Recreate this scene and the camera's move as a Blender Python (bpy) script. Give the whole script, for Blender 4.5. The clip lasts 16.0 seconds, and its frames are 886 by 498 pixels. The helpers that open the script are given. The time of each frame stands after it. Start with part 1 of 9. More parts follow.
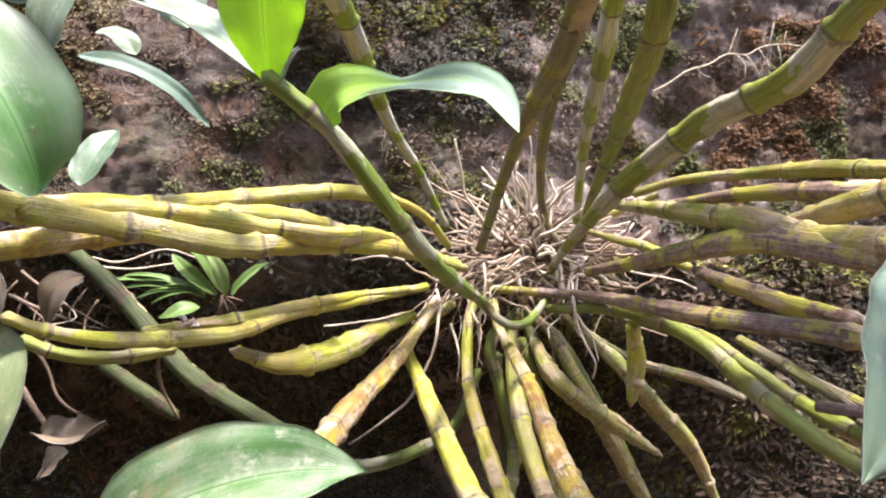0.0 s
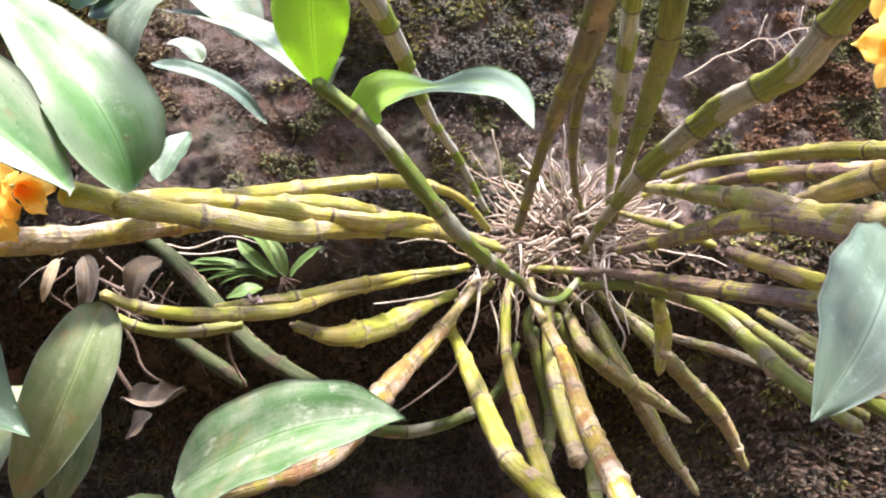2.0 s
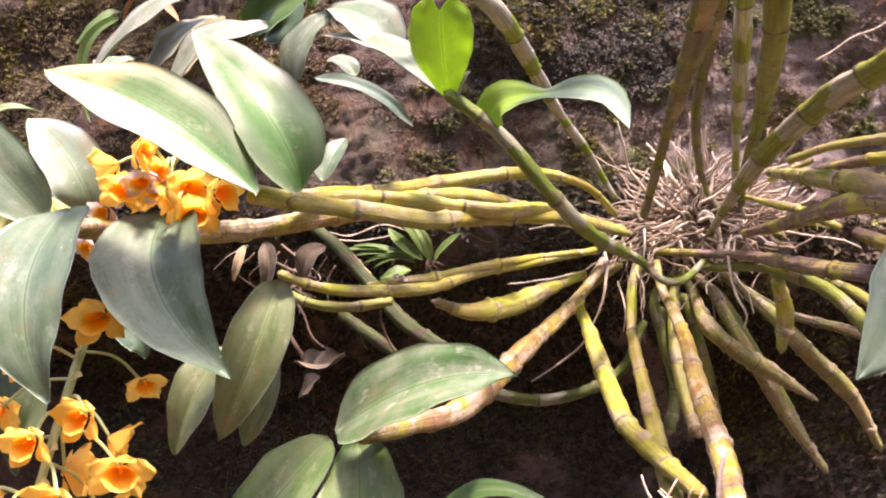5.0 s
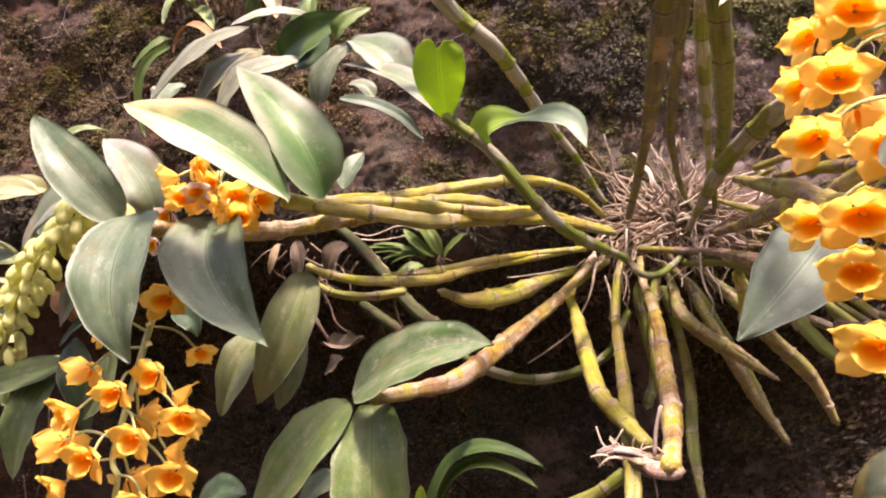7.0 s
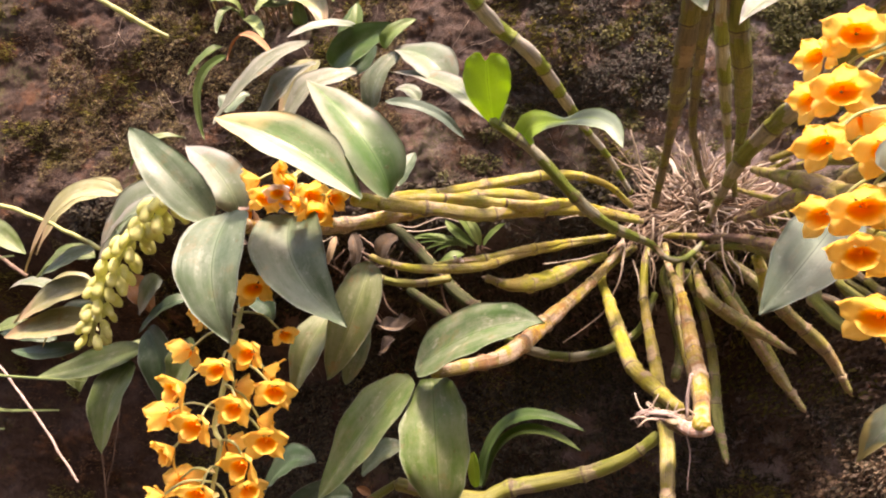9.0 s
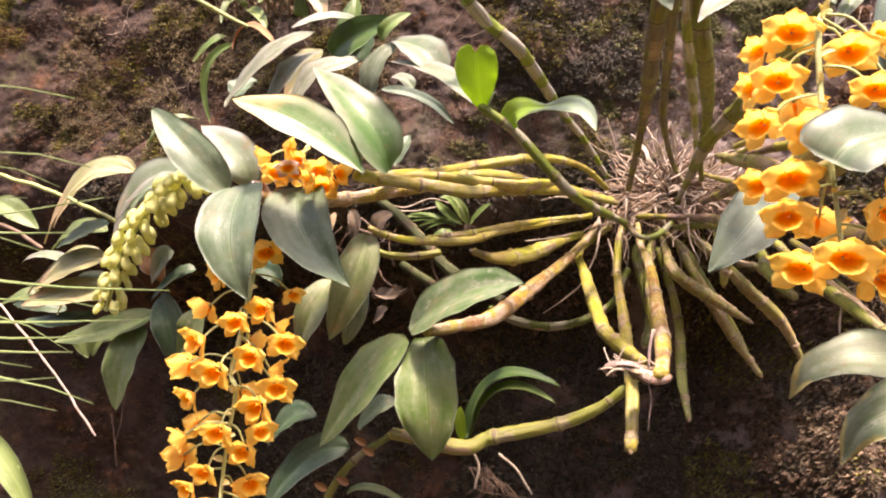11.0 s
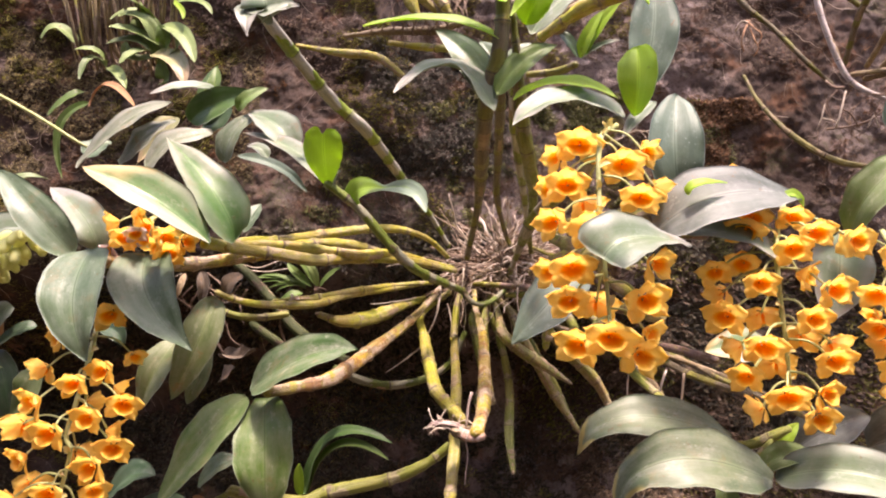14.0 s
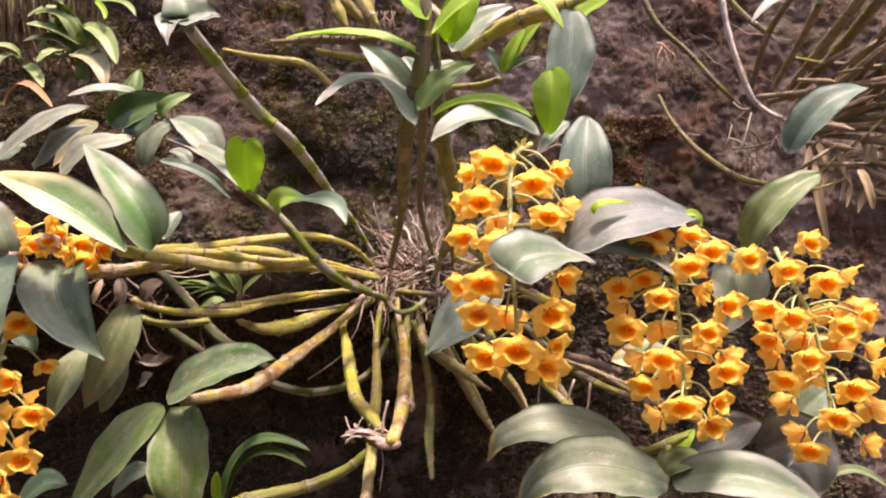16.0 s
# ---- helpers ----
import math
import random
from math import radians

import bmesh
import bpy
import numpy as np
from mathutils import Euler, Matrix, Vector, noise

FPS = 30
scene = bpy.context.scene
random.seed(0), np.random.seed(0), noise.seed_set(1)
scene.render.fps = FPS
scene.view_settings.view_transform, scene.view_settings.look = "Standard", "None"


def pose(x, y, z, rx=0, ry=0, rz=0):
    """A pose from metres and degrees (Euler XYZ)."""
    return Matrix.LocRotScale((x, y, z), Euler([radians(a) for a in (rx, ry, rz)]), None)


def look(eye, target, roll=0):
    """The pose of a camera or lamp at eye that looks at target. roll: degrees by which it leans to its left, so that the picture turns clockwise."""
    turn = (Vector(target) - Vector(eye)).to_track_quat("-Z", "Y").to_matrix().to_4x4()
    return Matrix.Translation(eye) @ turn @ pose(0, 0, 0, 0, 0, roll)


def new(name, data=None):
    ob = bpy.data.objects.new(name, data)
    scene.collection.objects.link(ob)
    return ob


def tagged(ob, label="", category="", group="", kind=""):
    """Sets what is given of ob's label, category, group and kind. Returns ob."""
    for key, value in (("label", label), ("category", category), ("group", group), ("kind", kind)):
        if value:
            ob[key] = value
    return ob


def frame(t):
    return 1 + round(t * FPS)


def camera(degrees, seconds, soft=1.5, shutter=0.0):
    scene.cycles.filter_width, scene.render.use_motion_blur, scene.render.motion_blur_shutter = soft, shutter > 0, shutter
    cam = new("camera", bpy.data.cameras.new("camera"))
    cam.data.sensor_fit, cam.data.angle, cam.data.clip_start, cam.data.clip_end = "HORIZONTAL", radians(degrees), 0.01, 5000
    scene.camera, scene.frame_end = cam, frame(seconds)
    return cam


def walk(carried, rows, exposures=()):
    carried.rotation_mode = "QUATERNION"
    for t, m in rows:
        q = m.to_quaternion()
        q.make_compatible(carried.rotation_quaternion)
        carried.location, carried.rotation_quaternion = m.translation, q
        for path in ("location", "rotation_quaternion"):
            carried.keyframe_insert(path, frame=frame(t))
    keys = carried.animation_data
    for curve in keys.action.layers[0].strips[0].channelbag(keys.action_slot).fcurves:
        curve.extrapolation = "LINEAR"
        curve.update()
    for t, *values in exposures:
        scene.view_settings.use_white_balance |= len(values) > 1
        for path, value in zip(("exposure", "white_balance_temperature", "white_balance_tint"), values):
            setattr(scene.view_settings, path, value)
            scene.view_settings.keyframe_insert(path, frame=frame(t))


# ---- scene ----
cam = camera(60.66, 16.0, soft=2.0)
PATH = [
    (0, (0.0286, 0.0323, 1.5224), (0.0117, 1.0260, 1.6329), 0.29),
    (0.5, (0.0317, 0.0209, 1.5256), (0.0077, 1.0153, 1.6286), 0.40),
    (1, (0.0382, 0.0124, 1.5184), (0.0113, 1.0072, 1.6169), 0.61),
    (1.5, (0.0400, -0.0004, 1.5169), (-0.0011, 0.9943, 1.6115), 0.33),
    (2, (0.0422, -0.0138, 1.5164), (-0.0469, 0.9781, 1.6059), -0.16),
    (2.5, (0.0444, -0.0369, 1.5157), (-0.1116, 0.9470, 1.6035), -0.55),
    (3, (0.0545, -0.0514, 1.5159), (-0.1502, 0.9238, 1.6001), -0.69),
    (3.5, (0.0648, -0.0579, 1.5135), (-0.1832, 0.9077, 1.5913), -0.85),
    (4, (0.0670, -0.0560, 1.5139), (-0.2011, 0.9047, 1.5854), -0.64),
    (6.5, (0.1085, -0.1367, 1.5014), (-0.2119, 0.8078, 1.5743), 0.65),
    (7, (0.1249, -0.1576, 1.4997), (-0.2056, 0.7834, 1.5725), 0.37),
    (7.5, (0.1290, -0.1691, 1.4994), (-0.2099, 0.7690, 1.5698), 0.38),
    (8, (0.1204, -0.1853, 1.5013), (-0.2208, 0.7525, 1.5660), -0.25),
    (8.5, (0.1173, -0.2119, 1.5017), (-0.2274, 0.7248, 1.5620), -0.66),
    (9, (0.1193, -0.2327, 1.4973), (-0.2281, 0.7033, 1.5539), -0.52),
    (11.5, (0.1435, -0.3138, 1.4722), (-0.1675, 0.6355, 1.5182), 0.58),
    (12, (0.1514, -0.3257, 1.4737), (-0.1196, 0.6351, 1.5319), 1.00),
    (12.5, (0.1580, -0.3312, 1.4789), (-0.0797, 0.6372, 1.5544), 1.38),
    (13, (0.1641, -0.3349, 1.4820), (-0.0406, 0.6399, 1.5705), 1.25),
    (13.5, (0.1785, -0.3440, 1.4863), (-0.0054, 0.6336, 1.5889), 0.69),
    (14, (0.1821, -0.3527, 1.4881), (0.0179, 0.6271, 1.6022), 0.89),
    (14.5, (0.1836, -0.3584, 1.4885), (0.0439, 0.6247, 1.6067), 1.31),
    (15, (0.1898, -0.3595, 1.4908), (0.0775, 0.6270, 1.6101), 1.34),
    (15.5, (0.1962, -0.3605, 1.4929), (0.1033, 0.6278, 1.6135), 1.17),
    (16, (0.1992, -0.3681, 1.4963), (0.1200, 0.6219, 1.6134), 1.11),
]
walk(cam, [(t, look(eye, target, roll)) for t, eye, target, roll in PATH], [(0, 2.44, 6200, 12), (2, 2.48, 6080, 15), (4, 2.46, 6500, 25), (6.5, 1.86, 7350, 32), (9, 1.91, 7950, 29), (11.5, 2.10, 7550, 29), (14, 1.79, 7200, 30), (16, 1.65, 7250, 30)])

# ---- light ----
world = bpy.data.worlds.new("sky")
scene.world = world
world.use_nodes = True
_n = world.node_tree.nodes
_sky = _n.new("ShaderNodeTexSky")
_sky.sky_type = "NISHITA"
_sky.sun_disc = False
SUN_EL, SUN_AZ = 74.0, 150.0
_sky.sun_elevation, _sky.sun_rotation = radians(SUN_EL), radians(SUN_AZ)
_sky.air_density, _sky.dust_density = 1.0, 3.0
_n["Background"].inputs[1].default_value = 0.165
world.node_tree.links.new(_sky.outputs[0], _n["Background"].inputs[0])
sun = new("sun", bpy.data.lights.new("sun", "SUN"))
sun.data.energy, sun.data.angle, sun.data.color = 3.1, radians(8), (1.0, 0.95, 0.87)
_az, _el = radians(SUN_AZ), radians(SUN_EL)
_to = Vector((math.sin(_az) * math.cos(_el), math.cos(_az) * math.cos(_el), math.sin(_el)))
sun.matrix_world = look(_to * 6, (0, 0, 0))


# ---- materials ----
class Nodes:
    """A small helper to wire up a node material."""

    def __init__(self, name):
        self.mat = bpy.data.materials.new(name)
        self.mat.use_nodes = True
        self.t = self.mat.node_tree
        self.b = self.t.nodes["Principled BSDF"]
        self.out = self.t.nodes["Material Output"]

    def link(self, a, b):
        self.t.links.new(a, b)

    def coords(self, which="Object"):
        return self.t.nodes.new("ShaderNodeTexCoord").outputs[which]

    def scaled(self, vec, s):
        m = self.t.nodes.new("ShaderNodeMapping")
        m.inputs["Scale"].default_value = s
        self.link(vec, m.inputs["Vector"])
        return m.outputs[0]

    def noise(self, vec, scale, detail=4.0, rough=0.55):
        n = self.t.nodes.new("ShaderNodeTexNoise")
        n.inputs["Scale"].default_value = scale
        n.inputs["Detail"].default_value = detail
        n.inputs["Roughness"].default_value = rough
        self.link(vec, n.inputs["Vector"])
        return n.outputs["Fac"]

    def ramp(self, fac, *stops):
        r = self.t.nodes.new("ShaderNodeValToRGB")
        e = r.color_ramp.elements
        while len(e) < len(stops):
            e.new(0.5)
        for el, (pos, col) in zip(e, stops):
            el.position = pos
            el.color = (*col, 1) if isinstance(col, tuple) else (col, col, col, 1)
        self.link(fac, r.inputs[0])
        return r.outputs[0]

    def math(self, op, a, b=0.0):
        n = self.t.nodes.new("ShaderNodeMath")
        n.operation = op
        for k, v in enumerate((a, b)):
            if isinstance(v, (int, float)):
                n.inputs[k].default_value = v
            else:
                self.link(v, n.inputs[k])
        return n.outputs[0]

    def mix(self, fac, a, b, blend="MIX"):
        n = self.t.nodes.new("ShaderNodeMixRGB")
        n.blend_type = blend
        for k, v in enumerate((fac, a, b)):
            if isinstance(v, (int, float)):
                n.inputs[k].default_value = v if k == 0 else (v, v, v, 1)
            elif isinstance(v, tuple):
                n.inputs[k].default_value = (*v, 1)
            else:
                self.link(v, n.inputs[k])
        return n.outputs[0]

    def bump(self, height, strength, distance):
        n = self.t.nodes.new("ShaderNodeBump")
        n.inputs["Strength"].default_value = strength
        n.inputs["Distance"].default_value = distance
        self.link(height, n.inputs["Height"])
        self.link(n.outputs[0], self.b.inputs["Normal"])
        return n.outputs[0]

    def random(self):
        return self.t.nodes.new("ShaderNodeObjectInfo").outputs["Random"]

    def thin(self, colour, share):
        """Lets part of the light pass, as thin leaves and petals do."""
        tr = self.t.nodes.new("ShaderNodeBsdfTranslucent")
        if isinstance(colour, tuple):
            tr.inputs[0].default_value = (*colour, 1)
        else:
            self.link(colour, tr.inputs[0])
        mx = self.t.nodes.new("ShaderNodeMixShader")
        mx.inputs[0].default_value = share
        self.link(self.b.outputs[0], mx.inputs[1])
        self.link(tr.outputs[0], mx.inputs[2])
        self.link(mx.outputs[0], self.out.inputs[0])


def leaf_material(name, deep, light, dust, dusty=0.35, gloss=0.33, share=0.4, rust=0.0, scorch=None, scorch_at=0.66, margin=0.0, bleach=None):
    m = Nodes(name)
    obj, uv = m.coords(), m.coords("UV")
    big, fine = m.noise(obj, 22, 3), m.noise(obj, 160, 5, 0.65)
    body = m.mix(m.ramp(big, (0.35, 0.0), (0.65, 1.0)), deep, light)
    veins = m.noise(m.scaled(uv, (26, 0.6, 1)), 1.0, 2)
    lines = m.noise(m.scaled(uv, (44, 1.1, 1)), 1.0, 4, 0.65)
    body = m.mix(m.ramp(veins, (0.40, 0.0), (0.68, 0.30)), body, light)
    body = m.mix(m.ramp(lines, (0.34, 0.22), (0.52, 0.0)), body, tuple(0.6 * c for c in deep))
    sep = m.t.nodes.new("ShaderNodeSeparateXYZ")
    m.link(uv, sep.inputs[0])
    off = m.math("ABSOLUTE", m.math("SUBTRACT", sep.outputs[0], 0.5))
    rib = m.ramp(off, (0.0, 1.0), (0.06, 0.0))
    body = m.mix(m.math("MULTIPLY", rib, 0.6), body, tuple(min(1, c * 1.8 + 0.02) for c in light))
    # dust lies in streaks along the blade, thin or gone where rain ran off
    patch = m.noise(m.scaled(uv, (5.0, 2.4, 1)), 1.0, 6, 0.7)
    film = m.math("MULTIPLY", m.ramp(m.math("ADD", m.math("MULTIPLY", m.noise(obj, 60, 6, 0.75), 0.45), m.math("MULTIPLY", patch, 0.55)), (0.42, 0.0), (0.62, 1.0)), dusty)
    col = m.mix(film, body, dust)
    smear = m.ramp(m.noise(m.scaled(uv, (3.4, 4.0, 1)), 1.0, 8, 0.75), (0.53, 0.0), (0.60, 1.0))
    flake = m.ramp(m.noise(obj, 190, 5, 0.7), (0.42, 0.0), (0.56, 1.0))
    col = m.mix(m.math("MULTIPLY", m.math("MULTIPLY", smear, flake), min(0.9, 1.1 * dusty)), col, tuple(min(1.0, 1.2 * c) for c in dust))
    if margin:
        rim = m.math("ADD", off, m.math("MULTIPLY", m.math("SUBTRACT", m.noise(obj, 26, 4), 0.5), 0.35))
        col = m.mix(m.math("MULTIPLY", m.ramp(rim, (0.20, 0.0), (0.42, 1.0)), margin), col, tuple(0.9 * c for c in dust))
    if bleach:
        # one half of the blade has lost its green
        half = m.math("ADD", sep.outputs[0], m.math("MULTIPLY", m.math("SUBTRACT", m.noise(m.scaled(uv, (9, 2, 1)), 1.0, 5, 0.7), 0.5), 0.5))
        col = m.mix(m.ramp(half, (0.34, 0.9), (0.55, 0.0)), col, bleach)
    if scorch:
        ends = m.math("ADD", sep.outputs[1], m.math("ADD", m.math("MULTIPLY", m.math("SUBTRACT", m.noise(obj, 14, 4), 0.5), 1.1), m.math("MULTIPLY", off, 0.5)))
        col = m.mix(m.ramp(ends, (scorch_at, 0.0), (scorch_at + 0.2, 0.9)), col, scorch)
    if rust:
        spots = m.math("MULTIPLY", m.ramp(m.noise(obj, 44, 6, 0.75), (0.57, 0.0), (0.64, 1.0)), rust)
        col = m.mix(spots, col, (0.30, 0.16, 0.06))
    # pale water spots, dark pinpricks and a few brown scars
    drops = m.t.nodes.new("ShaderNodeTexVoronoi")
    drops.inputs["Scale"].default_value = 190
    m.link(obj, drops.inputs["Vector"])
    few = m.ramp(m.noise(obj, 40, 3), (0.54, 0.0), (0.66, 0.4))
    col = m.mix(m.math("MULTIPLY", m.ramp(drops.outputs["Distance"], (0.10, 1.0), (0.17, 0.0)), few), col, tuple(min(1.0, 1.5 * c + 0.1) for c in dust))
    col = m.mix(m.ramp(m.noise(obj, 420, 2), (0.64, 0.0), (0.74, 0.35)), col, (0.05, 0.05, 0.03))
    col = m.mix(m.ramp(m.noise(obj, 95, 3, 0.7), (0.67, 0.0), (0.71, 0.6)), col, (0.16, 0.09, 0.04))
    edge = m.math("ADD", off, m.math("MULTIPLY", m.math("SUBTRACT", m.noise(obj, 120, 3), 0.5), 0.02))
    col = m.mix(m.ramp(edge, (0.478, 0.0), (0.492, 0.6)), col, tuple(min(1, 0.5 * c + 0.22) for c in light))
    line = m.math("MULTIPLY", m.ramp(off, (0.0, 1.0), (0.014, 0.0)), 0.75)
    col = m.mix(line, col, tuple(0.3 * c for c in deep))
    m.link(col, m.b.inputs["Base Color"])
    m.link(m.math("ADD", m.math("MULTIPLY", film, 0.2), m.math("ADD", m.math("MULTIPLY", fine, 0.2), gloss - 0.10)), m.b.inputs["Roughness"])
    m.b.inputs["Specular IOR Level"].default_value = 0.5
    m.bump(m.math("ADD", m.math("ADD", m.math("MULTIPLY", veins, 0.6), m.math("MULTIPLY", lines, 0.15)), m.math("MULTIPLY", fine, 0.35)), 0.4, 0.0007)
    if share:
        m.thin(m.mix(0.5, col, tuple(min(1, c * 1.6) for c in light)), share)
    return m.mat


def cane_material(name, main, second, sheath, sheathed=0.5, dark=(0.05, 0.03, 0.02), spots=0.5, bruise=0.0, ripe=None, gloss=0.42, peel=0.0):
    """A jointed cane: v of the UV map counts the joints; a papery sheath wraps part of every joint."""
    m = Nodes(name)
    obj, uv = m.coords(), m.coords("UV")
    sep = m.t.nodes.new("ShaderNodeSeparateXYZ")
    m.link(uv, sep.inputs[0])
    part_way = m.math("FRACT", sep.outputs[1])
    streak = m.noise(m.scaled(uv, (10, 0.9, 1)), 1.0, 4, 0.6)
    blotch, fine = m.noise(obj, 38, 4, 0.6), m.noise(obj, 300, 4, 0.6)
    wrinkle = m.noise(m.scaled(uv, (30, 1.3, 1)), 1.0, 5, 0.7)
    body = m.mix(m.ramp(streak, (0.35, 0.0), (0.65, 1.0)), main, second)
    body = m.mix(m.ramp(m.noise(obj, 11, 3), (0.42, 0.0), (0.62, 0.75)), body, ripe or second)
    reach = m.math("ADD", part_way, m.math("ADD", m.math("MULTIPLY", m.math("SUBTRACT", blotch, 0.5), 0.9), m.math("ADD", m.math("MULTIPLY", m.math("SUBTRACT", m.noise(m.scaled(uv, (2.6, 0.5, 1)), 1.0, 3), 0.5), 1.1), m.math("MULTIPLY", m.math("SUBTRACT", fine, 0.5), 0.12))))
    skin = m.ramp(reach, (0.97 - 0.62 * sheathed, 0.0), (0.985 - 0.62 * sheathed, 1.0))
    wrap = m.mix(m.ramp(streak, (0.40, 0.0), (0.62, 1.0)), tuple(0.72 * c for c in sheath), sheath)
    col = m.mix(m.math("MULTIPLY", skin, 0.9), body, wrap)
    ring = m.math("ABSOLUTE", m.math("SUBTRACT", part_way, 0.5))
    joint = m.ramp(ring, (0.474, 0.0), (0.492, 1.0))
    pale = m.ramp(ring, (0.43, 0.0), (0.470, 0.4), (0.482, 0.0))
    col = m.mix(pale, col, tuple(min(1.0, 1.5 * c) for c in second))
    col = m.mix(m.math("MULTIPLY", joint, m.ramp(m.noise(obj, 90, 2), (0.35, 0.45), (0.55, 1.0))), col, tuple(0.12 * c + 0.88 * d for c, d in zip(sheath, dark)))
    if bruise:
        where = m.ramp(m.math("ADD", m.math("MULTIPLY", m.noise(obj, 26, 5, 0.65), 0.75), m.math("MULTIPLY", streak, 0.25)), (0.475, 0.0), (0.505, 1.0))
        tone = m.mix(m.ramp(m.math("ADD", m.math("MULTIPLY", fine, 0.5), m.math("MULTIPLY", wrinkle, 0.5)), (0.40, 0.0), (0.60, 1.0)), (0.065, 0.034, 0.030), (0.24, 0.155, 0.135))
        col = m.mix(m.math("MULTIPLY", where, bruise), col, tone)
    if peel:
        torn = m.ramp(m.math("ADD", m.math("MULTIPLY", m.noise(obj, 48, 8, 0.75), 0.8), m.math("MULTIPLY", streak, 0.2)), (0.51, 0.0), (0.54, 1.0))
        col = m.mix(m.math("MULTIPLY", torn, peel), col, m.mix(fine, (0.36, 0.23, 0.15), (0.58, 0.48, 0.36)))
        rot = m.ramp(m.noise(obj, 47, 5, 0.65), (0.55, 0.0), (0.60, 1.0))
        col = m.mix(m.math("MULTIPLY", rot, 0.9 * peel), col, (0.26, 0.12, 0.045))
    near_joint = m.ramp(ring, (0.36, 0.0), (0.47, 1.0))
    fleck = m.math("MULTIPLY", m.ramp(m.noise(obj, 120, 4, 0.7), (0.52, 0.0), (0.60, 1.0)), m.math("MULTIPLY", near_joint, min(1.0, 1.9 * spots)))
    col = m.mix(fleck, col, tuple(0.25 * c + 0.75 * d for c, d in zip(sheath, dark)))
    scar = m.math("MULTIPLY", m.ramp(m.noise(obj, 70, 4, 0.7), (0.60, 0.0), (0.66, 1.0)), spots)
    col = m.mix(scar, col, tuple(0.45 * c + 0.55 * d for c, d in zip(sheath, dark)))
    speck = m.math("MULTIPLY", m.ramp(m.noise(obj, 230, 4, 0.7), (0.62, 0.0), (0.68, 1.0)), 0.8 * spots)
    col = m.mix(speck, col, dark)
    hs = m.t.nodes.new("ShaderNodeHueSaturation")
    m.link(m.math("ADD", m.math("MULTIPLY", m.random(), 0.35), 0.83), hs.inputs["Value"])
    pinprick = m.math("MULTIPLY", m.ramp(m.noise(obj, 480, 3, 0.7), (0.63, 0.0), (0.68, 1.0)), 0.7)
    col = m.mix(pinprick, col, tuple(0.2 * c + 0.8 * d for c, d in zip(sheath, dark)))
    col = m.mix(1.0, col, m.ramp(wrinkle, (0.34, 0.70), (0.50, 1.0), (0.68, 1.22)), "MULTIPLY")
    soil = m.ramp(m.noise(m.scaled(uv, (3, 1.4, 1)), 1.0, 5, 0.7), (0.30, 0.78), (0.55, 1.0))
    col = m.mix(1.0, col, soil, "MULTIPLY")
    m.link(col, hs.inputs["Color"])
    m.link(hs.outputs[0], m.b.inputs["Base Color"])
    m.link(m.math("ADD", m.math("MULTIPLY", skin, 0.2), gloss), m.b.inputs["Roughness"])
    m.b.inputs["Specular IOR Level"].default_value = 0.35
    m.bump(m.math("ADD", m.math("ADD", m.math("MULTIPLY", streak, 0.4), m.math("MULTIPLY", skin, 0.35)), m.math("ADD", m.math("MULTIPLY", fine, 0.3), m.math("MULTIPLY", wrinkle, 0.7))), 0.7, 0.0020)
    return m.mat


def plain_material(name, a, b, scale=60.0, rough=0.6, share=0.0, bump=0.0008):
    m = Nodes(name)
    obj = m.coords()
    n1, n2 = m.noise(obj, scale, 5, 0.65), m.noise(obj, scale * 7, 4, 0.6)
    col = m.mix(m.ramp(m.math("ADD", m.math("MULTIPLY", n1, 0.7), m.math("MULTIPLY", n2, 0.3)), (0.35, 0.0), (0.65, 1.0)), a, b)
    m.link(col, m.b.inputs["Base Color"])
    m.b.inputs["Roughness"].default_value = rough
    m.bump(n2, 0.5, bump)
    if share:
        m.thin(col, share)
    return m.mat


def lip_material():
    """Deep orange in the throat, golden at the frilled rim: v of the UV map runs outwards."""
    m = Nodes("lip_orange_throat")
    sep = m.t.nodes.new("ShaderNodeSeparateXYZ")
    m.link(m.coords("UV"), sep.inputs[0])
    n = m.noise(m.coords(), 300, 4)
    v = m.math("ADD", sep.outputs[1], m.math("MULTIPLY", m.math("SUBTRACT", n, 0.5), 0.25))
    col = m.ramp(v, (0.0, (0.93, 0.27, 0.004)), (0.45, (0.96, 0.37, 0.008)), (0.68, (0.97, 0.52, 0.03)), (0.95, (0.98, 0.68, 0.14)))
    m.link(col, m.b.inputs["Base Color"])
    m.b.inputs["Roughness"].default_value = 0.6
    m.bump(n, 0.4, 0.0005)
    m.thin(col, 0.55)
    return m.mat


def strands_material(name, dark, pale, share=0.0):
    """Loose strands, each of its own tone."""
    m = Nodes(name)
    obj = m.coords()
    each = m.t.nodes.new("ShaderNodeNewGeometry").outputs["Random Per Island"]
    n = m.noise(obj, 130, 4)
    tone = m.math("POWER", each, 1.6)
    col = m.mix(m.math("ADD", m.math("MULTIPLY", tone, 0.75), m.math("MULTIPLY", n, 0.25)), dark, pale)
    m.link(col, m.b.inputs["Base Color"])
    m.b.inputs["Roughness"].default_value = 0.75
    m.bump(n, 0.5, 0.0006)
    if share:
        m.thin(col, share)
    return m.mat


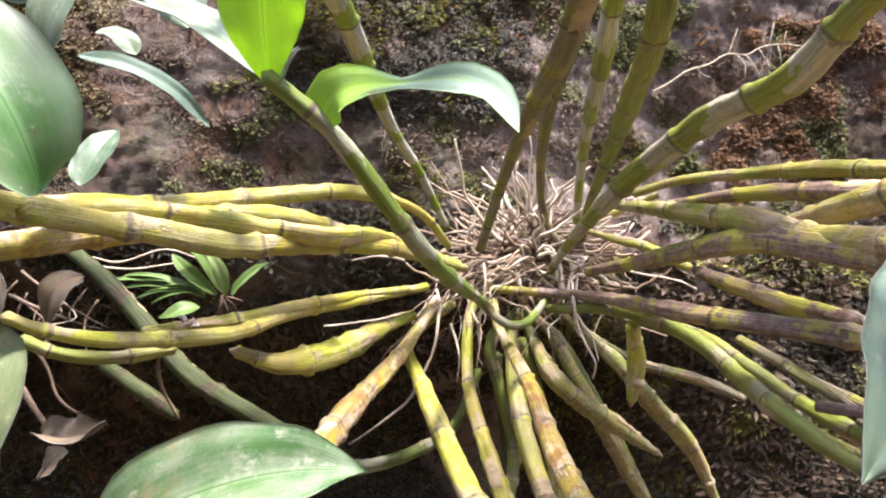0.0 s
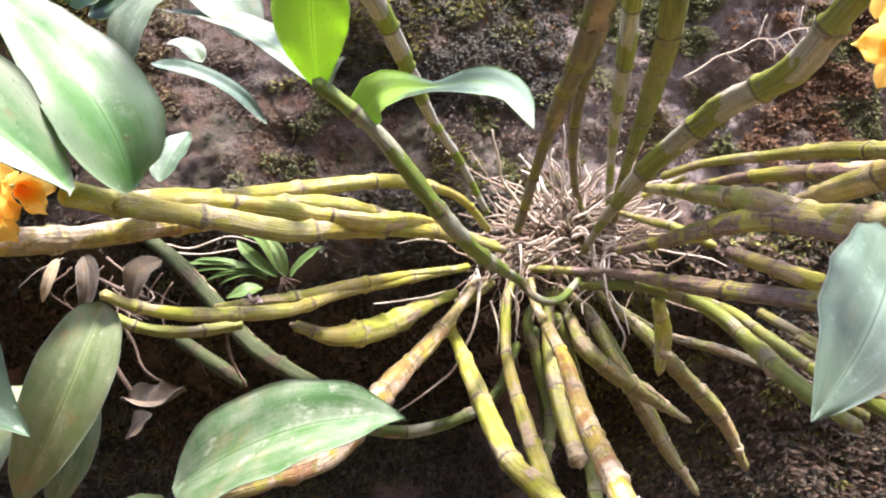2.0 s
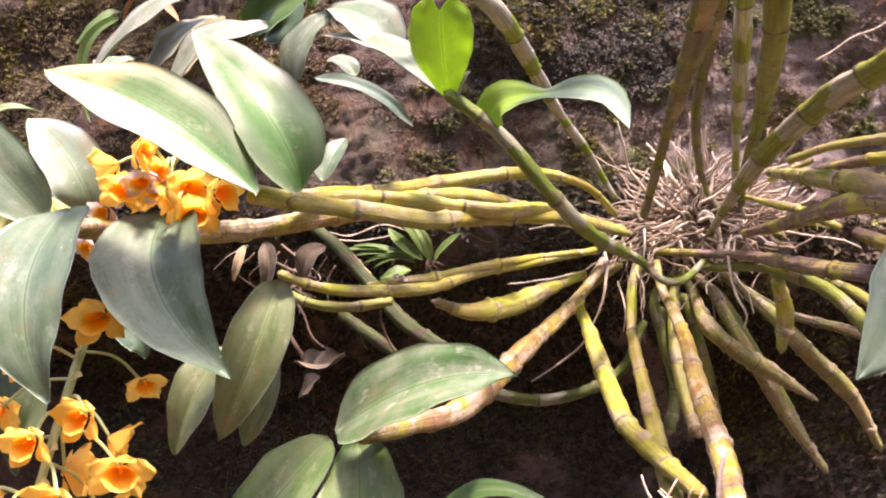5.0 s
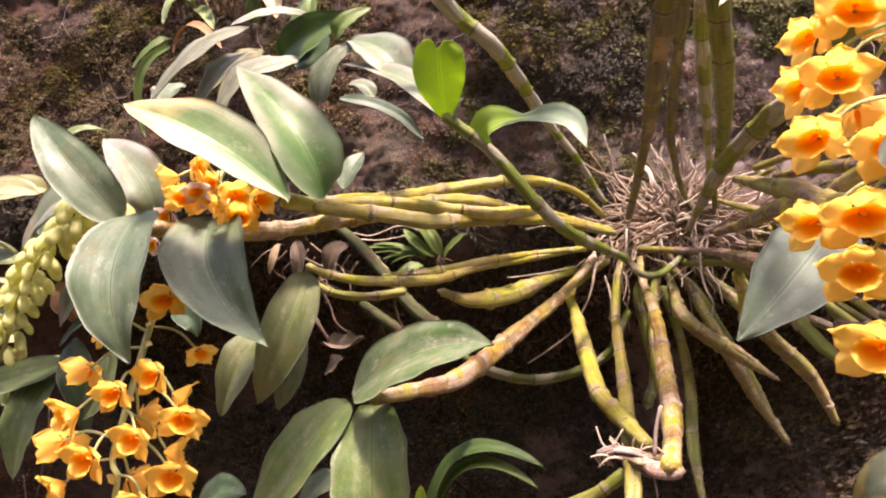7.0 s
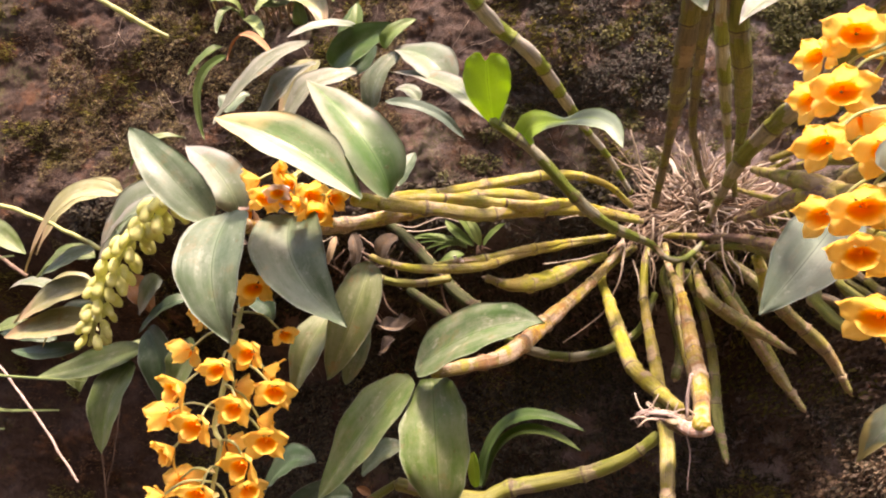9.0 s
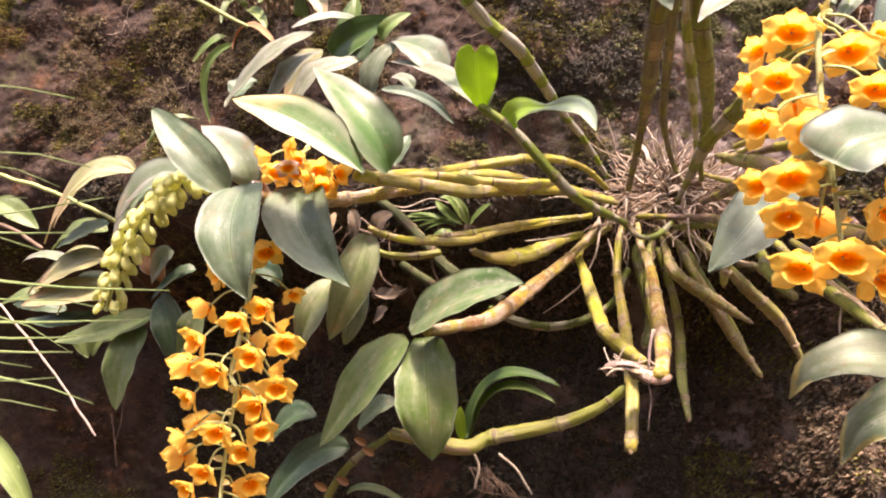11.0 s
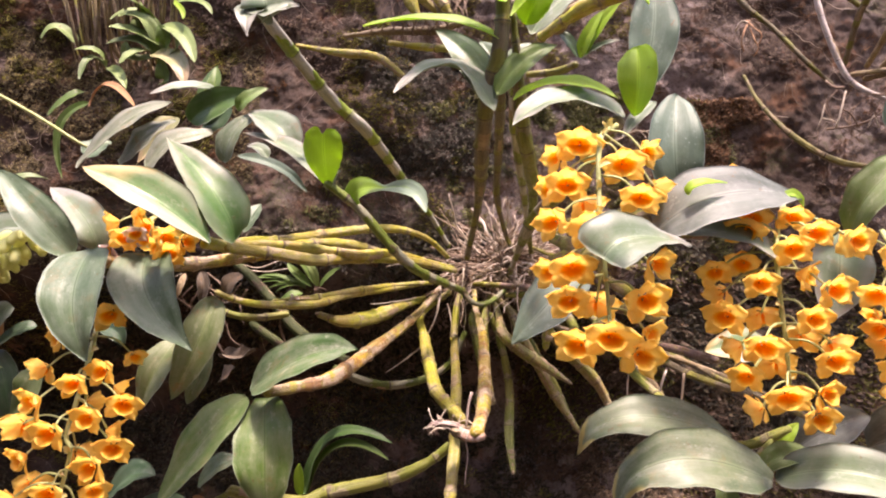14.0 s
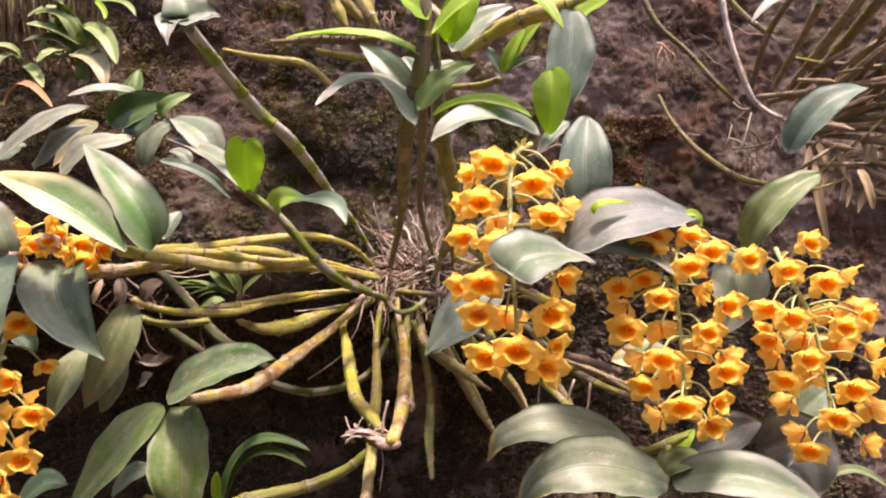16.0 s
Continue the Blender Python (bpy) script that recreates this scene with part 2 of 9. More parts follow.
def bank_material():
    m = Nodes("mossy_earth_bank")
    obj = m.coords()
    big, mid, fine = m.noise(obj, 5, 4), m.noise(obj, 24, 8, 0.72), m.noise(obj, 170, 8, 0.75)
    where_x = m.t.nodes.new("ShaderNodeSeparateXYZ")
    m.link(obj, where_x.inputs[0])
    # red-brown loam; mauve-grey clay patch, its paleness along x painted for brighter light
    side = m.ramp(m.math("ADD", m.math("MULTIPLY", m.math("ADD", where_x.outputs[0], 0.5), 0.4), m.math("MULTIPLY", m.math("SUBTRACT", big, 0.5), 0.16)), (0.11, 0.0), (0.16, 0.34), (0.21, 0.34), (0.255, 1.0), (0.330, 1.0), (0.355, 0.12), (0.405, 0.03), (0.45, 0.45))
    side = m.math("MULTIPLY", side, m.ramp(m.math("ADD", m.math("MULTIPLY", where_x.outputs[2], 0.4), m.math("MULTIPLY", m.math("SUBTRACT", big, 0.5), 0.2)), (0.80, 1.0), (0.90, 0.2)))
    dark = m.mix(side, (0.026, 0.015, 0.010), (0.105, 0.078, 0.070))
    pale = m.mix(side, (0.084, 0.049, 0.034), (0.30, 0.232, 0.212))
    earth = m.mix(m.ramp(m.math("ADD", m.math("MULTIPLY", mid, 0.6), m.math("MULTIPLY", fine, 0.4)), (0.38, 0.0), (0.62, 1.0)), dark, pale)
    rust = m.ramp(m.noise(obj, 17, 5, 0.65), (0.55, 0.0), (0.64, 0.7))
    earth = m.mix(rust, earth, (0.17, 0.075, 0.036))
    grey = m.ramp(m.noise(obj, 8, 5, 0.6), (0.52, 0.0), (0.66, 0.6))
    earth = m.mix(grey, earth, m.mix(side, (0.105, 0.070, 0.058), (0.34, 0.275, 0.258)))
    moss = m.mix(m.ramp(fine, (0.35, 0.0), (0.65, 1.0)), (0.028, 0.033, 0.012), (0.10, 0.10, 0.032))
    where = m.ramp(m.math("ADD", m.math("MULTIPLY", mid, 0.6), m.math("MULTIPLY", big, 0.5)), (0.60, 0.0), (0.66, 0.7))
    where = m.math("MULTIPLY", where, m.ramp(m.noise(obj, 210, 4, 0.7), (0.42, 0.0), (0.55, 1.0)))
    col = m.mix(where, earth, moss)
    pits = m.ramp(m.noise(obj, 75, 7, 0.75), (0.38, 1.0), (0.46, 0.0))
    col = m.mix(m.math("MULTIPLY", pits, 0.7), col, (0.022, 0.014, 0.011))
    lichen = m.ramp(m.noise(obj, 240, 4, 0.7), (0.66, 0.0), (0.72, 0.6))
    col = m.mix(lichen, col, (0.24, 0.20, 0.15))
    m.link(col, m.b.inputs["Base Color"])
    m.link(m.math("SUBTRACT", 0.95, m.math("MULTIPLY", grey, 0.45)), m.b.inputs["Roughness"])
    m.b.inputs["Specular IOR Level"].default_value = 0.35
    m.bump(m.math("ADD", m.math("MULTIPLY", mid, 0.8), m.math("MULTIPLY", fine, 0.7)), 1.0, 0.007)
    return m.mat


LEAF = leaf_material("leaf_green", (0.088, 0.148, 0.038), (0.165, 0.242, 0.072), (0.36, 0.38, 0.24), 0.5, 0.42)
LEAF_DUSTY = leaf_material("leaf_green_smeared", (0.055, 0.13, 0.036), (0.105, 0.195, 0.06), (0.36, 0.37, 0.28), 0.65, 0.42, 0.35, 0.25)
LEAF_CURL = leaf_material("leaf_lime_grey_tip", (0.22, 0.38, 0.035), (0.34, 0.50, 0.07), (0.40, 0.50, 0.30), 0.2, 0.42, 0.4, 0.0, (0.25, 0.32, 0.27), 0.47)
LEAF_FRESH = leaf_material("leaf_fresh_green", (0.09, 0.17, 0.03), (0.17, 0.27, 0.06), (0.33, 0.38, 0.20), 0.3, 0.42, 0.45)
LEAF_PALE = leaf_material("leaf_pale_dusty", (0.10, 0.165, 0.075), (0.195, 0.262, 0.15), (0.35, 0.37, 0.325), 0.4, 0.42, 0.35, 0.4, (0.37, 0.355, 0.31), 0.75, 0.5)
LEAF_DARK = leaf_material("leaf_dark", (0.024, 0.058, 0.022), (0.046, 0.098, 0.040), (0.15, 0.18, 0.14), 0.4, 0.45, 0.15)
LEAF_BLUE = leaf_material("leaf_grey_green", (0.058, 0.108, 0.050), (0.125, 0.185, 0.098), (0.28, 0.335, 0.255), 0.5, 0.42, 0.3, 0.2)
LEAF_LOW = leaf_material("leaf_dusty_grey", (0.070, 0.108, 0.048), (0.125, 0.17, 0.082), (0.31, 0.32, 0.25), 0.5, 0.44, 0.3, 0.2, (0.44, 0.37, 0.13), 0.93)
# greyed and darkened: shade from blades above is painted into this leaf colour
LEAF_GREY = leaf_material("leaf_grey_painted_shade", (0.068, 0.086, 0.068), (0.12, 0.135, 0.115), (0.25, 0.26, 0.245), 0.45, 0.6, 0.1)
LEAF_TORN = leaf_material("leaf_torn_mottled", (0.11, 0.15, 0.075), (0.21, 0.245, 0.145), (0.44, 0.42, 0.36), 0.6, 0.45, 0.35, 0.6, (0.36, 0.24, 0.17), 1.0, 0.4)
LEAF_MOTTLED = leaf_material("leaf_yellow_green_mottled", (0.070, 0.145, 0.026), (0.145, 0.235, 0.055), (0.33, 0.35, 0.21), 0.6, 0.42, 0.35, 0.3)
LEAF_MID = leaf_material("leaf_mid_green", (0.045, 0.115, 0.022), (0.095, 0.19, 0.042), (0.25, 0.30, 0.18), 0.3, 0.44, 0.35)
LEAF_SLATE = leaf_material("leaf_slate_green", (0.058, 0.098, 0.064), (0.098, 0.15, 0.10), (0.20, 0.26, 0.21), 0.35, 0.5, 0.2, 0.1)
LEAF_LIME = leaf_material("leaf_young_lime", (0.26, 0.42, 0.035), (0.40, 0.56, 0.07), (0.46, 0.54, 0.20), 0.2, 0.45, 0.6)
LEAF_CREAM = leaf_material("leaf_bleached_cream", (0.05, 0.145, 0.03), (0.11, 0.23, 0.06), (0.44, 0.45, 0.31), 0.3, 0.40, 0.3, 0.4, (0.62, 0.47, 0.22), 0.80, 0.75, bleach=(0.42, 0.43, 0.33))
LEAF_GLOSS = leaf_material("leaf_broad_glossy", (0.06, 0.165, 0.03), (0.13, 0.27, 0.062), (0.40, 0.44, 0.31), 0.25, 0.40, 0.5, 0.2, (0.42, 0.41, 0.33), 0.70, 0.45)
LEAF_YELLOW = leaf_material("leaf_yellowing", (0.20, 0.23, 0.09), (0.38, 0.35, 0.15), (0.46, 0.44, 0.32), 0.5, 0.45, 0.3, 0.4, (0.46, 0.33, 0.19), 0.85)
LEAF_BROWN = leaf_material("leaf_withered", (0.26, 0.11, 0.04), (0.42, 0.22, 0.08), (0.42, 0.30, 0.20), 0.3, 0.7, 0.25, 0.4)
LEAF_DEAD = leaf_material("leaf_dead", (0.05, 0.034, 0.022), (0.13, 0.095, 0.062), (0.20, 0.155, 0.11), 0.4, 0.8, 0.05, 0.3)
LEAF_RUST = leaf_material("leaf_rust_mottled", (0.095, 0.142, 0.042), (0.18, 0.228, 0.08), (0.35, 0.355, 0.23), 0.5, 0.45, 0.25, 0.7, (0.30, 0.19, 0.08), 1.02)
LEAF_GRASS = leaf_material("grass_pale_green", (0.15, 0.23, 0.06), (0.26, 0.345, 0.115), (0.42, 0.46, 0.25), 0.25, 0.5, 0.35)
LEAF_DRYSHEATH = leaf_material("dry_straw_sheath", (0.27, 0.185, 0.095), (0.46, 0.34, 0.19), (0.52, 0.42, 0.29), 0.4, 0.7, 0.2, 0.2)
CANE_YELLOW = cane_material("cane_yellow_green", (0.21, 0.24, 0.020), (0.40, 0.39, 0.045), (0.46, 0.37, 0.22), 0.10, spots=0.7, bruise=0.28, ripe=(0.37, 0.29, 0.035), peel=0.3)
CANE_GREEN = cane_material("cane_olive_green", (0.11, 0.14, 0.018), (0.19, 0.20, 0.04), (0.26, 0.22, 0.13), 0.22, spots=0.6, ripe=(0.22, 0.20, 0.05))
CANE_OLIVE = cane_material("cane_yellow_olive", (0.14, 0.165, 0.02), (0.25, 0.245, 0.045), (0.30, 0.24, 0.14), 0.2, spots=0.7, bruise=0.35, ripe=(0.27, 0.22, 0.06), peel=0.35)
CANE_SHEATH = cane_material("cane_papery", (0.125, 0.125, 0.022), (0.19, 0.17, 0.04), (0.20, 0.16, 0.105), 0.95, spots=0.7)
CANE_PURPLE = cane_material("cane_brown_purple", (0.20, 0.20, 0.025), (0.32, 0.28, 0.05), (0.33, 0.22, 0.13), 0.2, spots=0.6, bruise=0.95, ripe=(0.30, 0.22, 0.08))
CANE_PALE = cane_material("cane_peeling_white", (0.25, 0.23, 0.03), (0.42, 0.35, 0.05), (0.50, 0.39, 0.25), 0.3, spots=0.7, bruise=0.5, ripe=(0.50, 0.30, 0.04), peel=0.9)
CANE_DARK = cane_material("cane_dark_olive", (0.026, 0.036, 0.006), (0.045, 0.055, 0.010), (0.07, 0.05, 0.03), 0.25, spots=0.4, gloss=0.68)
CANE_STUMP = cane_material("cane_stump_pink", (0.30, 0.17, 0.12), (0.46, 0.30, 0.23), (0.52, 0.40, 0.34), 0.6, spots=0.5, bruise=0.2)
CANE_OLDTWIG = cane_material("cane_brown_olive", (0.13, 0.115, 0.035), (0.21, 0.18, 0.06), (0.26, 0.19, 0.11), 0.3, spots=0.6)
CANE_DRY = cane_material("cane_dry_brown", (0.17, 0.125, 0.058), (0.28, 0.215, 0.105), (0.36, 0.28, 0.17), 0.5, spots=0.5, bruise=0.3)
CANE_WHITE = cane_material("cane_bleached", (0.42, 0.36, 0.32), (0.55, 0.48, 0.44), (0.50, 0.42, 0.38), 0.5, spots=0.3)
CANE_SPLIT = cane_material("cane_green_under_white", (0.14, 0.16, 0.02), (0.21, 0.22, 0.04), (0.42, 0.37, 0.30), 0.8, spots=0.5)
CANE_STEM = cane_material("stem_dark_green", (0.07, 0.10, 0.012), (0.115, 0.15, 0.02), (0.25, 0.24, 0.17), 0.65, spots=0.3)
CANE_BANDED = cane_material("cane_green_and_grey", (0.12, 0.17, 0.012), (0.20, 0.25, 0.03), (0.44, 0.40, 0.34), 1.0, spots=0.2)
FIBRE = plain_material("shredded_fibre", (0.27, 0.18, 0.145), (0.52, 0.42, 0.375), 160, 0.85, 0.0, 0.003)
PAPER = plain_material("paper_sheath", (0.20, 0.14, 0.08), (0.38, 0.29, 0.18), 70, 0.8, 0.1)
ROOT = plain_material("root_pale", (0.30, 0.22, 0.15), (0.52, 0.45, 0.36), 70, 0.75)
ROOT_OLD = plain_material("root_brown", (0.075, 0.046, 0.03), (0.22, 0.145, 0.10), 60, 0.8)
STEM = plain_material("spike_green", (0.36, 0.40, 0.13), (0.50, 0.52, 0.24), 90, 0.5, 0.2)
BUD = plain_material("bud_yellow_green", (0.60, 0.65, 0.18), (0.89, 0.86, 0.46), 85, 0.42, 0.45)
BRACT = plain_material("bract_pale_yellow", (0.72, 0.62, 0.24), (0.85, 0.76, 0.42), 80, 0.6, 0.4)
PETAL = plain_material("petal_golden", (0.98, 0.61, 0.10), (0.99, 0.71, 0.18), 60, 0.55, 0.6, 0.0004)
LIP = lip_material()
FADED = plain_material("petal_faded", (0.62, 0.50, 0.47), (0.75, 0.66, 0.62), 90, 0.6, 0.3)
MOSS = strands_material("moss_green", (0.09, 0.088, 0.018), (0.38, 0.34, 0.09), 0.4)
# real fronds, but their dark tone also paints in the hollow's shade
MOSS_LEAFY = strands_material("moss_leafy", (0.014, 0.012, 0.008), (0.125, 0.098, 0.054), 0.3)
# dark moss, taken darker still to stand for shade from the crown leaves
MOSS_DEEP = strands_material("moss_deep_green", (0.016, 0.013, 0.008), (0.055, 0.044, 0.023), 0.2)
MOSS_BROWN = strands_material("moss_brown", (0.070, 0.043, 0.028), (0.165, 0.105, 0.066), 0.35)
MOSS_TAN = strands_material("moss_olive_tan", (0.040, 0.030, 0.014), (0.30, 0.225, 0.10), 0.35)
# litter brown, raised to paint in sunlight on the lower right bank
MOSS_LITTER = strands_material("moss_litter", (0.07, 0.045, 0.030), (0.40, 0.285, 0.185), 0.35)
MOSS_FERN = strands_material("moss_fern_green", (0.040, 0.042, 0.014), (0.21, 0.20, 0.06), 0.35)
MOSS_DRY = strands_material("moss_russet", (0.085, 0.045, 0.024), (0.30, 0.155, 0.075), 0.4)
BANK = bank_material()
FIBRE_RUST = plain_material("root_rusty", (0.24, 0.12, 0.06), (0.44, 0.25, 0.14), 120, 0.8)
NEST = strands_material("root_nest", (0.12, 0.070, 0.045), (0.46, 0.34, 0.24))
NEST_PALE = strands_material("root_tips", (0.34, 0.26, 0.19), (0.70, 0.60, 0.50))
ROOTLET = strands_material("rootlets", (0.07, 0.045, 0.032), (0.40, 0.31, 0.24))
SOIL = plain_material("forest_floor", (0.05, 0.035, 0.022), (0.12, 0.09, 0.055), 6, 0.95)


# ---- building helpers ----
def mesh_of(verts, faces, uvs=None, smooth=True):
    me = bpy.data.meshes.new("shape")
    me.from_pydata([tuple(v) for v in verts], [], faces)
    if uvs:
        layer = me.uv_layers.new(name="UVMap")
        idx = np.empty(len(me.loops), dtype=np.int32)
        me.loops.foreach_get("vertex_index", idx)
        layer.data.foreach_set("uv", np.asarray(uvs, dtype=np.float32)[idx].ravel())
    me.polygons.foreach_set("use_smooth", [smooth] * len(me.polygons))
    me.update()
    return me


def part(name, me, material, parent, label=""):
    ob = new(name, me)
    me.name = name
    if not me.materials:
        me.materials.append(material)
    ob.parent = parent
    return tagged(ob, label)


def thing(name, at, label, category, group="", kind=""):
    ob = new(name)
    ob.location = at
    ob.empty_display_size = 0.05
    bpy.context.view_layer.update()
    return tagged(ob, label, category, group, kind)


def under(ob, parent):
    """Keeps world coordinates for a part of a thing that stands away from the origin."""
    ob.parent = parent
    top = parent
    m = Matrix.Identity(4)
    while top is not None:
        m = Matrix.Translation(top.location) @ m if top.data is None else top.matrix_basis @ m
        top = top.parent
    ob.matrix_parent_inverse = m.inverted()
    return ob


def smooth_path(pts, per):
    """A Catmull-Rom line through pts."""
    p = [Vector(q) for q in pts]
    p = [p[0] * 2 - p[1]] + p + [p[-1] * 2 - p[-2]]
    out = []
    for k in range(1, len(p) - 2):
        a, b, c, d = p[k - 1 : k + 3]
        for j in range(per):
            t = j / per
            out.append(0.5 * ((2 * b) + (c - a) * t + (2 * a - 5 * b + 4 * c - d) * t * t + (3 * b - a - 3 * c + d) * t**3))
    out.append(p[-2])
    return out


def even_path(pts, step):
    line = smooth_path(pts, 12)
    lengths = [0.0]
    for a, b in zip(line, line[1:]):
        lengths.append(lengths[-1] + (b - a).length)
    n = max(4, int(lengths[-1] / step))
    want = np.linspace(0, lengths[-1], n + 1)
    cols = [np.interp(want, lengths, [q[k] for q in line]) for k in range(3)]
    return [Vector(q) for q in zip(*cols)], lengths[-1]


def frames_along(line):
    tangents = [(line[min(k + 1, len(line) - 1)] - line[max(k - 1, 0)]).normalized() for k in range(len(line))]
    side = tangents[0].orthogonal().normalized()
    out = []
    for t in tangents:
        side = (side - t * side.dot(t)).normalized()
        out.append((t, side, t.cross(side)))
    return out


def tube_data(line, radii, sides, uv_v, wobble=None):
    verts, faces, uvs = [], [], []
    for k, (p, (t, a, b)) in enumerate(zip(line, frames_along(line))):
        for j in range(sides + 1):
            th = 2 * math.pi * j / sides
            r = radii[k] * (wobble(th, k) if wobble else 1)
            verts.append(p + a * (math.cos(th) * r) + b * (math.sin(th) * r))
            uvs.append((j / sides, uv_v[k]))
    w = sides + 1
    for k in range(len(line) - 1):
        for j in range(sides):
            faces.append((k * w + j, k * w + j + 1, (k + 1) * w + j + 1, (k + 1) * w + j))
    for ring, end in ((0, -1), (len(line) - 1, 1)):
        c = len(verts)
        t = frames_along(line)[ring][0]
        verts.append(line[ring] + t * (end * radii[ring] * 0.7))
        uvs.append((0.5, uv_v[ring]))
        for j in range(sides):
            f = (c, ring * w + j, ring * w + j + 1)
            faces.append(f if end > 0 else f[::-1])
    return verts, faces, uvs


SEED = [0]


def rng():
    SEED[0] += 1
    return random.Random(SEED[0])


def cane(plant, pts, r0, rm, r1, material, joint=0.055, name="cane", label="", torn=2, dry=0):
    """A jointed pseudobulb through pts; radii in millimetres at its foot, its middle and its end."""
    rnd = rng()
    line, length = even_path(pts, 0.0036)
    joints = max(2, round(length / joint))
    s = np.linspace(0, 1, len(line))
    base = np.interp(s, (0, 0.12, 0.45, 0.75, 0.96, 1), (r0, r0 * 1.05, rm * 0.96, rm, r1 * 1.05, r1)) / 1000
    # joints lie closer together towards the foot
    count = joints * s**0.8 + rnd.random()
    ring = np.abs(count % 1 - 0.5) * 2
    swell = 1.0 + 0.18 * np.clip((ring - 0.84) / 0.16, 0, 1) ** 1.5 - 0.09 * np.clip((ring - 0.35) / 0.49, 0, 1) * np.clip((1 - ring) / 0.16, 0, 1)
    lump = [1 + 0.10 * noise.noise(p * 30) + 0.05 * noise.noise(p * 150) for p in line]
    radii = base * swell * lump
    ribs, turn, depth = rnd.choice((4, 5, 6)), rnd.random() * 6, rnd.uniform(0.05, 0.14)
    verts, faces, uvs = tube_data(line, radii, 16, count, lambda th, k: 1 + (depth * math.cos(ribs * th + turn + 0.02 * k) * 0.6 + 0.09 * math.cos(2 * th + turn) + 0.10 * noise.noise(line[k] * 100 + Vector((math.cos(th), math.sin(th), 0)) * 1.3)) * min(1, s[k] * 4))
    ob = under(part(name, mesh_of(verts, faces, uvs), material, None, label), plant)
    if dry:
        # the withered last joints, ringed and shrunken
        k0 = len(line) - max(5, int(dry / 1000 / 0.0036))
        end = line[k0:] + [line[-1] + (line[-1] - line[-2]).normalized() * 0.004]
        q = np.linspace(0, 1, len(end))
        fat = [radii[min(k0 + k, len(line) - 1)] * (1.08 - 0.35 * q[k]) * (1 + 0.13 * math.sin(k * 2.4) + 0.2 * noise.noise(p * 220)) for k, p in enumerate(end)]
        fat[-1] *= 0.45
        v, f, uv = tube_data(end, fat, 12, [k * 0.5 for k in range(len(end))], lambda th, k: 1 + 0.16 * noise.noise(end[k] * 260 + Vector((math.cos(th), math.sin(th), 0)) * 2))
        part("dry_tip", mesh_of(v, f, uv), PAPER, ob, "withered tan tip")
    if torn and length > 0.09:
        papery_sheath(ob, line, radii, s, rnd, torn)
    return ob


def papery_sheath(stem, line, radii, s, rnd, count):
    """Torn scraps of the dry skin that once wrapped the cane."""
    around = frames_along(line)
    for _ in range(count):
        verts, faces, uvs = [], [], []
        k0 = int(rnd.uniform(0.15, 0.85) * len(line))
        n = min(rnd.randint(3, 9), len(line) - 2 - k0)
        if n < 3:
            continue
        th0, span, lift = rnd.uniform(0, 2 * math.pi), rnd.uniform(0.7, 1.6), rnd.uniform(0.02, 0.06)
        w = 8
        for k in range(n + 1):
            t, a, b = around[k0 + k]
            for j in range(w):
                u = j / (w - 1)
                th = th0 + span * (u - 0.5) * (1 + 0.35 * noise.noise(Vector((k * 0.7, u * 2, th0))))
                edge = abs(u - 0.5) * 2
                r = radii[k0 + k] * (1.05 + lift * edge**3 + 0.10 * noise.noise(Vector((k * 0.9, u * 5, th0 * 3))) + (0.25 * lift if k in (0, n) else 0))
                slip = 0.0022 * noise.noise(Vector((u * 6, th0, 1.0 if k == 0 else 4.0))) if k in (0, n) else 0.0
                verts.append(line[k0 + k] + t * slip * 1.6 + a * (math.cos(th) * r) + b * (math.sin(th) * r))
                uvs.append((u, k / n))
        for k in range(n):
            for j in range(w - 1):
                faces.append((k * w + j, k * w + j + 1, (k + 1) * w + j + 1, (k + 1) * w + j))
        part("papery_sheath", mesh_of(verts, faces, uvs), PAPER, stem, "torn papery tan sheath")


def root(plant, pts, r0, r1, material=None, name="root", label="", sides=7):
    line, length = even_path(pts, 0.005)
    line = [p + 0.0016 * Vector(noise.noise_vector(p * 45)) for p in line]
    radii = [(r0 + (r1 - r0) * k / len(line)) / 1000 * (1 + 0.2 * noise.noise(p * 90)) for k, p in enumerate(line)]
    verts, faces, uvs = tube_data(line, radii, sides, [k * 0.2 for k in range(len(line))])
    return under(part(name, mesh_of(verts, faces, uvs), material or ROOT, None, label), plant)


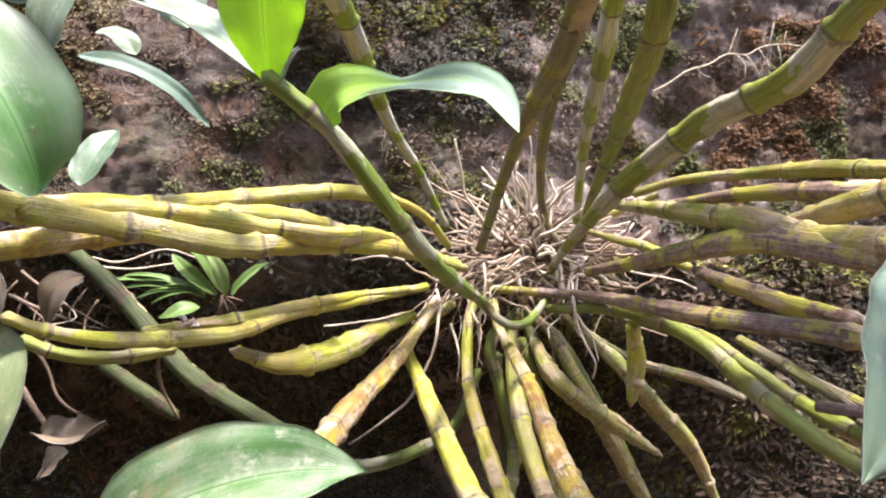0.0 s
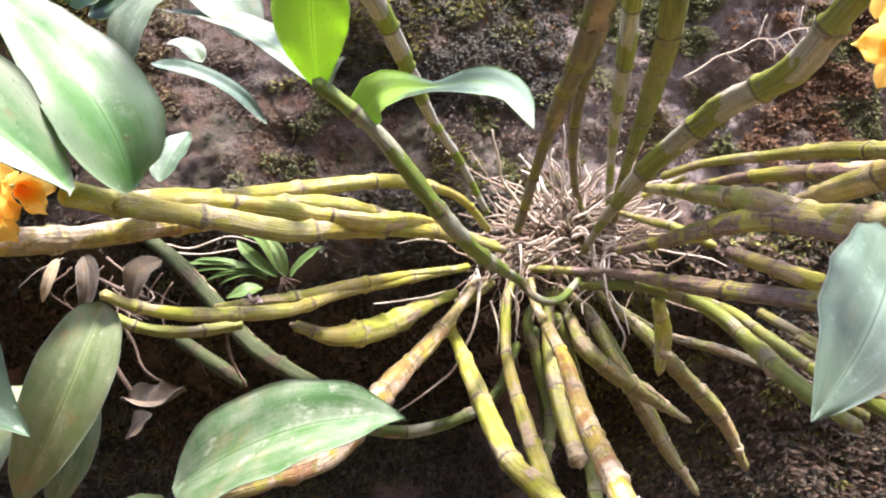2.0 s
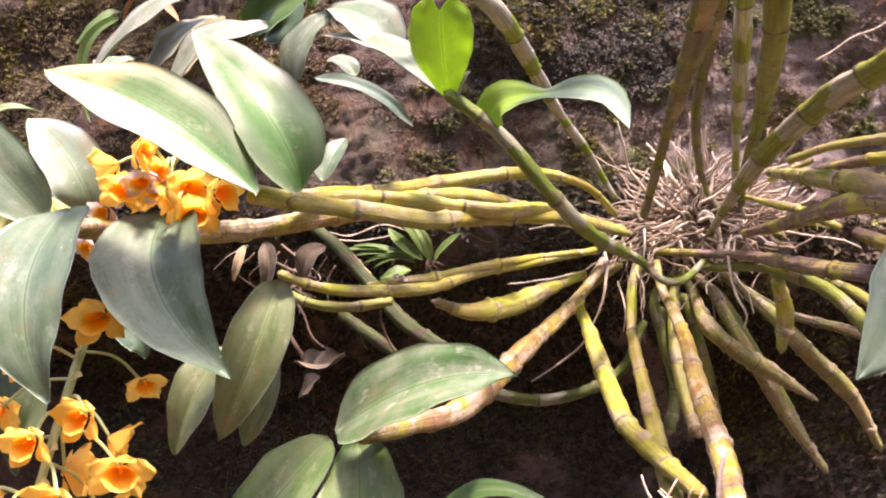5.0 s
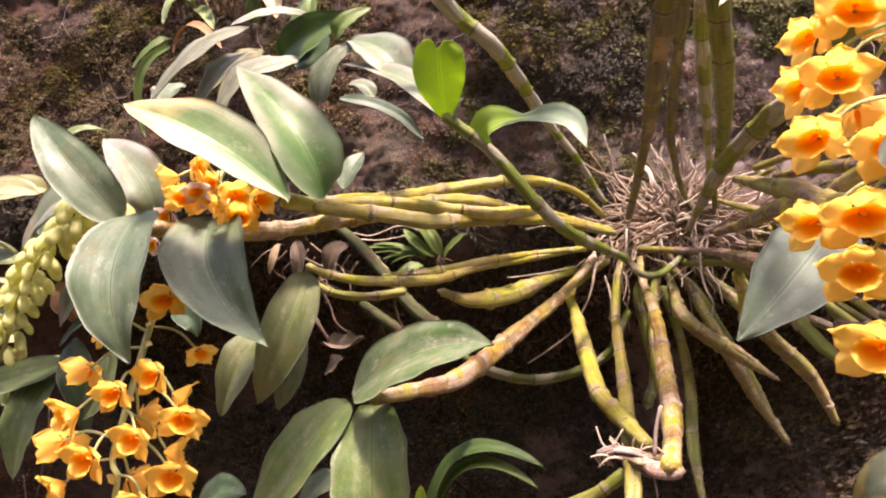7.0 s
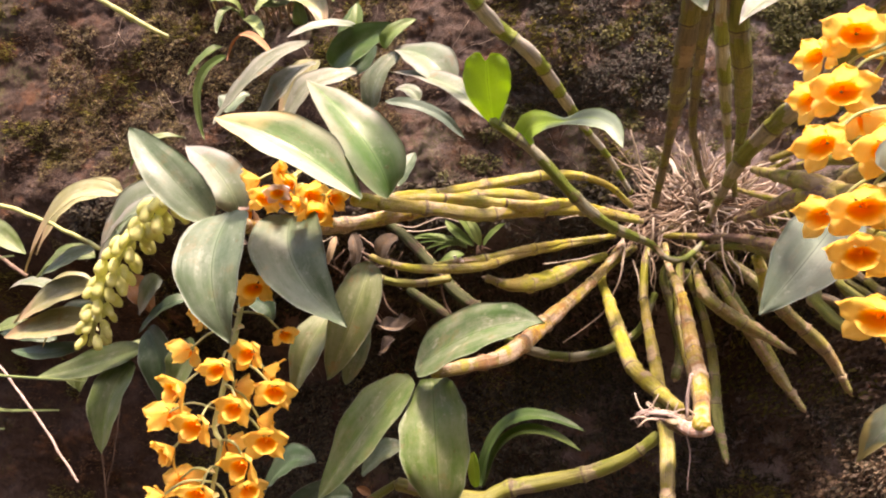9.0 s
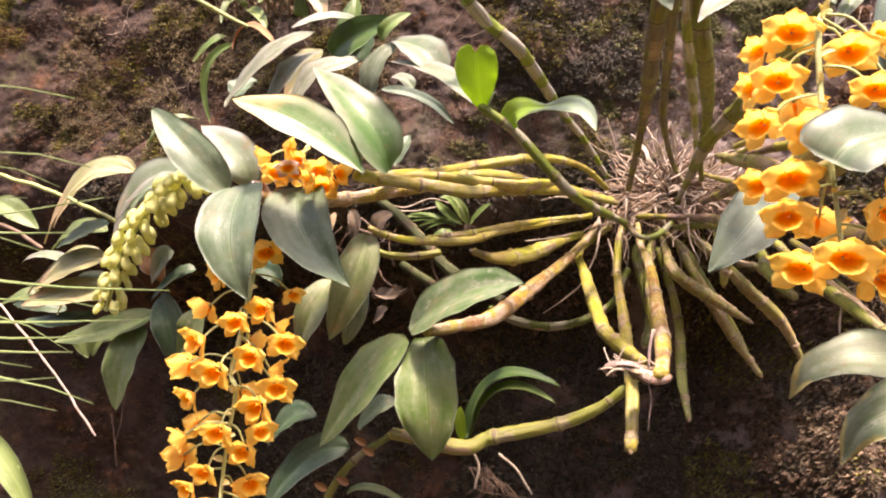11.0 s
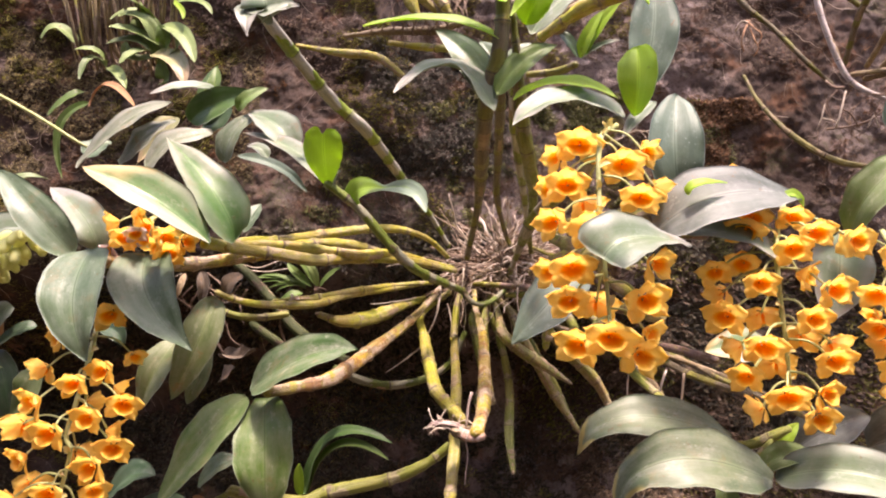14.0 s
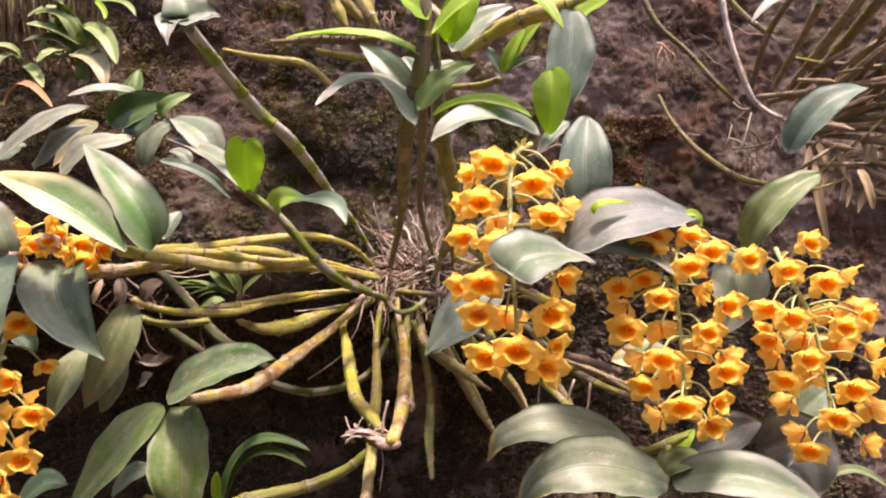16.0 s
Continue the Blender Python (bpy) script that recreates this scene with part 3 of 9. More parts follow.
def leaf_mesh(base, mid, tip, width, face, fold=0.32, shape=(0.58, 0.85), notch=0.0, rows=20, cols=18, ripple=0.024, thick=0.0005, outline=None):
    """A keeled blade from base to tip through mid (one point, or several); outline gives its own widths along it."""
    rnd = rng()
    base, tip, face = Vector(base), Vector(tip), Vector(face).normalized()
    if isinstance(mid[0], tuple):
        line = even_path([base, *mid, tip], 0.002)[0]
        spine = [line[round(k / rows * (len(line) - 1))] for k in range(rows + 1)]
    else:
        ctrl = Vector(mid) * 2 - (base + tip) * 0.5
        spine = [base * (1 - s) ** 2 + ctrl * (2 * s * (1 - s)) + tip * s * s for s in (k / rows for k in range(rows + 1))]
    a, b = shape
    peak = a / (a + b)
    top = peak**a * (1 - peak) ** b
    ph = rnd.random() * 6
    grid, uvs = [], []
    for k in range(rows + 1):
        s = k / rows
        c = spine[k]
        t = (spine[min(k + 1, rows)] - spine[max(k - 1, 0)]).normalized()
        side = t.cross(face)
        side = side.normalized() if side.length > 1e-4 else Vector((1, 0, 0))
        n = side.cross(t).normalized()
        if n.dot(face) < 0:
            n = -n
        if outline:
            share = float(np.interp(s, [q[0] for q in outline], [q[1] for q in outline]))
        else:
            share = max(0.02, (s + 0.002) ** a * (1 - s + 0.002) ** b / top)
        hw = width / 2 * (1 + 0.05 * noise.noise(Vector((s * 6, ph, 0)))) * share
        for j in range(cols + 1):
            u = 2 * j / cols - 1
            up = fold * hw * (abs(u) - 0.16 * u * u) * 1.15
            wave = 0.010 * hw * math.cos(u * 10.5) * min(1.0, 4 * s) + ripple * width * math.sin(s * 9 + ph + 2.2 * u) * abs(u) + 0.02 * width * math.sin((19 + ph) * s + ph * 2 + u) * u * u * abs(u)
            back = notch * width * max(0.0, 1 - 2.2 * abs(u + 0.12)) * s**5
            # small nicks and bites along the margin
            nick = 1 - 0.035 * max(0.0, noise.noise(Vector((s * 22, ph + (3 if u > 0 else 0), 1)))) * u * u
            grid.append((c + side * (u * hw * nick) + n * (up + wave) - t * back, n))
            uvs.append((j / cols, s))
    verts = [p for p, n in grid] + [p - n * thick for p, n in grid]
    w, total = cols + 1, len(grid)
    faces = []
    for k in range(rows):
        for j in range(cols):
            q = (k * w + j, k * w + j + 1, (k + 1) * w + j + 1, (k + 1) * w + j)
            faces.append(q)
            faces.append(tuple(i + total for i in q[::-1]))
    edge = [k * w for k in range(rows + 1)] + [rows * w + j for j in range(1, w)] + [k * w + cols for k in range(rows - 1, -1, -1)] + list(range(cols - 1, 0, -1))
    for i, e in enumerate(edge):
        f = edge[(i + 1) % len(edge)]
        faces.append((e, e + total, f + total, f))
    return mesh_of(verts, faces, uvs * 2)


def leaf(plant, base, mid, tip, width, material, face=(0, -0.75, 0.65), label="", name="leaf", **shape):
    return under(part(name, leaf_mesh(base, mid, tip, width, face, **shape), material, None, label), plant)


def flower_meshes():
    """Golden orchid flower that looks along -y: a hooded bell of five broad, pointed tepals round a deep frilled lip."""
    verts, faces = [], []

    def tepal(angle, reach, depth, spread, flare, layer, curl):
        o = len(verts)
        rows, cols = 9, 8
        for k in range(rows + 1):
            s = k / rows
            # narrow claw, broad middle, blunt point
            half = spread * min(1.0, 0.45 + 1.5 * s) * max(0.0, 1 - max(0.0, (s - 0.5) / 0.5) ** 2.2) ** 0.62
            for j in range(cols + 1):
                u = 2 * j / cols - 1
                th = angle + u * half
                r = reach * (0.10 + 0.70 * s**0.75 + flare * s**3) * (layer - 0.05 * u * u * s) + 0.0008 * math.sin(4 * u + 7 * angle) * s * s
                y = 0.006 - depth * s**0.9 + curl * s**4 + 0.0011 * math.sin(5.5 * u + 3 * angle) * s**2 + 0.0016 * u * u * s
                verts.append(Vector((-math.sin(th) * r * 1.12, y, math.cos(th) * r * 0.92)))
        w = cols + 1
        for k in range(rows):
            for j in range(cols):
                faces.append((o + k * w + j, o + k * w + j + 1, o + (k + 1) * w + j + 1, o + (k + 1) * w + j))

    tepal(0.0, 0.0165, 0.0165, 0.62, 0.10, 1.07, 0.0)
    tepal(2.45, 0.0180, 0.0120, 0.58, 0.26, 1.05, 0.002)
    tepal(-2.45, 0.0180, 0.0120, 0.58, 0.26, 1.05, 0.002)
    tepal(1.25, 0.0178, 0.0140, 0.86, 0.24, 0.97, 0.001)
    tepal(-1.25, 0.0178, 0.0140, 0.86, 0.24, 0.95, 0.001)
    tepals = mesh_of(verts, faces)
    lv, lf, lu = [], [], []
    rings, seg = 11, 36
    for k in range(rings + 1):
        s = k / rings
        for j in range(seg):
            th = 2 * math.pi * j / seg
            frill = math.sin(6 * th) * 0.5 + math.sin(13 * th + 1) * 0.5
            low = max(0.0, -math.sin(th))
            r = 0.0090 * (0.10 + 0.90 * s**0.75) * (1 + 0.07 * frill * s**3)
            # a funnel that opens forward, with a broad tongue below
            y = 0.0040 - 0.0090 * s**0.9 - 0.0046 * low * s * s + 0.0012 * frill * s**4
            lv.append(Vector((r * 1.12 * math.cos(th), y, r * math.sin(th) * (0.66 if th < math.pi else 0.92) - 0.0006)))
            lu.append((j / seg, s))
    for k in range(rings):
        for j in range(seg):
            lf.append((k * seg + j, k * seg + (j + 1) % seg, (k + 1) * seg + (j + 1) % seg, (k + 1) * seg + j))
    # the column stands in the throat
    o = len(lv)
    for k in range(5):
        for j in range(8):
            th = 2 * math.pi * j / 8
            r = 0.0016 * (1 - 0.12 * k) if k < 4 else 0.0003
            lv.append(Vector((r * math.cos(th), 0.002 - 0.0016 * k, 0.0018 + r * math.sin(th) - 0.0004 * k)))
            lu.append((j / 8, 0.6))
    for k in range(4):
        for j in range(8):
            lf.append((o + k * 8 + j, o + k * 8 + (j + 1) % 8, o + (k + 1) * 8 + (j + 1) % 8, o + (k + 1) * 8 + j))
    return tepals, mesh_of(lv, lf, lu)


TEPALS, LIPS = flower_meshes()


def raceme(plant, axis, flowers, more=(), size=1.0, tepal=None, drop=0.5, radius=2.5, label="hanging spike of golden orchid flowers"):
    """A hanging spike: its stalk along axis, and the flowers at their places round it; a fourth number turns a flower about the upright, a fifth scales it."""
    rnd = rng()
    line, _ = even_path(axis, 0.006)
    radii = [radius / 1000 * (1 - 0.5 * k / len(line)) for k in range(len(line))]
    v, f, u = tube_data(line, radii, 8, [k * 0.2 for k in range(len(line))])
    stalk = under(part("flower_spike", mesh_of(v, f, u), STEM, None, label), plant)
    shape = TEPALS
    if tepal:
        shape = TEPALS.copy()
        shape.materials.clear()
    for x, y, z, *yaw in (*flowers, *more):
        p = Vector((x, y, z))
        near = min(line, key=lambda q: (q - p - Vector((0, 0, 0.018))).length)
        if yaw:
            a = math.radians(yaw[0] + rnd.uniform(-8, 8))
            way = Vector((math.sin(a), -math.cos(a), -0.28 + rnd.uniform(-0.16, 0.14))).normalized()
        else:
            out = (p - near) + Vector((0, 0, -0.004))
            out = Vector((out.x, out.y, out.z * 0.5))
            if out.length < 1e-4:
                out = Vector((0, -1, 0))
            way = (out.normalized() * 0.8 + Vector((0, -0.55, 0)) + Vector((rnd.uniform(-0.4, 0.4), rnd.uniform(-0.3, 0.3), -drop + rnd.uniform(-0.3, 0.2)))).normalized()
        turn = way.to_track_quat("-Y", "Z").to_matrix().to_4x4() @ pose(0, 0, 0, 0, rnd.uniform(-14, 14), 0)
        k = size * rnd.uniform(0.90, 1.10) * (yaw[1] if len(yaw) > 1 else 1)
        fl = part("flower", shape, tepal or PETAL, None)
        m = Matrix.Translation(p) @ turn @ Matrix.Diagonal((k * rnd.uniform(0.96, 1.10), k * rnd.uniform(0.85, 1.15), k * rnd.uniform(0.92, 1.06), 1))
        under(fl, plant)
        fl.matrix_basis = m
        part("lip", LIPS, LIP, fl)
        back = p - way * 0.004 * k
        stem_line, _ = even_path([near, near.lerp(back, 0.55) + Vector((0, 0, 0.006)), back], 0.004)
        pv, pf, pu = tube_data(stem_line, [0.00095] * len(stem_line), 5, [0.0] * len(stem_line))
        inv = m.inverted()
        part("pedicel", mesh_of([inv @ q for q in pv], pf, pu), STEM, fl)
    for k in range(3, len(line) - 2, 3):
        a = line[k]
        d = Vector((rnd.uniform(-1, 1), rnd.uniform(-1, 0.1), rnd.uniform(0.0, 0.6))).normalized()
        under(part("bract", leaf_mesh(a, a + d * 0.005 + Vector((0, 0, 0.001)), a + d * 0.010, 0.0055, (0, -0.8, 0.5), fold=0.5, rows=5, cols=4), BRACT, None), plant)
    return stalk


def bud_spike(plant, axis, count, size, label=""):
    rnd = rng()
    line, _ = even_path(axis, 0.004)
    v, f, u = tube_data(line, [0.0022] * len(line), 8, [0.0] * len(line))
    stalk = under(part("flower_spike", mesh_of(v, f, u), STEM, None, label), plant)
    bm = bmesh.new()
    bmesh.ops.create_icosphere(bm, subdivisions=2, radius=1)
    for q in bm.verts:
        q.co = Vector((q.co.x * 0.55, q.co.y * 0.55, q.co.z + 0.25 * (q.co.x**2) * (1 if q.co.z > 0 else 0)))
    me = bpy.data.meshes.new("bud")
    bm.to_mesh(me)
    bm.free()
    me.polygons.foreach_set("use_smooth", [True] * len(me.polygons))
    me.materials.append(BUD)
    for k in range(count):
        s = (k + 0.5) / count
        c = line[int(s * (len(line) - 1))]
        th = k * 2.4
        r = 0.019 * (1 - 0.35 * s)
        d = Vector((math.cos(th), math.sin(th), rnd.uniform(-0.7, 0.2)))
        hang = (d * 0.6 + Vector((0, 0, -0.8))).normalized()
        kk = size * (1.1 - 0.35 * s) * rnd.uniform(0.85, 1.15)
        ob = part("bud", me, BUD, stalk)
        m = Matrix.Translation(c + d * r) @ hang.to_track_quat("Z", "Y").to_matrix().to_4x4() @ Matrix.Diagonal((kk, kk, kk, 1))
        ob.matrix_basis = m
    return stalk


# ---- the bank and the ground ----
def bank_face(x, z):
    """How far back the face of the bank lies."""
    p = Vector((x, 0.3, z))
    y = 0.715 + 0.15 * x + 0.05 * max(0.0, x - 0.25)
    low = min(1.0, max(0.0, (1.62 - z) / 0.26))
    fade = max(0.0, 1 - (abs(x) / 1.5) ** 4) * min(1.0, max(0.0, (z - 0.75) / 0.3))
    fade *= 1 - 0.85 * min(1.0, max(0.0, (x - 0.12) / 0.2))
    y += 0.21 * fade * low * low * (3 - 2 * low)  # hollow under the root nest
    y += 0.9 * max(0.0, z - 2.3) ** 1.4  # the top leans back
    y += 0.035 * noise.noise(p * 2.3) + 0.022 * noise.noise(p * 6.0 + Vector((3, 1, 0)))
    y += 0.009 * noise.noise(p * 17) + 0.0045 * noise.noise(p * 42) + 0.0032 * noise.noise(p * 90) + 0.0025 * noise.noise(p * 190)
    return y


def build_bank():
    xs = np.unique(np.concatenate([np.linspace(-7, -1.3, 40), np.linspace(-1.3, 1.3, 680), np.linspace(1.3, 7, 40)]))
    zs = np.unique(np.concatenate([np.linspace(-0.05, 1.0, 20), np.linspace(1.0, 2.35, 360), np.linspace(2.35, 3.2, 14)]))
    verts, faces = [], []
    for z in zs:
        for x in xs:
            verts.append((x, bank_face(x, z), z))
    w = len(xs)
    for k in range(len(zs) - 1):
        for j in range(w - 1):
            faces.append((k * w + j, k * w + j + 1, (k + 1) * w + j + 1, (k + 1) * w + j))
    n = len(verts)
    # top, sides and back close the body
    rim = [j for j in range(w)] + [k * w + w - 1 for k in range(1, len(zs))] + [(len(zs) - 1) * w + j for j in range(w - 2, -1, -1)] + [k * w for k in range(len(zs) - 2, 0, -1)]
    for e in rim:
        verts.append((verts[e][0], 4.2, verts[e][2]))
    for i in range(len(rim)):
        j = (i + 1) % len(rim)
        faces.append((rim[j], rim[i], n + i, n + j))
    faces.append(tuple(range(n, n + len(rim))))
    ob = new("earth_bank", mesh_of(verts, faces))
    ob.data.materials.append(BANK)
    return tagged(ob, "steep brown earth and rock face patched with moss", "bank", kind="structure")


build_bank()


def sky_blocking_bank():
    """An unseen plain earth side, added behind the camera to block low sky light."""
    xs, zs = np.linspace(-6, 6, 49), np.linspace(-0.1, 3.6, 19)
    front = [(x, -1.7 + 0.25 * noise.noise(Vector((x, 7, z))) - 0.12 * z, z) for z in zs for x in xs]
    back = [(x, -3.4, z) for z in zs for x in xs]
    w, n = len(xs), len(front)
    quads = [(k * w + j, (k + 1) * w + j, (k + 1) * w + j + 1, k * w + j + 1) for k in range(len(zs) - 1) for j in range(w - 1)]
    top = [((len(zs) - 1) * w + j, n + (len(zs) - 1) * w + j, n + (len(zs) - 1) * w + j + 1, (len(zs) - 1) * w + j + 1) for j in range(w - 1)]
    ob = new("earth_bank_behind", mesh_of(front + back, quads + [tuple(i + n for i in q[::-1]) for q in quads] + top))
    ob.data.materials.append(SOIL)
    return tagged(ob, "unseen plain dark earth bank added behind the camera to block low sky light", "bank", kind="structure")


sky_blocking_bank()
ground_me = mesh_of([(-400, -400, 0), (400, -400, 0), (400, 400, 0), (-400, 400, 0)], [(0, 1, 2, 3)])
ground = tagged(new("ground", ground_me), "dark forest soil at the foot of the bank", "ground", kind="structure")
ground_me.materials.append(SOIL)


def moss(name, count, material, label, pick, seed, tall=0.0055, area=(-1.0, 0.95, 1.0, 2.2)):
    """Tufts of short blades where the noise lets moss grow."""
    rnd = random.Random(seed)
    verts, faces = [], []
    while len(faces) < count:
        x, z = rnd.uniform(area[0], area[1]), rnd.uniform(area[2], area[3])
        p = Vector((x, seed, z))
        if noise.noise(p * 7) + 0.6 * noise.noise(p * 25) < pick:
            continue
        y = bank_face(x, z)
        for _ in range(5):
            a = rnd.uniform(-0.4, math.pi + 0.4)
            h, w = tall * rnd.uniform(0.4, 1.2), 0.0011 * rnd.uniform(0.6, 1.6)
            o = Vector((x + rnd.gauss(0, 0.0035), y + 0.001, z + rnd.gauss(0, 0.0035)))
            tip = o + Vector((math.cos(a) * h * 0.7, -h * rnd.uniform(0.5, 1.0), -math.sin(a) * h * 0.45 + 0.15 * h))
            sd = Vector((1, rnd.uniform(-0.6, 0.6), rnd.uniform(-0.6, 0.6))).normalized() * w
            k = len(verts)
            verts += [o - sd, o + sd, tip]
            faces.append((k, k + 1, k + 2))
    ob = new(name, mesh_of(verts, faces))
    ob.data.materials.append(material)
    return tagged(ob, label, "moss", kind="stuff")


moss("green_moss", 80000, MOSS, "short yellow-green moss in clumps on the bank", 0.28, 3, 0.0075, (-1.0, 0.30, 1.0, 2.2))
moss("russet_moss", 60000, MOSS_DRY, "dry russet moss and root hairs on the bank", 0.22, 8, 0.0065)


def leafy_moss(name, count, material, label, area, seed, pick=-0.2, size=1.0):
    """Small flat fronds that overlap on the earth."""
    rnd = random.Random(seed)
    verts, faces = [], []
    while len(faces) < count:
        x, z = rnd.uniform(area[0], area[1]), rnd.uniform(area[2], area[3])
        p = Vector((x, seed, z))
        if noise.noise(p * 9) + 0.7 * noise.noise(p * 31) < pick:
            continue
        o = Vector((x, bank_face(x, z) - 0.001, z))
        a = rnd.uniform(0, 2 * math.pi)
        ln, w = size * rnd.uniform(0.004, 0.013), size * rnd.uniform(0.0009, 0.0024)
        d = Vector((math.cos(a), -rnd.uniform(0.15, 0.9), math.sin(a) * 0.7 - 0.55)).normalized()
        sd = d.cross(Vector((rnd.uniform(-0.5, 0.5), -1, rnd.uniform(-0.2, 1.0)))).normalized() * w
        k = len(verts)
        verts += [o, o + d * ln * 0.45 + sd, o + d * ln, o + d * ln * 0.45 - sd]
        faces += [(k, k + 1, k + 2), (k, k + 2, k + 3)]
    ob = new(name, mesh_of(verts, faces))
    ob.data.materials.append(material)
    return tagged(ob, label, "moss", kind="stuff")


leafy_moss("leafy_moss", 170000, MOSS_LEAFY, "small brown-green leafy moss fronds, the hollow's shade painted into their tone", (-0.75, 0.75, 1.02, 1.64), 21)
leafy_moss("brown_moss", 90000, MOSS_BROWN, "low brown leafy moss on the open bank", (-0.85, 0.85, 1.6, 2.15), 34, 0.12, 0.5)
leafy_moss("deep_moss", 26000, MOSS_DEEP, "dark green moss cushion above the roots, crown shade painted into its colour", (-0.13, 0.10, 1.72, 1.93), 41, -0.15, 0.55)
leafy_moss("tan_moss", 60000, MOSS_TAN, "dense olive-tan fuzzy moss on the bank", (-0.80, -0.27, 1.55, 1.95), 52, 0.02, 0.5)
leafy_moss("fern_moss", 16000, MOSS_FERN, "small green fern moss in tufts on the bank", (-0.22, 0.42, 1.60, 1.86), 66, 0.26, 0.6)
leafy_moss("litter_moss", 45000, MOSS_LITTER, "pale brown moss and litter, sunlight painted into its tone", (0.20, 0.62, 1.22, 1.52), 58, 0.0, 0.8)
leafy_moss("russet_fronds", 15000, MOSS_DRY, "fuzzy russet moss among the dead roots", (0.28, 0.47, 1.64, 1.84), 47, 0.34, 0.7)
leafy_moss("deep_moss", 9000, MOSS_FERN, "ragged green moss beside the upright canes", (0.13, 0.27, 1.66, 1.85), 43, 0.28, 0.6)
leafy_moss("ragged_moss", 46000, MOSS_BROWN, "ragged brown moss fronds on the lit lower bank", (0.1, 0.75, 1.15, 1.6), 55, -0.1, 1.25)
leafy_moss("fern_moss", 22000, MOSS, "small yellow-green fern moss on the lower bank", (0.1, 0.75, 1.15, 1.6), 61, 0.15, 1.0)


def rootlets(count, seed):
    """Hair-thin dead roots that cling to the earth."""
    rnd = random.Random(seed)
    verts, faces = [], []
    for _ in range(count):
        x, z = rnd.uniform(-0.75, 0.8), rnd.uniform(1.25, 2.1)
        way, rad = rnd.uniform(0, 2 * math.pi), rnd.uniform(0.00022, 0.0006)
        pts = []
        for _ in range(rnd.randint(6, 16)):
            pts.append(Vector((x, bank_face(x, z) - rad - rnd.uniform(0.0, 0.0012), z)))
            way += rnd.gauss(0, 0.35)
            x, z = x + 0.0062 * math.cos(way), z + 0.0062 * math.sin(way)
        n = len(verts)
        v, f, _ = tube_data(pts, [rad * (1 - 0.5 * k / len(pts)) for k in range(len(pts))], 4, [0] * len(pts))
        verts += v
        faces += [tuple(i + n for i in q) for q in f]
    ob = new("rootlets", mesh_of(verts, faces))
    ob.data.materials.append(ROOTLET)
    return tagged(ob, "hair-thin dead brown rootlets clinging to the earth", "roots", kind="stuff")


rootlets(750, 77)


def knot(plant, at):
    """The dried, shredded end where cut canes meet."""
    rnd = rng()
    at = Vector(at)
    bm = bmesh.new()
    bmesh.ops.create_icosphere(bm, subdivisions=4, radius=0.011)
    for q in bm.verts:
        q.co = Vector((q.co.x * 1.2, q.co.y * 0.8, q.co.z * 0.6)) * (1 + 0.45 * noise.noise(q.co * 130) + 0.2 * noise.noise(q.co * 330))
        q.co += at
    me = bpy.data.meshes.new("knot")
    bm.to_mesh(me)
    bm.free()
    lump = under(part("dry_stump", me, CANE_DRY, None, "dry shredded brown cane end"), plant)
    root(plant, (at + Vector((-0.004, 0, 0.003)), at + Vector((-0.014, -0.003, 0.008)), at + Vector((-0.026, -0.004, 0.009)), at + Vector((-0.034, -0.003, 0.004))), 2.8, 1.7, FIBRE, name="dry_sheath", label="curled dry sheath of a cut cane")
    for k in range(7):
        # strips of bark that curl away from the stump
        w = Vector((0, rnd.uniform(-0.003, 0.003), rnd.uniform(-0.0035, 0.0035)))
        far = rnd.uniform(0.7, 1.0)
        strip = [at + Vector(p) * far + w * q for p, q in (((-0.004, -0.002, 0.003), 1.0), ((-0.014, -0.004, 0.008), 1.0), ((-0.027, -0.005, 0.010), 0.8), ((-0.037, -0.004, 0.004), 0.5), ((-0.034, -0.003, -0.002), 0.2))]
        root(plant, strip, rnd.uniform(1.0, 2.0), 0.7, FIBRE, name="bark_strip", label="curled strip of pale dry bark", sides=5)
    root(plant, (at + Vector((0.001, -0.004, 0.004)), at + Vector((0.002, -0.004, 0.022)), at + Vector((0.005, -0.002, 0.036))), 1.0, 1.5, FIBRE, name="dry_stub", label="bleached stub of a dead cane")
    root(plant, (at + Vector((0.000, -0.004, -0.006)), at + Vector((0.002, -0.005, -0.024)), at + Vector((-0.001, -0.004, -0.044))), 0.6, 0.3, FIBRE, name="fibre", label="hanging thread of dry fibre")
    cane(plant, (at + Vector((-0.006, -0.003, 0.002)), at + Vector((0.004, -0.006, -0.002)), at + Vector((0.016, -0.008, -0.001))), 4.5, 5.5, 4.0, CANE_STUMP, joint=0.005, name="stump", label="ringed pinkish brown stump of a cut cane", torn=0)
    for k in range(15):
        a = at + Vector((rnd.uniform(-0.026, 0.012), rnd.uniform(-0.006, 0.006), 0.004))
        d = Vector((rnd.uniform(-1, 0.3), rnd.uniform(-0.5, 0.2), rnd.uniform(-0.2, 1)))
        root(plant, (a, a + d * 0.007, a + d * 0.013 + Vector((rnd.uniform(-0.006, 0.006), 0, rnd.uniform(-0.008, 0.006)))), 0.9, 0.4, ROOT, name="fibre")
    return lump


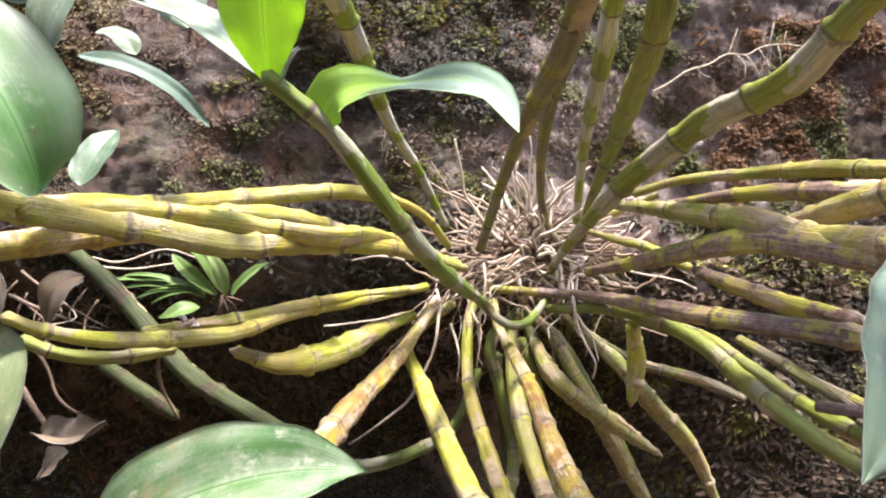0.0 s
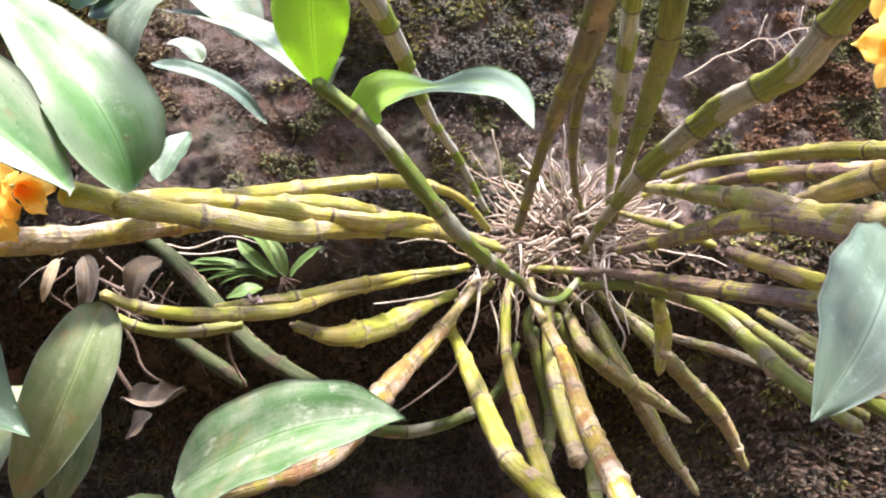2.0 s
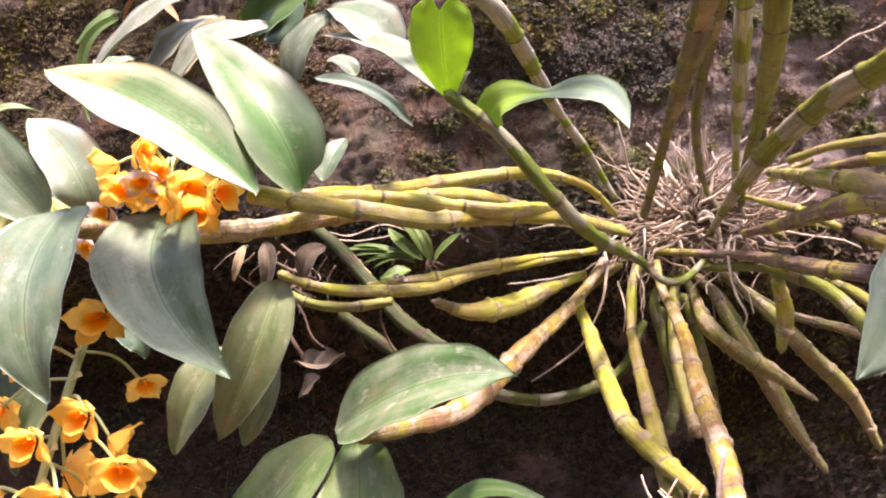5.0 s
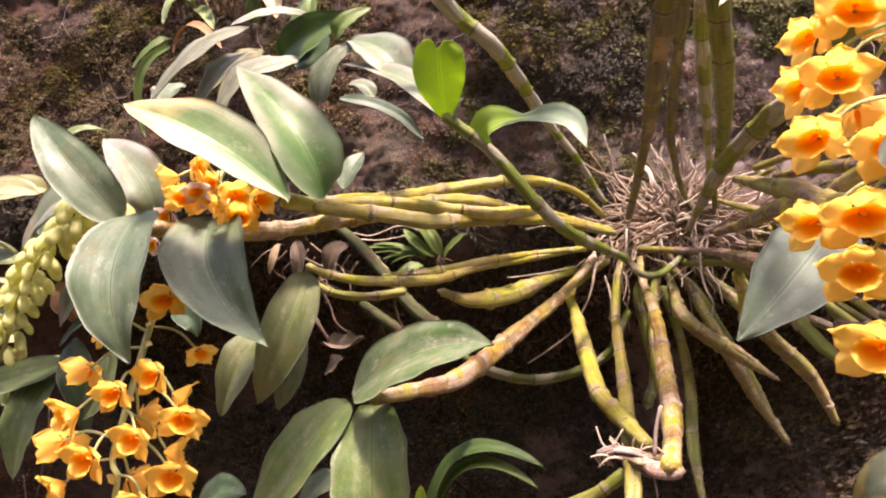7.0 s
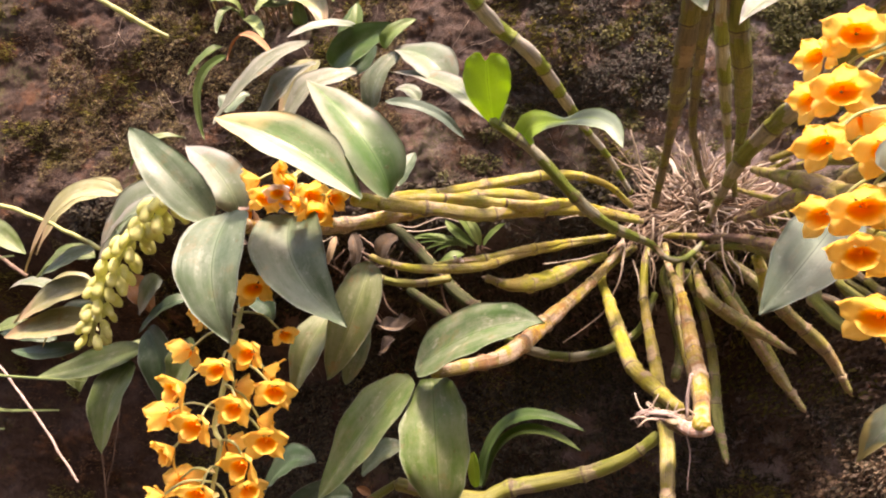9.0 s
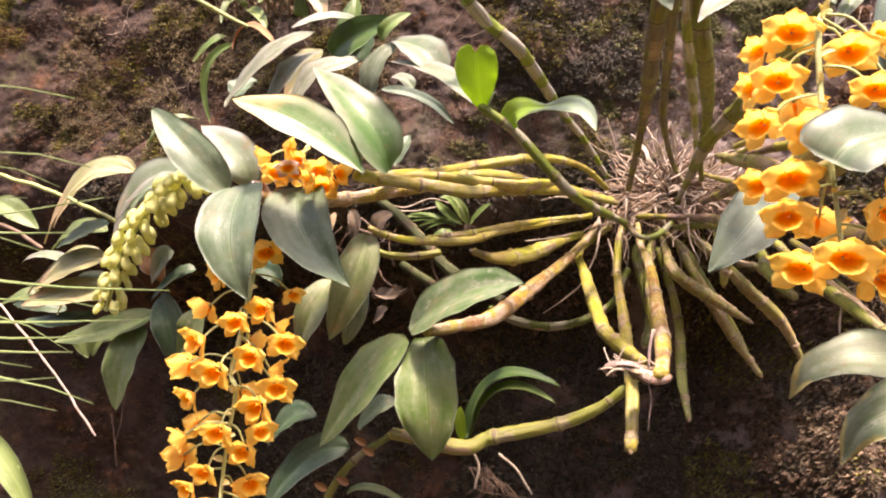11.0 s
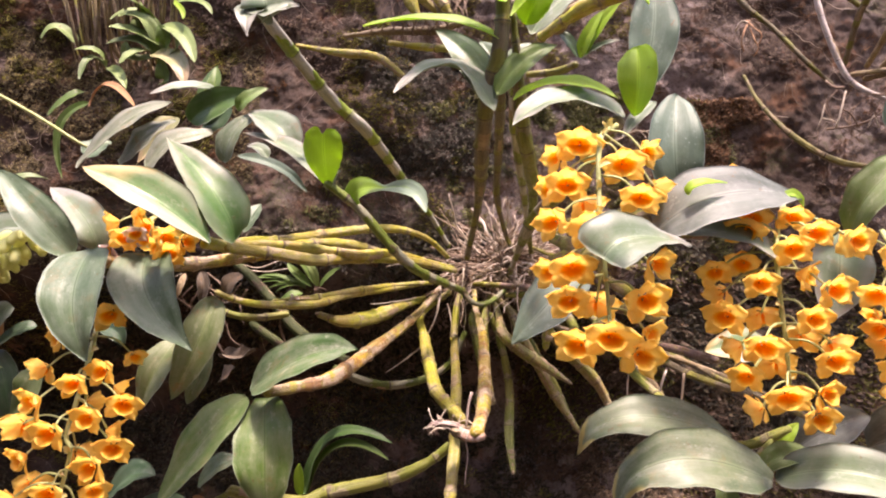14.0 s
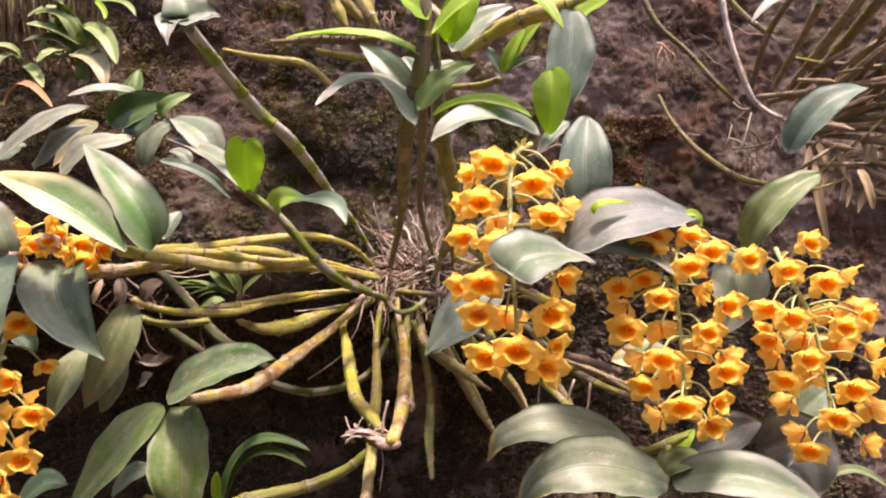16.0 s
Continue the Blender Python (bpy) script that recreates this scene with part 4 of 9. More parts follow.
def root_nest(plant, centre, seed=5):
    """The tangle of thin roots at the heart of the clump."""
    rnd = random.Random(seed)
    c = Vector(centre)
    brown, pale = ([], []), ([], [])
    for k in range(300):
        th, r = rnd.uniform(0, 2 * math.pi), abs(rnd.gauss(0, 0.5))
        o = c + Vector((0.012 + math.cos(th) * r * 0.062, 0.022 - rnd.uniform(0, 0.035) * (1 - min(1, r)), math.sin(th) * r * 0.034 - 0.006))
        up = o.x > c.x - 0.01 and rnd.random() < 0.17
        if up:
            d = Vector((rnd.gauss(0.1, 0.5), rnd.uniform(-0.7, 0.1), rnd.uniform(0.3, 1.1))).normalized()
            ln, rad = rnd.uniform(0.015, 0.045), rnd.uniform(0.0014, 0.0024)
        else:
            d = Vector((rnd.choice((-1, 1)) * rnd.uniform(0.4, 1), rnd.uniform(-0.45, 0.2), rnd.gauss(-0.02, 0.3))).normalized()
            ln, rad = rnd.uniform(0.02, 0.065), rnd.choice((0.0008, 0.0013, 0.0017, 0.0021))
        bend = Vector((rnd.gauss(0, 0.5), rnd.gauss(0, 0.3), rnd.gauss(0, 0.45)))
        pts = [o + (d + bend * s) * (ln * s) + (0.012 * Vector(noise.noise_vector((o + d * s * ln) * 30)) + 0.006 * Vector(noise.noise_vector((o + d * s * ln) * 105))) * min(1, 3 * s) for s in np.linspace(0, 1, 12)]
        v, f, _ = tube_data(pts, [rad * (1 - 0.6 * s) for s in np.linspace(0, 1, 12)], 5, [0] * 12)
        keep = pale if up else brown
        n = len(keep[0])
        keep[0].extend(v)
        keep[1].extend(tuple(i + n for i in q) for q in f)
    for k in range(55):
        th = rnd.uniform(0, 2 * math.pi)
        o = c + Vector((math.cos(th) * 0.05 * rnd.random() + 0.01, rnd.uniform(-0.02, 0.015), math.sin(th) * 0.025 * rnd.random() - 0.004))
        d = Vector((math.cos(th) * 1.5, rnd.uniform(-0.6, 0.1), math.sin(th) * 0.6 + 0.08)).normalized()
        ln, rad = rnd.uniform(0.022, 0.055), rnd.uniform(0.0013, 0.0021)
        bend = Vector((rnd.gauss(0, 0.5), rnd.gauss(0, 0.3), rnd.gauss(0, 0.45)))
        pts = [o + (d + bend * s) * (ln * s) + (0.016 * Vector(noise.noise_vector((o + d * s * ln) * 26)) + 0.005 * Vector(noise.noise_vector((o + d * s * ln) * 95))) * min(1, 3 * s) for s in np.linspace(0, 1, 14)]
        v, f, _ = tube_data(pts, [rad * (1 - 0.55 * s) for s in np.linspace(0, 1, 14)], 6, [0] * 14)
        keep = pale
        n = len(keep[0])
        keep[0].extend(v)
        keep[1].extend(tuple(i + n for i in q) for q in f)
    for k in range(70):
        o = c + Vector((rnd.uniform(-0.07, 0.07), -rnd.uniform(0.0, 0.03), -rnd.uniform(0.01, 0.045)))
        d = Vector((rnd.gauss(0, 0.8), rnd.uniform(-0.6, 0.1), -rnd.uniform(0.0, 0.9))).normalized()
        ln, rad = rnd.uniform(0.02, 0.07), rnd.uniform(0.0008, 0.0016)
        bend = Vector((rnd.gauss(0, 0.35), rnd.gauss(0, 0.2), rnd.gauss(-0.25, 0.3)))
        pts = [o + (d + bend * s) * (ln * s) + (0.009 * Vector(noise.noise_vector((o + d * s * ln) * 38)) + 0.005 * Vector(noise.noise_vector((o + d * s * ln) * 105))) * min(1, 3 * s) for s in np.linspace(0, 1, 12)]
        v, f, _ = tube_data(pts, [rad * (1 - 0.6 * s) for s in np.linspace(0, 1, 12)], 5, [0] * 12)
        keep = pale if k % 3 == 0 else brown
        n = len(keep[0])
        keep[0].extend(v)
        keep[1].extend(tuple(i + n for i in q) for q in f)
    for (v, f), material, label in ((brown, NEST, "tangled nest of thin brown roots"), (pale, NEST_PALE, "bleached whitish root tips standing out of the nest")):
        ob = under(part("root_nest", mesh_of(v, f), material, None, label), plant)
        ob["kind"] = "stuff"


# ---- the plants ----
orchid = thing('orchid_clump', (0.0717, 0.6600, 1.5543), 'large golden-flowered orchid clump of jointed canes growing on the bank', 'orchid')
cane(orchid, ((0.0215, 0.6550, 1.6086), (-0.0009, 0.6200, 1.6497), (-0.0222, 0.5750, 1.6791), (-0.0406, 0.4500, 1.7140), (-0.0711, 0.4100, 1.7410), (-0.0953, 0.3100, 1.7769), (-0.1010, 0.2850, 1.7914)), 3, 6.2, 5.2, CANE_BANDED, joint=0.045)
cane(orchid, ((0.0480, 0.6400, 1.5900), (0.0680, 0.5850, 1.6480), (0.0810, 0.5100, 1.6720), (0.0890, 0.4450, 1.6810), (0.0940, 0.4100, 1.6950), (0.1040, 0.3650, 1.7220), (0.1190, 0.3420, 1.7750), (0.1208, 0.3300, 1.8339)), 4.0, 7.8, 6, CANE_SHEATH, joint=0.042, torn=3)
cane(orchid, ((0.1135, 0.6500, 1.5955), (0.1010, 0.6500, 1.6180), (0.0950, 0.6200, 1.6430), (0.0930, 0.5800, 1.6640), (0.0970, 0.5450, 1.6890), (0.1040, 0.4850, 1.7080), (0.1080, 0.4500, 1.7200), (0.1150, 0.3900, 1.7450), (0.1224, 0.3450, 1.7943)), 3, 5.2, 4.5, CANE_SHEATH, joint=0.04, torn=3)
cane(orchid, ((0.1277, 0.6500, 1.6131), (0.1270, 0.6250, 1.6450), (0.1260, 0.5950, 1.6680), (0.1250, 0.5450, 1.6870), (0.1240, 0.5050, 1.7040), (0.1230, 0.4700, 1.7220), (0.1260, 0.4200, 1.7500), (0.1280, 0.3800, 1.8000)), 3.4, 6.6, 2.5, CANE_SPLIT, joint=0.045, torn=3)
cane(orchid, ((0.1325, 0.6500, 1.6000), (0.1320, 0.6200, 1.6200), (0.1400, 0.5500, 1.6580), (0.1400, 0.5000, 1.6720), (0.1390, 0.4500, 1.6830), (0.1360, 0.4100, 1.6970), (0.1340, 0.3700, 1.7350), (0.1300, 0.3480, 1.7980)), 3.4, 7.6, 2.5, CANE_GREEN, joint=0.036, torn=3)
cane(orchid, ((0.1015, 0.6500, 1.5648), (0.1140, 0.6200, 1.5885), (0.1364, 0.5300, 1.6178), (0.1567, 0.4900, 1.6339), (0.1759, 0.4560, 1.6462), (0.1959, 0.4020, 1.6491), (0.2059, 0.3550, 1.6653), (0.2275, 0.3300, 1.6848)), 3.5, 8, 6, CANE_SPLIT, joint=0.05)
cane(orchid, ((0.0995, 0.6309, 1.5484), (0.0814, 0.6007, 1.5306), (0.0637, 0.5898, 1.5303), (0.0468, 0.5821, 1.5460), (0.0211, 0.4630, 1.5571), (0.0014, 0.4140, 1.5772), (-0.0296, 0.3840, 1.6163), (-0.0584, 0.3670, 1.6392)), 3, 5.6, 4.2, CANE_STEM, joint=0.06)
cane(orchid, ((0.1683, 0.6200, 1.6318), (0.1985, 0.6000, 1.6385), (0.2350, 0.5700, 1.6369), (0.2555, 0.5000, 1.6254), (0.2733, 0.4500, 1.6141), (0.3010, 0.3850, 1.6030), (0.3330, 0.3400, 1.5960)), 3.5, 6, 6, CANE_YELLOW)
cane(orchid, ((0.1826, 0.5600, 1.6131), (0.2051, 0.5000, 1.6089), (0.2232, 0.4600, 1.6034), (0.2445, 0.4000, 1.5917), (0.2720, 0.3500, 1.5850), (0.2990, 0.3250, 1.5800)), 4, 6.5, 6, CANE_PURPLE)
cane(orchid, ((0.1506, 0.6000, 1.6194), (0.1675, 0.4940, 1.5970), (0.1883, 0.4300, 1.5798), (0.2005, 0.4100, 1.5714), (0.2058, 0.3800, 1.5639), (0.2160, 0.3300, 1.5575), (0.2310, 0.2850, 1.5610), (0.2485, 0.2560, 1.5700)), 4, 9, 5, CANE_OLIVE)
cane(orchid, ((0.1333, 0.6300, 1.5714), (0.1553, 0.5500, 1.5715), (0.1725, 0.4570, 1.5718), (0.1871, 0.4200, 1.5704), (0.2030, 0.3700, 1.5589), (0.2230, 0.3250, 1.5480)), 4, 6.5, 6, CANE_PURPLE)
cane(orchid, ((0.2107, 0.4400, 1.5812), (0.2180, 0.4000, 1.5836), (0.2320, 0.3600, 1.5870), (0.2530, 0.3250, 1.5960), (0.2742, 0.3020, 1.6083)), 6, 7.5, 5, CANE_OLIVE)
cane(orchid, ((0.0569, 0.6450, 1.5582), (0.1137, 0.6200, 1.5527), (0.1352, 0.5700, 1.5474), (0.1501, 0.5000, 1.5388), (0.1671, 0.4400, 1.5315), (0.1986, 0.4100, 1.5253), (0.2168, 0.3800, 1.5203), (0.2400, 0.3450, 1.5130), (0.2600, 0.3150, 1.5050)), 3.6, 5.2, 5, CANE_PURPLE)
cane(orchid, ((0.2138, 0.6000, 1.5675), (0.2364, 0.5600, 1.5508), (0.2507, 0.5300, 1.5402), (0.2655, 0.4800, 1.5289)), 5, 6.5, 6, CANE_PURPLE)
cane(orchid, ((0.1026, 0.6400, 1.5421), (0.1347, 0.5900, 1.5410), (0.1532, 0.5440, 1.5341), (0.1743, 0.5000, 1.5196), (0.1873, 0.4600, 1.4979), (0.1840, 0.4150, 1.4890), (0.1930, 0.3850, 1.4750), (0.2020, 0.3600, 1.4650)), 4, 5.6, 3.6, CANE_GREEN)
cane(orchid, ((0.2050, 0.4100, 1.4880), (0.2300, 0.3700, 1.4860), (0.2560, 0.3300, 1.4837), (0.2917, 0.2500, 1.4731)), 3.0, 3.8, 3.2, CANE_PURPLE)
cane(orchid, ((0.2333, 0.4200, 1.4949), (0.2905, 0.3600, 1.4661), (0.3310, 0.3100, 1.4445), (0.3653, 0.2700, 1.4292)), 2.4, 2.6, 2.2, CANE_SHEATH)
cane(orchid, ((0.2489, 0.4000, 1.4809), (0.3088, 0.3400, 1.4592), (0.3594, 0.2800, 1.4344)), 2.2, 2.3, 2, CANE_DRY)
cane(orchid, ((0.2307, 0.4200, 1.4804), (0.2535, 0.3600, 1.4519), (0.2664, 0.3200, 1.4270)), 3, 3, 2.4, CANE_DRY)
cane(orchid, ((0.2123, 0.4600, 1.5037), (0.2425, 0.4100, 1.4738), (0.2617, 0.3700, 1.4428)), 2.2, 2.4, 2, CANE_SHEATH)
cane(orchid, ((0.1916, 0.6000, 1.5288), (0.2039, 0.5600, 1.5189), (0.2160, 0.5200, 1.5014), (0.2335, 0.4800, 1.4805), (0.2373, 0.3600, 1.4606), (0.2584, 0.3000, 1.4378)), 4, 5.2, 3.6, CANE_GREEN)
cane(orchid, ((0.2200, 0.5500, 1.5192), (0.2342, 0.5200, 1.5052), (0.2471, 0.4800, 1.4905), (0.2794, 0.3600, 1.4616), (0.3232, 0.2900, 1.4450)), 3.5, 3.6, 2.6, CANE_SHEATH)
cane(orchid, ((0.1416, 0.6300, 1.5174), (0.1702, 0.6200, 1.5003), (0.2063, 0.6100, 1.4903), (0.2406, 0.6000, 1.4758)), 2.5, 4, 3, CANE_SHEATH)
cane(orchid, ((0.1354, 0.6400, 1.6047), (0.1542, 0.6200, 1.5955), (0.1737, 0.6000, 1.5867), (0.1974, 0.5800, 1.5701)), 2.5, 4, 3, CANE_YELLOW)
cane(orchid, ((0.2103, 0.5800, 1.5187), (0.2304, 0.5500, 1.4847), (0.2435, 0.5200, 1.4676), (0.2586, 0.4800, 1.4547)), 3.5, 3.8, 3.2, CANE_SHEATH)
cane(orchid, ((0.0136, 0.6300, 1.5487), (-0.0091, 0.5700, 1.5092), (-0.0367, 0.5000, 1.4747), (-0.0557, 0.4000, 1.4441), (-0.0820, 0.3600, 1.4364), (-0.1052, 0.3450, 1.4313)), 4.2, 7.6, 5, CANE_PALE, joint=0.05)
cane(orchid, ((0.0263, 0.6400, 1.5463), (-0.0075, 0.6200, 1.5162), (0.0064, 0.5700, 1.4838), (0.0368, 0.4750, 1.4328), (0.0569, 0.4400, 1.4171), (0.0843, 0.3600, 1.4099)), 4, 8, 5, CANE_YELLOW)
cane(orchid, ((0.0438, 0.6400, 1.5509), (0.0380, 0.6200, 1.5254), (0.0387, 0.6000, 1.4825), (0.0520, 0.5300, 1.4391), (0.0623, 0.4600, 1.4150), (0.0749, 0.3700, 1.3835), (0.0770, 0.3300, 1.3425)), 4, 6.2, 5.2, CANE_YELLOW, dry=18)
cane(orchid, ((0.0584, 0.6400, 1.5480), (0.0627, 0.6200, 1.5250), (0.0789, 0.5600, 1.4888), (0.0885, 0.4990, 1.4524), (0.0996, 0.3900, 1.4200), (0.1011, 0.3200, 1.4038)), 3.6, 6.8, 6, CANE_PALE)
cane(orchid, ((0.0808, 0.6550, 1.5423), (0.0567, 0.6400, 1.5166), (0.0630, 0.6300, 1.4812), (0.0734, 0.6200, 1.4389), (0.0677, 0.6000, 1.4048)), 4, 6, 5, CANE_GREEN, dry=14)
cane(orchid, ((0.0808, 0.6550, 1.5423), (0.0727, 0.6400, 1.5168), (0.0749, 0.6100, 1.4743), (0.0807, 0.5800, 1.4408), (0.0894, 0.5500, 1.4118)), 3.5, 7, 6, CANE_YELLOW, dry=14)
cane(orchid, ((0.0808, 0.6550, 1.5423), (0.0910, 0.6400, 1.5169), (0.0998, 0.6000, 1.4922), (0.1228, 0.6000, 1.4714), (0.1499, 0.6100, 1.4538), (0.1818, 0.6200, 1.4332)), 4, 8, 3, CANE_OLIVE, joint=0.022, dry=30)
cane(orchid, ((0.0808, 0.6550, 1.5423), (0.1024, 0.6400, 1.5261), (0.1189, 0.6300, 1.4950), (0.1407, 0.6300, 1.4556), (0.1642, 0.6400, 1.4150), (0.1923, 0.6430, 1.3722)), 4, 7, 3.5, CANE_OLIVE, joint=0.026, dry=26)
cane(orchid, ((0.0808, 0.6550, 1.5423), (0.1115, 0.6400, 1.5170), (0.1338, 0.6400, 1.4766), (0.1599, 0.6500, 1.4310), (0.1786, 0.6550, 1.3968)), 4, 6, 3.5, CANE_GREEN, joint=0.026, dry=22)
cane(orchid, ((0.1107, 0.6500, 1.5401), (0.1415, 0.6300, 1.5130), (0.1591, 0.6200, 1.4937), (0.1807, 0.6300, 1.4691), (0.2166, 0.6500, 1.4316), (0.2377, 0.6600, 1.3897)), 4.5, 7, 3.5, CANE_OLIVE, joint=0.028, dry=22)
cane(orchid, ((0.1487, 0.5500, 1.5283), (0.1565, 0.5750, 1.5022), (0.1535, 0.5800, 1.4756)), 5, 7, 4, CANE_YELLOW, joint=0.026, dry=14)
cane(orchid, ((0.0804, 0.6400, 1.5178), (0.0966, 0.6450, 1.4682), (0.1051, 0.6470, 1.4191), (0.1076, 0.6100, 1.3700), (0.1157, 0.5700, 1.3298)), 4, 6, 3.5, CANE_GREEN, joint=0.03, dry=34)
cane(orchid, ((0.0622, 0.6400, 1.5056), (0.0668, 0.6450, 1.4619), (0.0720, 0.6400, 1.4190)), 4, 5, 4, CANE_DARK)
cane(orchid, ((0.0468, 0.6400, 1.4933), (0.0286, 0.6300, 1.4529), (-0.0012, 0.6200, 1.4333), (-0.0414, 0.6000, 1.4248), (-0.0776, 0.5800, 1.4318), (-0.1060, 0.5650, 1.4470)), 4, 5.2, 4, CANE_STEM)
cane(orchid, ((0.0662, 0.4000, 1.3810), (0.0415, 0.4000, 1.3624), (0.0047, 0.4000, 1.3462), (-0.0552, 0.3900, 1.3324), (-0.0813, 0.3800, 1.3230), (-0.1480, 0.3700, 1.3337)), 5, 6.6, 5, CANE_GREEN)
cane(orchid, ((0.0302, 0.6300, 1.5769), (-0.0028, 0.5700, 1.5821), (-0.0241, 0.5000, 1.5824), (-0.0457, 0.4430, 1.5749), (-0.0872, 0.4100, 1.5774), (-0.1176, 0.3700, 1.5763), (-0.1374, 0.3350, 1.5706), (-0.1525, 0.3000, 1.5710)), 3.6, 6.2, 5.5, CANE_YELLOW)
cane(orchid, ((0.0355, 0.6200, 1.5724), (-0.0144, 0.5200, 1.5774), (-0.0513, 0.4500, 1.5716), (-0.0802, 0.4000, 1.5646), (-0.1065, 0.3700, 1.5675), (-0.1281, 0.3450, 1.5690), (-0.1400, 0.3200, 1.5698)), 3.6, 6.2, 5.5, CANE_YELLOW)
cane(orchid, ((0.0225, 0.6400, 1.5925), (0.0041, 0.6000, 1.6110), (-0.0208, 0.5700, 1.6189), (-0.0511, 0.5300, 1.6160), (-0.0949, 0.4880, 1.6044), (-0.1267, 0.4300, 1.5895), (-0.1420, 0.3900, 1.5830), (-0.1528, 0.3500, 1.5755)), 3.2, 5.8, 5, CANE_YELLOW)
cane(orchid, ((-0.1226, 0.4000, 1.5722), (-0.1557, 0.3700, 1.5632), (-0.1800, 0.3450, 1.5560), (-0.2127, 0.3100, 1.5510), (-0.2359, 0.2800, 1.5510), (-0.2285, 0.2600, 1.5496)), 6, 7.5, 6, CANE_PALE)
cane(orchid, ((0.0058, 0.6200, 1.5584), (-0.0317, 0.5700, 1.5469), (-0.0742, 0.5070, 1.5341), (-0.1000, 0.4600, 1.5210), (-0.1386, 0.4000, 1.5184), (-0.1555, 0.3700, 1.5227), (-0.1675, 0.3600, 1.5286)), 3.4, 5.0, 3.4, CANE_YELLOW)
cane(orchid, ((-0.0069, 0.6000, 1.5550), (-0.0394, 0.5600, 1.5480), (-0.0704, 0.5100, 1.5384), (-0.1075, 0.4700, 1.5274), (-0.1353, 0.4300, 1.5220)), 3.2, 5, 3.5, CANE_YELLOW)
cane(orchid, ((-0.0046, 0.6200, 1.5361), (-0.0289, 0.5800, 1.5235), (-0.0503, 0.5400, 1.5098), (-0.0772, 0.5000, 1.5032), (-0.1031, 0.4900, 1.5107)), 4, 8.5, 4, CANE_YELLOW, joint=0.03, dry=14)
cane(orchid, ((-0.0406, 0.5200, 1.5864), (-0.0752, 0.4800, 1.5916), (-0.1089, 0.4500, 1.5873), (-0.1227, 0.4200, 1.5802)), 5, 6, 5, CANE_YELLOW)
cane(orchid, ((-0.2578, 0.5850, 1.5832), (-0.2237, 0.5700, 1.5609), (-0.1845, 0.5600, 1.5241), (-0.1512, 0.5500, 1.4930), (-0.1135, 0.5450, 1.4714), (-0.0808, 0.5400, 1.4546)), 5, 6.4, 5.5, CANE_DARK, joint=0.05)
cane(orchid, ((-0.2229, 0.4700, 1.5171), (-0.2037, 0.4800, 1.5086), (-0.1813, 0.5000, 1.5063), (-0.1528, 0.5200, 1.5113)), 4, 5, 4, CANE_GREEN)
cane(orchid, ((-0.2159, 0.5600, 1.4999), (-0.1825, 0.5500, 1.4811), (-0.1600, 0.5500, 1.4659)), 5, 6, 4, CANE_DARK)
leaf(orchid, (-0.0576, 0.3720, 1.6355), (-0.0580, 0.3550, 1.6645), (-0.0555, 0.3450, 1.6899), 0.0400, LEAF_LIME, (0.1, -1, 0.15), notch=0.17, fold=0.10, outline=((0, 0.06), (0.12, 0.36), (0.3, 0.72), (0.5, 0.95), (0.68, 1.03), (0.82, 0.96), (0.92, 0.78), (1, 0.5)), label='bright backlit young heart-shaped leaf')
leaf(orchid, (-0.0370, 0.3830, 1.6180), ((-0.0290, 0.3720, 1.6310), (-0.0130, 0.3620, 1.6330), (0.0050, 0.3500, 1.6300), (0.0290, 0.3380, 1.6280), (0.0450, 0.3280, 1.6180)), (0.0530, 0.3200, 1.6000), 0.0235, LEAF_CURL, (0.10, -0.95, 0.2), fold=0.2, label='young lime leaf with a curled grey tip', outline=((0, 0.25), (0.08, 0.85), (0.18, 1.15), (0.28, 0.9), (0.38, 0.45), (0.46, 0.22), (0.56, 0.42), (0.70, 0.72), (0.82, 0.66), (0.92, 0.36), (1, 0.02)))
leaf(orchid, (-0.0541, 0.3750, 1.6354), (-0.0482, 0.3663, 1.6439), (-0.0423, 0.3600, 1.6500), 0.0148, LEAF_PALE)
leaf(orchid, (-0.0604, 0.3750, 1.6408), (-0.1145, 0.4100, 1.6869), (-0.1879, 0.4500, 1.7175), 0.0281, LEAF_PALE, (0, -0.5, 0.85))
leaf(orchid, (-0.1219, 0.3000, 1.5720), (-0.1375, 0.2850, 1.6152), (-0.2020, 0.3100, 1.6750), 0.0490, LEAF_GLOSS, (0.25, -0.62, 0.75), fold=0.24, label='broad glossy green leaf')
leaf(orchid, (-0.1332, 0.2720, 1.5663), (-0.1678, 0.2350, 1.6003), (-0.2362, 0.2350, 1.6298), 0.0490, LEAF_CREAM, (0.05, -0.68, 0.7), fold=0.42, label='broad pale leaf scorched yellow at the tip')
leaf(orchid, (-0.2586, 0.2620, 1.5555), (-0.2860, 0.2450, 1.5907), (-0.3316, 0.2500, 1.6332), 0.0371, LEAF_BLUE, (0.2, -0.85, 0.45), fold=0.25)
leaf(orchid, (-0.2522, 0.2900, 1.5623), (-0.2682, 0.2850, 1.5953), (-0.3230, 0.3100, 1.6284), 0.0369, LEAF_PALE, (0.1, -0.8, 0.5), fold=0.2)
leaf(orchid, (-0.2314, 0.2500, 1.5594), (-0.2224, 0.2150, 1.5136), (-0.2062, 0.2150, 1.4631), 0.0578, LEAF_BLUE, (0.0, -0.85, 0.45), shape=(0.42, 0.9), fold=0.25)
leaf(orchid, (-0.2014, 0.2900, 1.5600), (-0.1798, 0.2550, 1.5180), (-0.1395, 0.2620, 1.4720), 0.0560, LEAF_BLUE, (0.1, -0.72, 0.66), shape=(0.42, 0.95), fold=0.3, label='broad grey-green leaf with a shaded fold')
